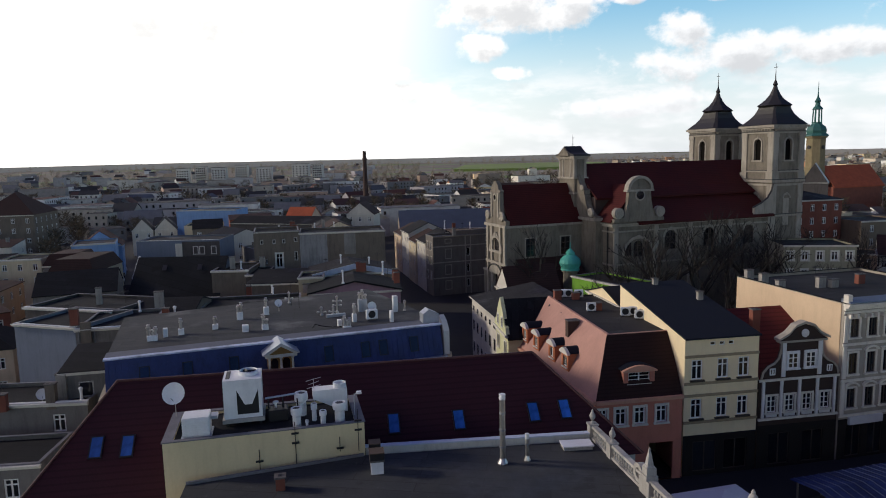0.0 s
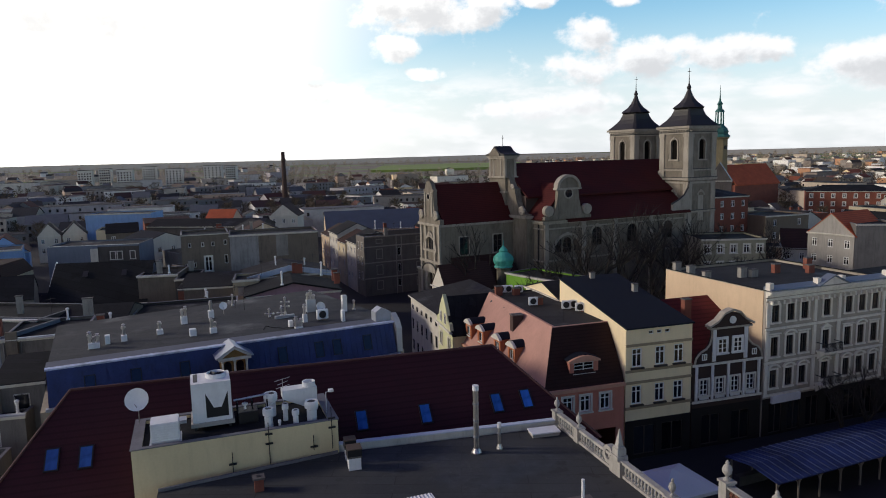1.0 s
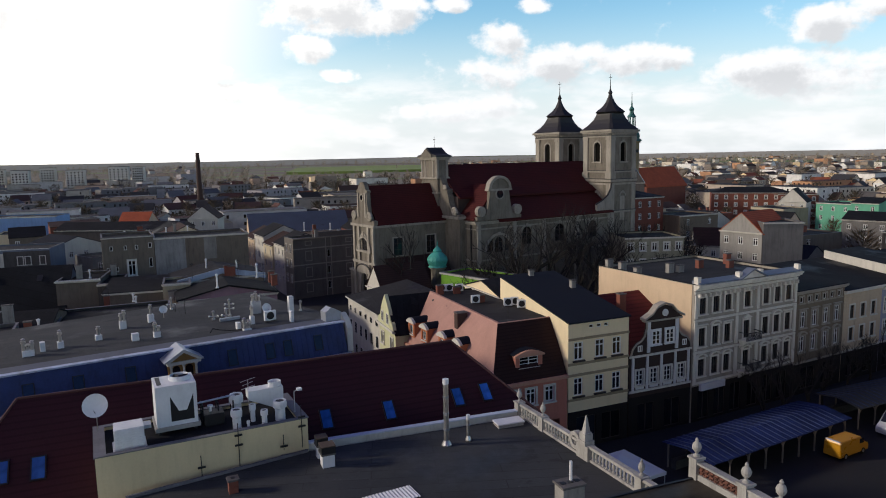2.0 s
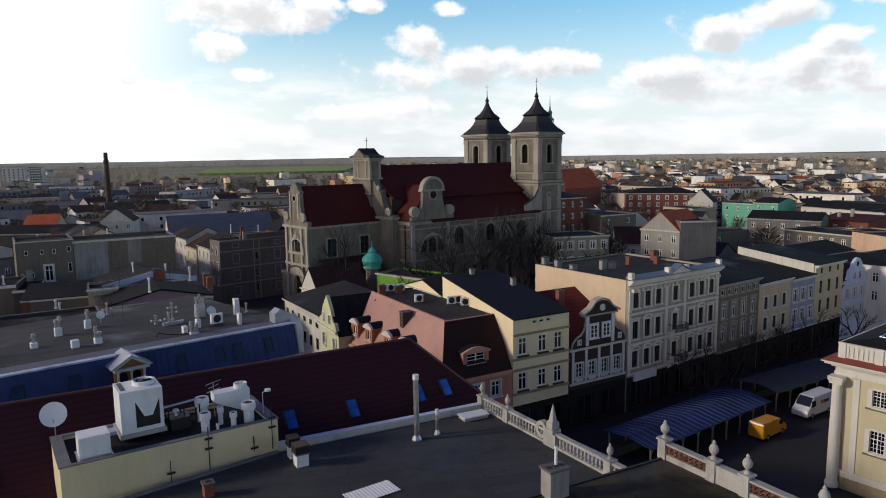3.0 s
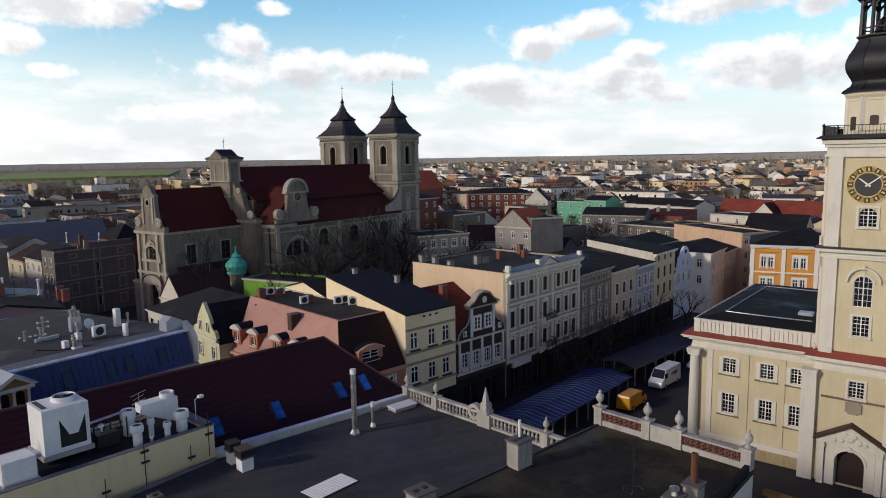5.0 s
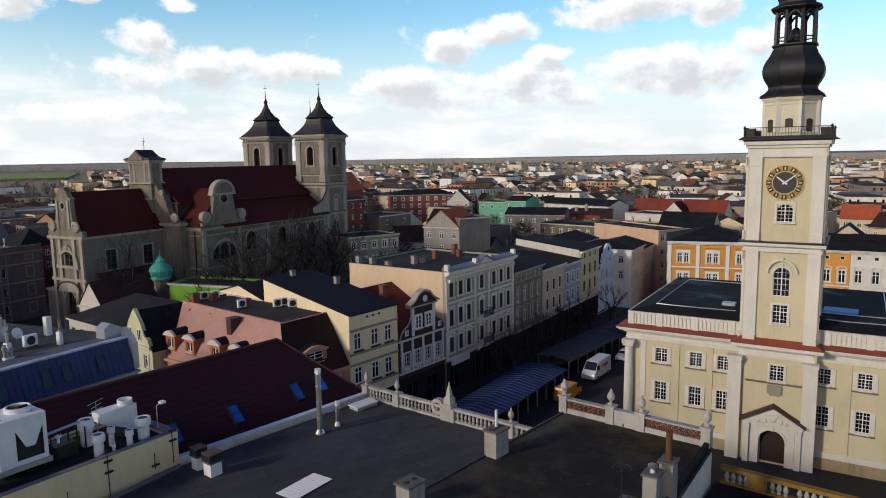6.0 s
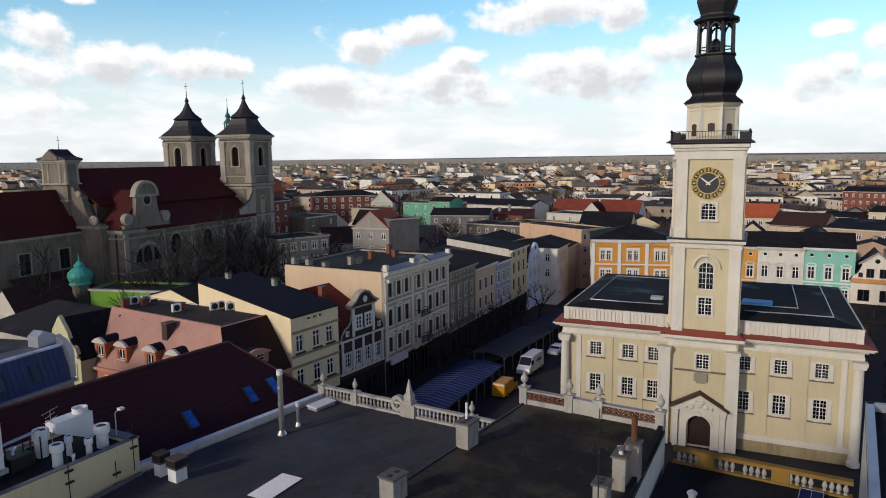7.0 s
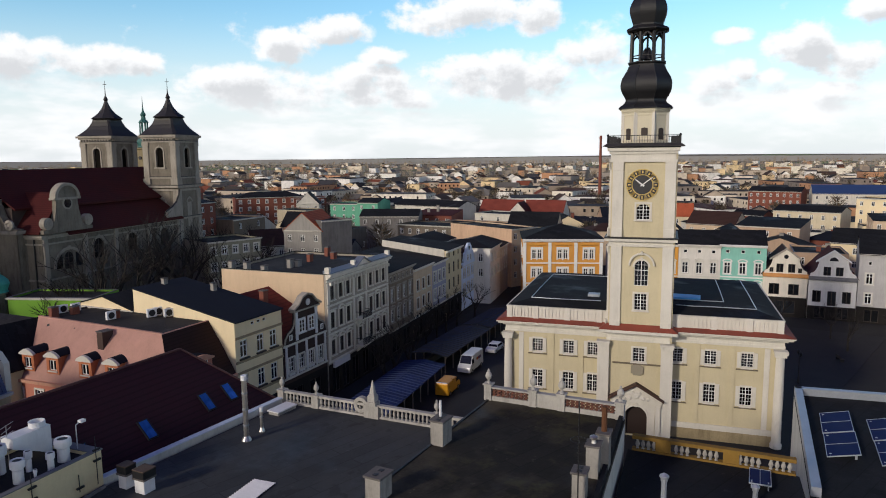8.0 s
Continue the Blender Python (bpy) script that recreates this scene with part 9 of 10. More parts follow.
town("tall grey fire wall beside the gabled house", 90.7, 118.8, -17, 8.0, 9.0, 17.8, "grey", "felt", "flat", rows=False)
town("white house with a scrolled gable", 190.0, 233.0, -50, 10.0, 12.0, 12.0, "white", "felt", "gy", 5.0)
town("long white building with a dark roof", 196.6, 182.0, -92, 32.0, 12.0, 13.0, "white", "felt", "gx", 2.0, step=3.4)
town("long brown tenement back range", 131.0, 128.5, -84, 19.4, 12.0, 13.2, "brown", "felt", "flat", step=2.6, coping=FELT_DARK)
sl = town("long house with a blank salmon side wall", 123.9, 86.9, -15, 9.0, 23.0, 14.5, "sand", "felt", "flat", step=2.2, coping=FELT_DARK)
bm = nb()
box(bm, -0.08, 0.1, 0, -0.004, 22.9, 14.4)
part("side_wall", bm, plaster("salmon_side", (0.58, 0.40, 0.27), 0.15, 0.3), sl, "blank salmon rendered side wall")
town("dark roofed yard building behind the market row", 106.0, 99.0, 14, 18.0, 12.0, 11.5, "brown", "felt", "gx", 1.6, faces="fl")
town("long white house with a brick-red tile roof", 210.0, 150.0, -78, 17.0, 12.0, 10.0, "white", "brick_red", "gx", 5.0)
town("long white house with a brick-red tile roof", 214.0, 132.5, -78, 16.0, 12.0, 10.0, "white", "brick_red", "gx", 5.0)
town("white gabled annex with red roof", 208.0, 135.5, -80, 8.0, 8.0, 10.4, "white", "red", "gy", 4.2)
town("white modern flat roofed hall", 181.7, 134.0, -91, 19.0, 12.0, 12.6, "white", "navy", "flat", step=5.0)
town("brown yard buildings with flat roofs", 150.0, 128.0, -85, 22.0, 12.0, 12.0, "salmon", "felt", "flat", rows=False)
town("grey tenement back with dark roof", 150.0, 160.0, -60, 20.0, 12.0, 12.6, "grey", "felt", "gx", 2.0, step=3.4)
town("small house with a red roof below the church tower", 96.0, 150.0, -30, 9.0, 10.0, 9.0, "white", "brown", "gx", 4.0)
town("pink rendered yard building", 84.0, 146.0, -30, 8.0, 9.0, 10.5, "salmon", "felt", "flat")
town("tall red brick house beside the church", 84.0, 163.0, 12, 13.0, 14.0, 20.5, "brick", "felt", "hip", 2.0, step=3.0)
town("brown rendered side building", 98.5, 160.5, 12, 14.0, 12.0, 15.5, "taupe", "felt", "flat", step=5.0)
town("pale olive grey tenement seen through bare trees", 60.0, 119.6, -8, 12.0, 10.0, 16.0, "olive", "felt", "flat", step=1.9, sur="plain", coping=FELT_DARK)
town("low yard building with a pale edge", 55.0, 101.0, 8, 26.0, 9.0, 8.4, "sand", "grey", "flat", step=4.0)
# far side of the square
ORANGE_P = plaster("orange_render", (0.62, 0.30, 0.07), 0.12, 0.25)
oops = [(x + e, z, 0.95, 2.1, "cross", None) for x in (3.0, 8.6, 14.2) for e in (-0.62, 0.62) for z in (11.0, 6.9)]
og = building("orange_house", "orange house with white pilasters and paired arched windows", 108.6, 75.6, -60, 17.2, 15.0, 14.4, ORANGE_P, FELT_DARK, "hip", 2.4,
              {"f": oops, "l": grid((3.0, 7.5, 12.0), (11.0, 6.9), 1.2, 2.0, "cross", "plain")}, trim=FRAME, cornice=0.6, bands=(4.6, 9.1))
for x in (3.0, 8.6, 14.2):
    for e in (-0.62, 0.62):
        arch_head(og, 0, 0, 1, 0, x + e, 12.05, 0.95, FRAME, 0.12)
    for z0, z1 in ((9.75, 12.5), (5.65, 8.2)):
        for x0, x1 in ((-1.35, -1.1), (-0.14, 0.14), (1.1, 1.35)):
            bm = nb()
            box(bm, x + x0, -0.1, z0, x + x1, -0.004, z1)
            part("window_pier", bm, FRAME, og)
        bm = nb()
        box(bm, x - 1.35, -0.11, z1 - 0.38, x + 1.35, -0.006, z1 + 0.1)
        part("window_head", bm, FRAME, og)
        bm = nb()
        box(bm, x - 1.7, -0.3, z1 + 0.55, x + 1.7, -0.004, z1 + 0.75)
        part("window_hood", bm, COL["orange"], og)
for x in (0.35, 5.8, 11.4, 16.85):
    bm = nb()
    box(bm, x - 0.35, -0.2, 0, x + 0.35, -0.004, 13.6)
    part("pilaster", bm, FRAME, og)


def square_house(label, x, y, deg, w, h, wall, n=3, trim=TRIM):
    """A three storey front on the square: tall hooded windows under a row of small attic ones."""
    cols = spread(n, w, w / (2 * n))
    return building("house", label, x, y, deg, w, 12.0, h, wall, FELT_DARK, "gx", 2.4, {"f": grid(cols, (h - 1.45,), 0.75, 0.7, "plain", None) + grid(cols, (h - 4.9,), 1.25, 2.4, "cross", "arch") + grid(cols, (h - 9.0,), 1.25, 2.2, "cross", "arch") + grid(cols, (1.9,), 1.6, 2.6, "pair", None)},
                    cornice=0.5, bands=(h - 6.7, h - 10.8), trim=trim)


square_house("narrow orange house with a white cornice", 119.4, 50.4, -74, 5.0, 13.8, COL["orange"], 2)
square_house("white stucco house with hooded windows", 120.9, 45.6, -74, 8.2, 13.9, plaster("white_stucco", (0.66, 0.63, 0.58)))
square_house("turquoise house with white hooded windows and cornice", 123.3, 37.9, -76, 8.7, 14.1, plaster("turquoise_render", (0.24, 0.52, 0.44)), 3, FRAME)


def scroll_gable(ob, w, h, rh, m_, trim, band, fan):
    """A curved gable with a small triangular pediment, two windows and two little side lights."""
    bm = nb()
    ph = h + rh * 0.62
    half = [(0.1, h), (0.25, h + 0.5), (0.9, h + 0.9), (1.35, h + 1.7), (1.6, ph - 0.2), (1.6, ph)]
    extrude_xz(bm, half[::-1] + [(w - x, z) for x, z in half], -0.3, 0.15)
    g = part("gable", bm, m_, ob)
    bm = nb()
    extrude_xz(bm, ((1.4, ph + 0.004), (w - 1.4, ph + 0.004), (w / 2, h + rh + 0.35)), -0.32, 0.15)
    ped = part("gable_head", bm, m_, g)
    for sx in (-1, 1):
        bm = nb()
        a, b = (w / 2 + sx * (w / 2 - 1.05), ph - 0.1), (w / 2, h + rh + 0.35)
        extrude_xz(bm, (a, b, (b[0], b[1] + 0.3), (a[0], a[1] + 0.28)) if sx < 0 else (a, (a[0], a[1] + 0.28), (b[0], b[1] + 0.3), b), -0.6, 0.2)
        part("raking_cornice", bm, trim, ped)
    bm = nb()
    if fan:
        extrude_xz(bm, [(w / 2 + 0.75 * math.cos(math.pi * k / 10), ph + 0.25 + 0.75 * math.sin(math.pi * k / 10)) for k in range(11)], -0.36, -0.322)
    else:
        tube(bm, (w / 2, -0.36, ph + 0.65), (w / 2, -0.32, ph + 0.65), 0.42, 0.42, 14)
    part("fanlight", bm, GLASS, ped)
    for x, ww, hh in ((w / 2 - 1.05, 1.25, 1.7), (w / 2 + 1.05, 1.25, 1.7)) + (() if fan else ((w / 2 - 2.55, 0.7, 0.9), (w / 2 + 2.55, 0.7, 0.9))):
        fr = part("window", cached(("sg_window", ww), make_frame(ww, hh, "pair"), FRAME_DARK), None, g, m=pose(x, -0.45, h + 0.25))
        part("pane", cached(("sg_pane", ww), lambda b: box(b, -ww / 2 + 0.03, 0.12, 0.02, ww / 2 - 0.03, 0.149, hh - 0.02), GLASS), None, fr)
    bm = nb()
    box(bm, -0.05, -0.45, h - 0.75, w + 0.05, -0.004, h - 0.004)
    part("band", bm, band, ob)


g1 = building("gabled_house", "cream house with a scrolled gable and orange band", 124.5, 29.8, -78, 8.0, 13.0, 8.8, plaster("pale_cream", (0.70, 0.65, 0.56)), TILE_BROWN, "gy", 4.4, {"f": grid((2.1, 5.6), (5.6,), 1.9, 2.2, "pair", None) + [(4.0, 2.0, 4.0, 2.6, "pair", None)]}, frame_mat=FRAME_DARK, base=(4.0, SHOP))
scroll_gable(g1, 8.0, 8.8, 4.4, MATS["pale_cream"], STUCCO, plaster("orange_band", (0.56, 0.27, 0.10)), False)
GWHITE = plaster("gable_white", (0.68, 0.67, 0.66))
g2 = building("gabled_house", "white house with a triangular gable and fanlight", 126.2, 21.8, -80, 8.2, 13.0, 8.6, GWHITE, TILE_CHURCH, "gy", 4.6, {"f": [(1.5, 4.6, 1.5, 2.3, "pair", None), (4.1, 4.28, 1.5, 2.9, "pair", None), (6.6, 4.6, 1.5, 2.3, "pair", None), (2.2, 1.4, 2.0, 2.2, "pair", None), (6.0, 1.4, 2.0, 2.2, "pair", None)]}, frame_mat=FRAME_DARK, base=(2.7, SHOP))
scroll_gable(g2, 8.2, 8.6, 4.6, GWHITE, FRAME, COPING, True)
building("house", "tall pale grey house with white framed windows on the square", 127.6, 13.6, -84, 11.0, 13.0, 13.4, plaster("square_grey", (0.44, 0.43, 0.43)), FELT_DARK, "gx", 3.0, {"f": grid((1.8, 5.5, 9.2), (11.6,), 0.6, 0.7, "plain", None) + grid((1.8, 5.5, 9.2), (8.6, 4.8), 1.2, 2.1, "cross", "plain") + grid((2.5, 8.0), (1.5,), 2.4, 2.4, "pair", None)}, cornice=0.3, base=(3.2, SHOP))
town("pale house on the square", 128.8, 2.5, -84, 12.0, 13.0, 12.0, "white", "felt", "gx", 3.0, step=3.2)
town("long cream house with tall windows", 236.6, 46.5, -100, 21.0, 12.0, 13.0, "cream", "felt", "gx", 1.6, step=3.0)
town("red brick house far behind the square", 346.7, 76.0, -93, 24.0, 14.0, 14.0, "brick", "felt", "gx", 2.0)
town("long white building under a dark blue roof", 352.0, 48.0, -78, 46.0, 16.0, 13.0, "white", "blue", "gx", 4.0, step=4.0)
town("yellow block with a flat roof", 268.0, 24.0, -100, 18.0, 14.0, 16.0, "yellow", "felt", "flat", step=3.2)
town("brick shed with a low roof", 235.5, 60.0, -100, 11.0, 10.0, 11.0, "brick", "felt", "gx", 1.5, rows=False)
town("house with a red roof and attic windows", 186.0, 62.0, -95, 14.0, 12.0, 12.0, "sand", "brown", "gx", 3.4)
town("brown rendered tenement back", 176.0, 46.0, -95, 16.0, 12.0, 13.0, "salmon", "felt", "shed", 1.6, step=5.0)
town("yellow yard building with dark roof", 165.0, 22.0, -90, 14.0, 12.0, 11.0, "yellow", "felt", "gx", 3.0)

town("dark steep roofed hall before the spire church", 134.5, 258.0, -30, 9.0, 16.0, 20.0, "dark", "slate", "gy", 7.0, rows=False)
# the other church, with its copper spire
spx = thing("spire_church", pose(172.0, 318.0, 0, 0, 0, 20), "distant church with yellow tower and green copper spire", "church")
bm = nb()
lathe(bm, ((4.4, 0), (4.4, 24.0), (4.2, 24.2), (4.2, 37.0), (4.9, 37.3), (4.9, 38.0)), 8, 0, 0, T8)
part("tower", bm, plaster("ochre_tower", (0.25, 0.205, 0.12), 0.25, 0.4), spx)
bm = nb()
lathe(bm, ((5.4, 38.0), (5.3, 38.6), (4.2, 39.4), (4.5, 40.6), (3.8, 42.2), (2.4, 43.4), (2.2, 44.0), (2.4, 44.3)), 8, 0, 0, T8)
part("dome", bm, mat("dark_copper", (0.03, 0.12, 0.105), 0.6, 0, 0.3), spx)
for i in range(8):
    a = T8 + math.pi / 4 * i
    bm = nb()
    tube(bm, (2.0 * math.cos(a), 2.0 * math.sin(a), 44.2), (1.8 * math.cos(a), 1.8 * math.sin(a), 50.0), 0.3, 0.28, 5)
    part("lantern_post", bm, MATS["dark_copper"], spx)
bm = nb()
lathe(bm, ((2.4, 50.0), (2.0, 50.8), (1.2, 51.6), (1.0, 53.0), (1.4, 53.8), (0.5, 55.4), (0.2, 58.0), (0.08, 62.5)), 8, 0, 0, T8)
part("lantern", bm, MATS["dark_copper"], spx)
bm = nb()
for k in range(4):
    a = math.pi / 2 * k
    tube(bm, (3.6 * math.cos(a), 3.6 * math.sin(a), 33.0), (4.3 * math.cos(a), 4.3 * math.sin(a), 33.0), 0.9, 0.9, 8)
part("bell_opening", bm, BLACK_METAL, spx)
bm = nb()
box(bm, 3.0, -8.0, 0, 34.0, 8.0, 15.0)
part("nave", bm, BRICK, spx)
bm = nb()
slab(bm, ((-8.6, 14.8), (0, 24.5), (8.6, 14.8)), "x", 3.0, 34.6, 0.4)
part("nave_roof", bm, TILE_ORANGE, spx)
fc = thing("factory_chimney", pose(-47.7, 432.0, 0), "tall dark brick factory chimney far across the town", "chimney")
bm = nb()
lathe(bm, ((1.8, 0), (1.2, 31.0), (1.45, 31.3), (1.45, 32.4), (1.15, 32.6), (1.05, 36.8)), 14)
part("shaft", bm, mat("sooty_brick", (0.06, 0.035, 0.028), 0.9), fc)
fc2 = thing("factory_chimney", pose(393.0, 173.0, 0), "slim red brick factory chimney far across the town", "chimney")
bm = nb()
lathe(bm, ((1.2, 0), (0.75, 42.0), (0.9, 42.2), (0.8, 44.5)), 12)
part("shaft", bm, BRICK, fc2)
for i, (az, r, w, h) in enumerate(((-21.0, 930, 16, 24), (-19.6, 950, 14, 25), (-18.4, 930, 18, 24), (-16.6, 960, 16, 26), (-15.0, 940, 20, 23), (-12.2, 920, 22, 26), (-10.6, 940, 14, 25))):
    ob = thing("apartment_block", pose(r * math.sin(radians(az)), r * math.cos(radians(az)), 0, 0, 0, -az - 12), "pale high-rise apartment block on the horizon", "apartment block", "far apartment blocks")
    bm = nb()
    wall_face(bm, 0, 0, 1, 0, w, 0, h, [(x, z, 1.6, 1.4) for x in spread(5, w, 2) for z in np.arange(2.0, h - 1, 3.0)])
    for o in ((w, 0, 0, 1, 12), (w, 12, -1, 0, w), (0, 12, 0, -1, 12)):
        wall_face(bm, *o, 0, h, [])
    part("wall", bm, COL["white"], ob)
    bm = nb()
    box(bm, -0.1, -0.1, h, w + 0.1, 12.1, h + 0.5)
    part("roof", bm, FELT_DARK, ob)
    bm = nb()
    box(bm, 0.5, 0.3, 0.5, w - 0.5, 0.36, h - 0.5)
    part("glazing", bm, GLASS, ob)


# small stacks, vents and rooflights on the back roofs
rng = random.Random(21)
for x0, y0, x1, y1, z, n in ((-45.0, 71.0, -30.0, 80.0, 14.85, 4), (-49.0, 85.0, -32.0, 92.0, 14.2, 4), (-32.0, 99.0, -21.0, 107.0, 12.3, 6), (-19.0, 109.0, -9.0, 118.0, 14.6, 6), (-16.0, 96.0, -6.0, 104.0, 15.2, 6), (-41.0, 56.0, -31.0, 60.0, 12.1, 4), (-38.0, 116.0, -32.0, 126.0, 13.7, 4), (-40.0, 149.0, -14.0, 156.0, 17.1, 9), (0.0, 150.0, 8.0, 165.0, 15.7, 5)):
    for k in range(n):
        x, y = rng.uniform(x0, x1), rng.uniform(y0, y1)
        if k % 3 == 0:
            chimney(x, y, z, rng.uniform(0.6, 1.1), 0.55, rng.uniform(1.0, 2.2), rng.choice((BRICK, CHIM_WHITE)), 2, 9, "weathered chimney stack on a back roof")
        elif k % 3 == 1:
            vent_pipe(x, y, z, rng.uniform(0.8, 1.8), 0.12, WHITE_METAL, True, "pale vent pipe on a felted back roof")
        else:
            antenna(x, y, z, rng.uniform(1.8, 2.8), rng.uniform(0, 180))

# ---- the rest of the town ----
rng = random.Random(7)
KEEP = [(-83, 171, 9), (-93, 197, 9), (-74, 154, 8), (-66, 158, 12), (-103, 220, 8), (-58, 150, 10), (-92, 168, 8), (11, 124, 20), (30, 128, 24), (50, 138, 24), (66, 146, 24), (60, 30, 32), (75, 42, 30), (55, 60, 26), (80, 60, 30), (100, 45, 28), (95, 20, 26), (30, 75, 26), (60, 85, 18), (85, 90, 16), (15, 80, 22), (0, 120, 22), (-8, 60, 30), (8, 105, 14), (172, 318, 20), (185, 322, 18), (-5, 150, 9), (-9, 166, 8), (-13, 182, 8), (-17, 198, 8)]
for ob in list(scene.objects):
    if ob.parent is None and ob.name.split(".")[0] in ("house", "row_house", "gabled_house", "orange_house", "office_building", "corner_building", "stucco_tenement", "yellow_house"):
        walls = [c for c in ob.children if c.name.startswith("wall")]
        if walls:
            bb = [ob.matrix_basis @ Vector(c) for c in walls[0].bound_box]
            cx, cy = sum(p.x for p in bb) / 8, sum(p.y for p in bb) / 8
            KEEP.append((cx, cy, max((p.xy - Vector((cx, cy))).length for p in bb) * 0.86))


def free_spot(x, y, r):
    return all((x - a) ** 2 + (y - b) ** 2 > (c + r) ** 2 for a, b, c in KEEP)


WALLS = ["grey", "white", "cream", "sand", "taupe", "beige", "white", "cream", "salmon", "brown", "brick", "yellow", "sand"]
ROOFN = ["felt", "felt", "grey", "brown", "red", "brick_red", "felt", "brown", "navy", "felt", "orange"]
cand = []
r = 96.0
while r < 285:
    step = 17 + r * 0.018
    n = int(2 * math.pi * r / step)
    for i in range(n):
        a = -math.pi + 2 * math.pi * i / n + rng.uniform(-0.2, 0.2) * step / r
        cand.append((r + rng.uniform(-4, 4), a))
    r += step
for r, a in cand:
    deg_ = math.degrees(a)
    if not -52 < deg_ < 104:
        continue
    x, y = r * math.sin(a), r * math.cos(a)
    w, d = rng.uniform(8, 17), rng.uniform(9, 14)
    if not free_spot(x, y, 6.5):
        continue
    h = rng.uniform(7.0, 12.0)
    base = 14 if x > 20 else (6 if x > -40 else 16)
    turn = base + rng.choice((0, 0, -90, -90, 90)) + rng.uniform(-7, 7)
    if abs(((turn + deg_ + 180) % 360) - 180) > 70:
        turn = -deg_ + rng.uniform(-35, 35)
    kind = rng.choice(("flat", "flat", "gx", "gx", "gy", "hip", "shed"))
    rf = rng.choice(ROOFN) if kind != "flat" else rng.choice(("felt", "grey", "felt"))
    if (x < 0 or (x > 120 and y < 130 and r < 200)) and rf in ("orange", "brick_red"):
        rf = rng.choice(("brown", "felt"))
    wl = rng.choice(WALLS)
    c, s = math.cos(radians(turn)), math.sin(radians(turn))
    ox, oy = x - (w / 2) * c + (d / 2) * s, y - (w / 2) * s - (d / 2) * c
    rn = {"felt": "dark", "grey": "grey", "brown": "brown", "red": "dark red", "orange": "orange", "brick_red": "brick-red", "navy": "navy"}[rf]
    lab = "%s town house with a %s %s roof" % ({"brick": "red brick"}.get(wl, wl), rn, {"flat": "flat", "gx": "gabled", "gy": "gabled", "hip": "hipped", "shed": "sloping"}[kind])
    ops = {}
    if r < 246:
        ops["f"] = auto_ops(w, h, 3.2, 1.2, 1.6, skip=0.2, rng=rng)
        ops["l" if x > 20 else "r"] = auto_ops(d, h, 4.0, 1.2, 1.6, skip=0.35, rng=rng)
    b = building("house", lab, ox, oy, turn, w, d, h, COL[wl], ROOFS[rf], kind, rng.uniform(1.5, 4.6) if kind in ("gx", "gy", "hip") else 1.2, ops, coping=COPING)
    KEEP.append((x, y, 6.0))
    for _ in range(rng.choice((0, 1, 1, 2, 2)) if r < 260 else 0):
        zz = h - 0.32 if kind == "flat" else h + 1.0
        q = b.matrix_basis @ Vector((w * rng.uniform(0.25, 0.75), d * rng.uniform(0.35, 0.65), zz))
        chimney(q.x, q.y, q.z - 0.4, 0.9, 0.6, rng.uniform(1.2, 2.6), rng.choice((BRICK, CHIM_WHITE)), 2, turn, "chimney stack on a town house roof")

# far town, uncountable: walls and roofs of small houses
def island_mat(name, cols, rough=0.85):
    m = bpy.data.materials.new(name)
    m.use_nodes = True
    t = m.node_tree
    p = t.nodes["Principled BSDF"]
    g = t.nodes.new("ShaderNodeNewGeometry")
    ramp = t.nodes.new("ShaderNodeValToRGB")
    ramp.color_ramp.interpolation = "CONSTANT"
    while len(ramp.color_ramp.elements) < len(cols):
        ramp.color_ramp.elements.new(0.5)
    for i, (e, c) in enumerate(zip(ramp.color_ramp.elements, cols)):
        e.position, e.color = i / len(cols), (*c, 1)
    link(t, g.outputs["Random Per Island"], ramp.inputs[0])
    co = t.nodes.new("ShaderNodeTexCoord").outputs["Object"]
    n = noise_of(t, co, 0.4, 4, 0.6)
    link(t, mixcol(t, maprange(t, n, 0.35, 0.7, 0.0, 0.22), ramp.outputs[0], (0.05, 0.05, 0.05)), p.inputs["Base Color"])
    p.inputs["Roughness"].default_value = rough
    p.inputs["Specular IOR Level"].default_value = 0.2
    return m


FARWALL = island_mat("far_walls", ((0.82, 0.76, 0.64), (0.36, 0.29, 0.22), (0.80, 0.62, 0.36), (0.50, 0.42, 0.33), (0.86, 0.83, 0.77), (0.24, 0.20, 0.17), (0.50, 0.27, 0.15), (0.84, 0.81, 0.74), (0.70, 0.61, 0.48), (0.34, 0.30, 0.26), (0.80, 0.78, 0.74)))
FARROOF = island_mat("far_roofs", ((0.04, 0.038, 0.036), (0.09, 0.040, 0.030), (0.055, 0.045, 0.038), (0.03, 0.03, 0.034), (0.13, 0.12, 0.11), (0.07, 0.045, 0.036), (0.035, 0.03, 0.028), (0.22, 0.065, 0.035), (0.05, 0.05, 0.055), (0.17, 0.16, 0.15)))
# western palettes: backlit haze painted in as greyer, duller colours
FARROOF_W = island_mat("haze_greyed_roofs", ((0.04, 0.04, 0.044), (0.075, 0.04, 0.036), (0.11, 0.11, 0.12), (0.05, 0.045, 0.045), (0.03, 0.03, 0.036), (0.15, 0.15, 0.16), (0.10, 0.042, 0.033)))
FARWALL_W = island_mat("haze_dulled_walls", ((0.56, 0.53, 0.50), (0.32, 0.29, 0.27), (0.46, 0.41, 0.35), (0.72, 0.70, 0.67), (0.22, 0.21, 0.21), (0.40, 0.37, 0.38), (0.52, 0.38, 0.29)))
verts, faces, mats_ = [], [], []


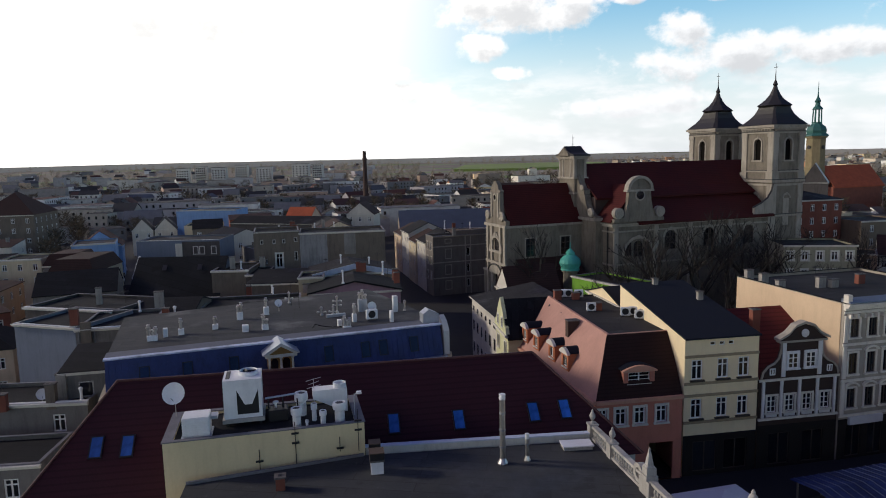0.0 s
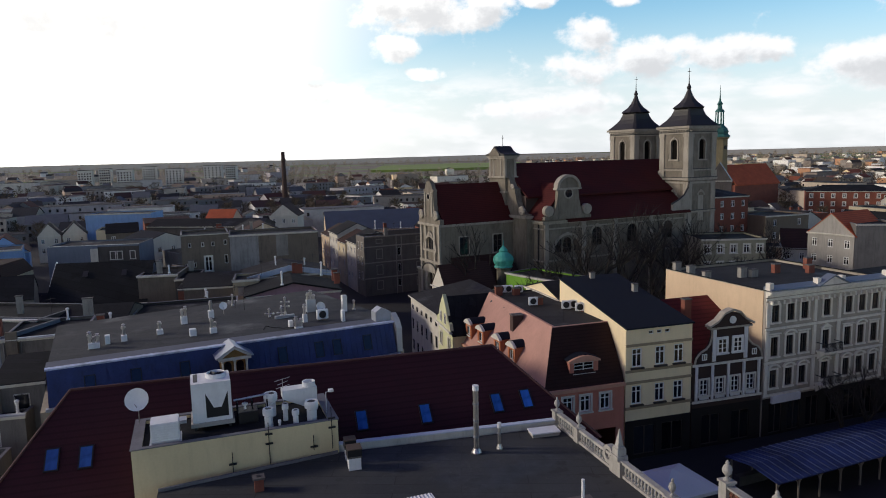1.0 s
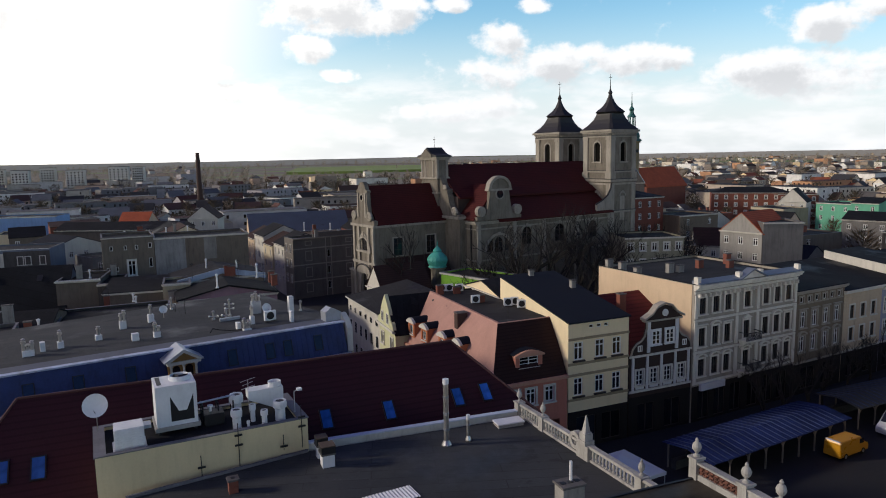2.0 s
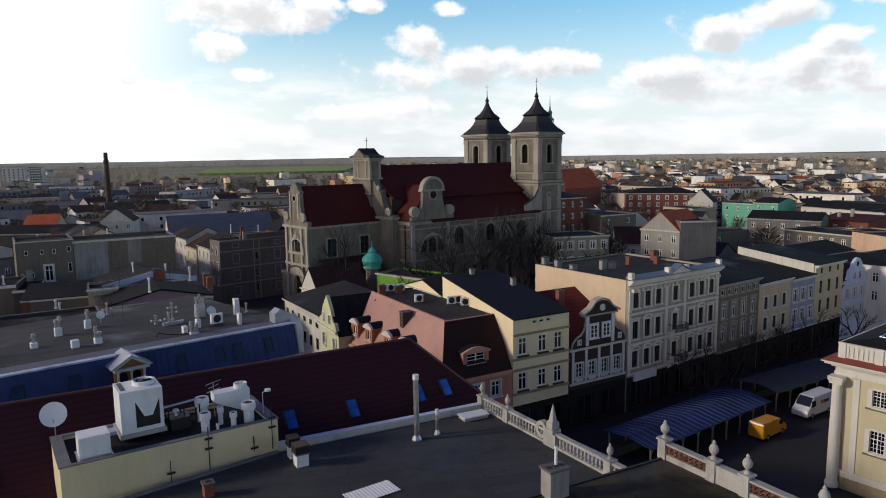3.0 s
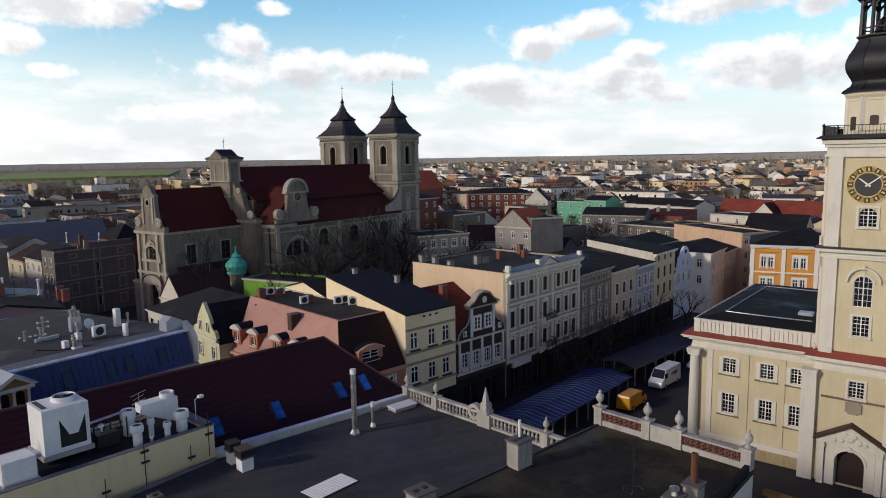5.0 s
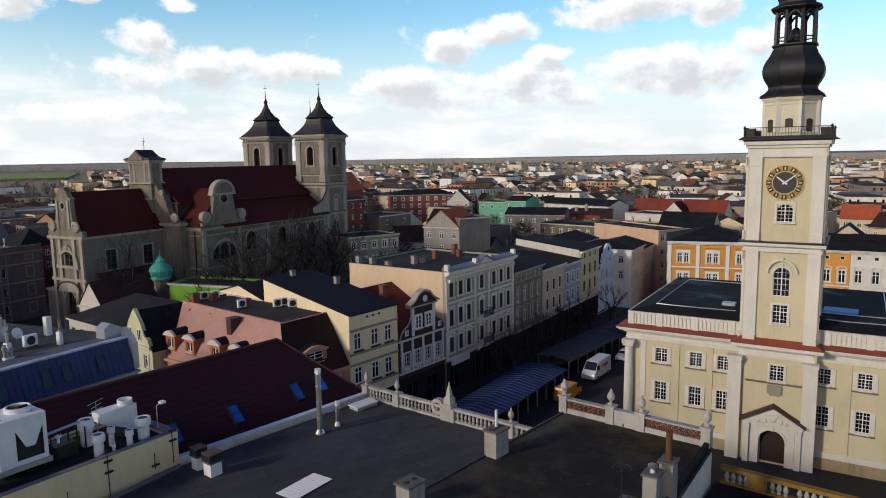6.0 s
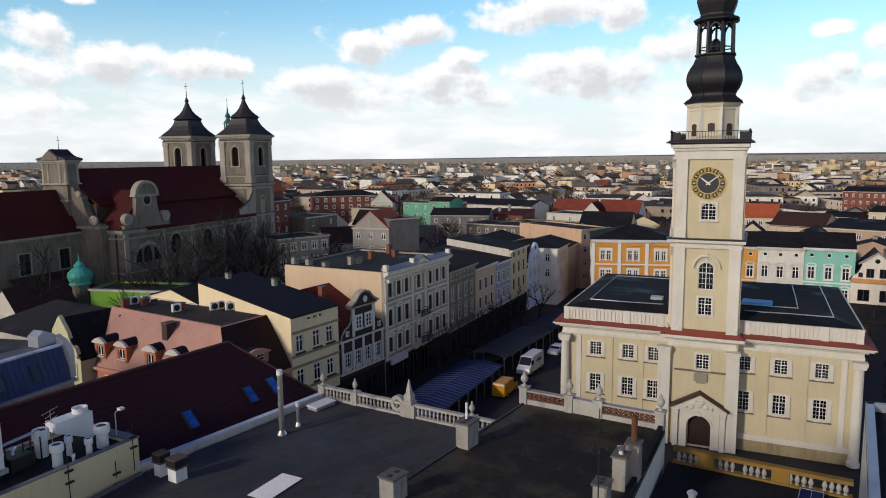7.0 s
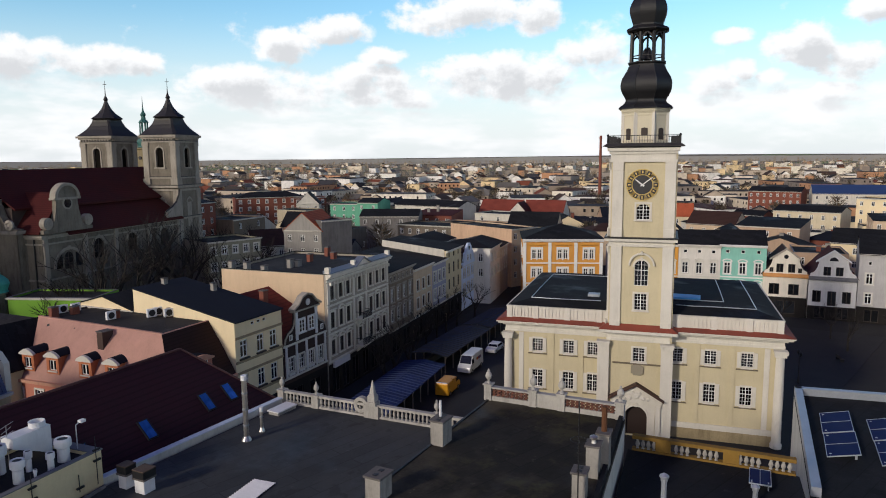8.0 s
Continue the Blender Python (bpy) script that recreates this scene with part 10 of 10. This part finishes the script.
def far_house(x, y, turn, w, d, h, rh, flat, near):
    c, s = math.cos(turn), math.sin(turn)
    wm, rm = (3, 4) if x < 0 else (0, 1)      # western houses greyed and dulled to imitate backlit haze
    def P(px, py, pz):
        return (x + px * c - py * s, y + px * s + py * c, pz)
    b = len(verts)
    verts.extend([P(-w, -d, 0), P(w, -d, 0), P(w, d, 0), P(-w, d, 0), P(-w, -d, h), P(w, -d, h), P(w, d, h), P(-w, d, h)])
    for f in ((0, 1, 5, 4), (1, 2, 6, 5), (2, 3, 7, 6), (3, 0, 4, 7)):
        faces.append([b + i for i in f])
        mats_.append(wm)
    if near:
        for (ax, ay), (bx, by) in (((-w, -d), (w, -d)), ((w, -d), (w, d)), ((w, d), (-w, d)), ((-w, d), (-w, -d))):
            ln = math.hypot(bx - ax, by - ay)
            ux, uy = (bx - ax) / ln, (by - ay) / ln
            nx, ny = uy * 0.05, -ux * 0.05
            n = max(1, int(ln / 3.1))
            for k in range(n):
                if rng.random() < 0.3:
                    continue
                s0 = ln * (k + 0.5) / n - 0.5
                for fl in range(max(1, int((h - 0.6) / 3.0))):
                    z0 = h - 2.5 - 3.0 * fl
                    b2 = len(verts)
                    for q, z in ((s0, z0), (s0 + 1.0, z0), (s0 + 1.0, z0 + 1.4), (s0, z0 + 1.4)):
                        verts.append(P(ax + ux * q + nx, ay + uy * q + ny, z))
                    faces.append([b2, b2 + 1, b2 + 2, b2 + 3])
                    mats_.append(2)
    e = len(verts)
    o = 0.4
    if flat:
        verts.extend([P(-w - 0.1, -d - 0.1, h + 0.2), P(w + 0.1, -d - 0.1, h + 0.2), P(w + 0.1, d + 0.1, h + 0.2), P(-w - 0.1, d + 0.1, h + 0.2)])
        faces.append([e, e + 1, e + 2, e + 3])
        mats_.append(rm)
    else:
        verts.extend([P(-w - o, -d - o, h - 0.2), P(w + o, -d - o, h - 0.2), P(w + o, d + o, h - 0.2), P(-w - o, d + o, h - 0.2), P(-w - o, 0, h + rh), P(w + o, 0, h + rh)])
        faces.extend([[e, e + 1, e + 5, e + 4], [e + 2, e + 3, e + 4, e + 5]])
        mats_.extend([rm, rm])
        g = len(verts)
        verts.extend([P(-w, -d, h), P(-w, d, h), P(-w, 0, h + rh - 0.2), P(w, -d, h), P(w, d, h), P(w, 0, h + rh - 0.2)])
        faces.extend([[g, g + 1, g + 2], [g + 3, g + 4, g + 5]])
        mats_.extend([wm, wm])


r = 290.0
while r < 2300:
    step = 18 + max(0, r - 400) * 0.022
    n = int(2 * math.pi * r / step)
    for i in range(n):
        a = 2 * math.pi * i / n - math.pi + rng.uniform(-0.3, 0.3) * step / r
        dg = math.degrees(a)
        if not -55 < dg < 108:
            continue
        dense = 0.72 if r < 700 else 0.34
        if -6 < dg < 14 and r > 520:
            dense = 0.0 if r > 1100 else 0.12
        if dg < -6 and r > 1100:
            dense = 0.2
        dense *= 0.45 + 1.1 * (noise.noise(Vector((math.sin(a) * r, math.cos(a) * r, 0)) * 0.006) * 0.5 + 0.5)
        if rng.random() > dense:
            continue
        rr = r + rng.uniform(-8, 8)
        if r < 430 and not free_spot(rr * math.sin(a), rr * math.cos(a), 7.0):
            continue
        big = rng.random() < 0.24
        flat = rng.random() < 0.4 or big
        far_house(rr * math.sin(a), rr * math.cos(a), rng.choice((0.2, 0.2, 1.77, 0.6)) + rng.uniform(-0.2, 0.2), rng.uniform(5, 8) * (2.4 if big else 1), rng.uniform(4, 6) * (1.5 if big else 1), rng.uniform(4, 9) + (3 if big else 0) + min(2.5, r / 900), rng.uniform(2, 4), flat, r < 620)
    r += step
me = bpy.data.meshes.new("far_houses")
me.from_pydata(verts, [], faces)
me.materials.append(FARWALL)
me.materials.append(FARROOF)
for m_ in (GLASS, FARWALL_W, FARROOF_W):
    me.materials.append(m_)
me.polygons.foreach_set("material_index", mats_)
tagged(new("far_houses", me), "countless small pale houses with dark and red roofs", "houses", kind="stuff")

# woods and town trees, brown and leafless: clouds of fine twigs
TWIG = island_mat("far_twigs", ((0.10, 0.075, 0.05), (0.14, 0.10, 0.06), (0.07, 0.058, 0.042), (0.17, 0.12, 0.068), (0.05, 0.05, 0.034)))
verts, faces = [], []


def far_tree(x, y, z, h, n):
    wid = h * (0.010 if n > 200 else 0.022 if n > 70 else 0.04)
    for k in range(n):
        u = rng.uniform(0.15, 0.95)
        rad = h * 0.40 * math.sin(math.pi * min(1.0, 0.15 + 0.82 * u)) ** 0.7
        a, q = rng.uniform(0, 6.283), rng.random() * rad * 0.75
        reach, lift = h * rng.uniform(0.08, 0.22), h * rng.uniform(0.03, 0.2)
        p0 = (x + q * math.cos(a), y + q * math.sin(a), z + h * u * 0.9)
        a += rng.uniform(-0.9, 0.9)
        e = rng.uniform(0, 6.283)
        b = len(verts)
        verts.extend([(p0[0] + wid * math.cos(e), p0[1] + wid * math.sin(e), p0[2]), (p0[0] - wid * math.cos(e), p0[1] - wid * math.sin(e), p0[2] + wid), (p0[0] + reach * math.cos(a), p0[1] + reach * math.sin(a), p0[2] + lift)])
        faces.append([b, b + 1, b + 2])
    b = len(verts)
    t_ = h * 0.02
    verts.extend([(x - t_, y, z), (x + t_, y, z), (x, y, z + h * 0.6)])
    faces.append([b, b + 1, b + 2])


# beyond 900 m the twig colours are paled to imitate haze
WOODS = island_mat("haze_paled_woods", ((0.40, 0.33, 0.24), (0.46, 0.37, 0.26), (0.34, 0.30, 0.23), (0.48, 0.38, 0.25), (0.28, 0.26, 0.20)))
for r, r_end, name, m_, lab in ((130.0, 900.0, "far_trees", TWIG, "leafless brown trees between the houses of the town"), (900.0, 2540.0, "far_woods", WOODS, "brown leafless woods beyond the town, paled to imitate haze")):
    verts, faces = [], []
    while r < r_end:
        step = 15 + r * 0.020
        n = int(2 * math.pi * r / step)
        for i in range(n):
            a = 2 * math.pi * i / n - math.pi + rng.uniform(-0.4, 0.4) * step / r
            dg = math.degrees(a)
            if not -55 < dg < 108:
                continue
            dens = 0.30 if r < 300 else 0.72 if r < 700 else 0.9
            if -8 < dg < 14 and r > 330:
                dens = 1.1
            if -1.5 < dg < 15 and 1150 < r < 2000:
                dens = 0.03
            if dg < -8 and r > 800:
                dens = 0.5
            dens *= 0.5 + 1.1 * (noise.noise(Vector((math.sin(a) * r, math.cos(a) * r, 9)) * 0.008) * 0.5 + 0.5)
            if rng.random() > dens:
                continue
            rr = r + rng.uniform(-8, 8)
            x, y = rr * math.sin(a), rr * math.cos(a)
            if r < 400 and not free_spot(x, y, 2.0):
                continue
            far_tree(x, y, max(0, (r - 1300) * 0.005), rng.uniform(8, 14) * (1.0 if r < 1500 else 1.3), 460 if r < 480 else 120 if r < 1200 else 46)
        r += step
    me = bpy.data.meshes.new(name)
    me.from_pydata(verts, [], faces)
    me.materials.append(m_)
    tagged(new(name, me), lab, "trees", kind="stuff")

# wooded ridge on the horizon
bm = nb()
prev = None
for i in range(361):
    a = radians(-60 + 172 * i / 360)
    hgt = 25.5 + 3.5 * noise.noise(Vector((a * 5, 0, 3))) + 0.8 * noise.noise(Vector((a * 60, 0, 5)))
    rr = 2620 + 60 * noise.noise(Vector((a * 3, 2, 0)))
    cur = [bm.verts.new((rr * math.sin(a), rr * math.cos(a), -2)), bm.verts.new((rr * math.sin(a), rr * math.cos(a), max(6.0, hgt))), bm.verts.new(((rr + 200) * math.sin(a), (rr + 200) * math.cos(a), max(6.0, hgt) - 1))]
    if prev:
        bm.faces.new((prev[0], cur[0], cur[1], prev[1]))
        bm.faces.new((prev[1], cur[1], cur[2], prev[2]))
    prev = cur
far_wood_haze_glow = mat("far_wood_haze_glow", (0.13, 0.115, 0.10), 0.95, 0, 0.5, 0.006, 0.05, 0.0)
far_wood_haze_glow.node_tree.nodes["Principled BSDF"].inputs["Emission Color"].default_value = (0.98, 0.97, 0.98, 1)
far_wood_haze_glow.node_tree.nodes["Principled BSDF"].inputs["Emission Strength"].default_value = 0.27      # glow added to the ridge, standing in for daylight haze before the distance
tagged(new("backdrop", mesh_of("backdrop", bm, far_wood_haze_glow)), "wooded ridge on the horizon with a painted haze glow", "woods", kind="structure")
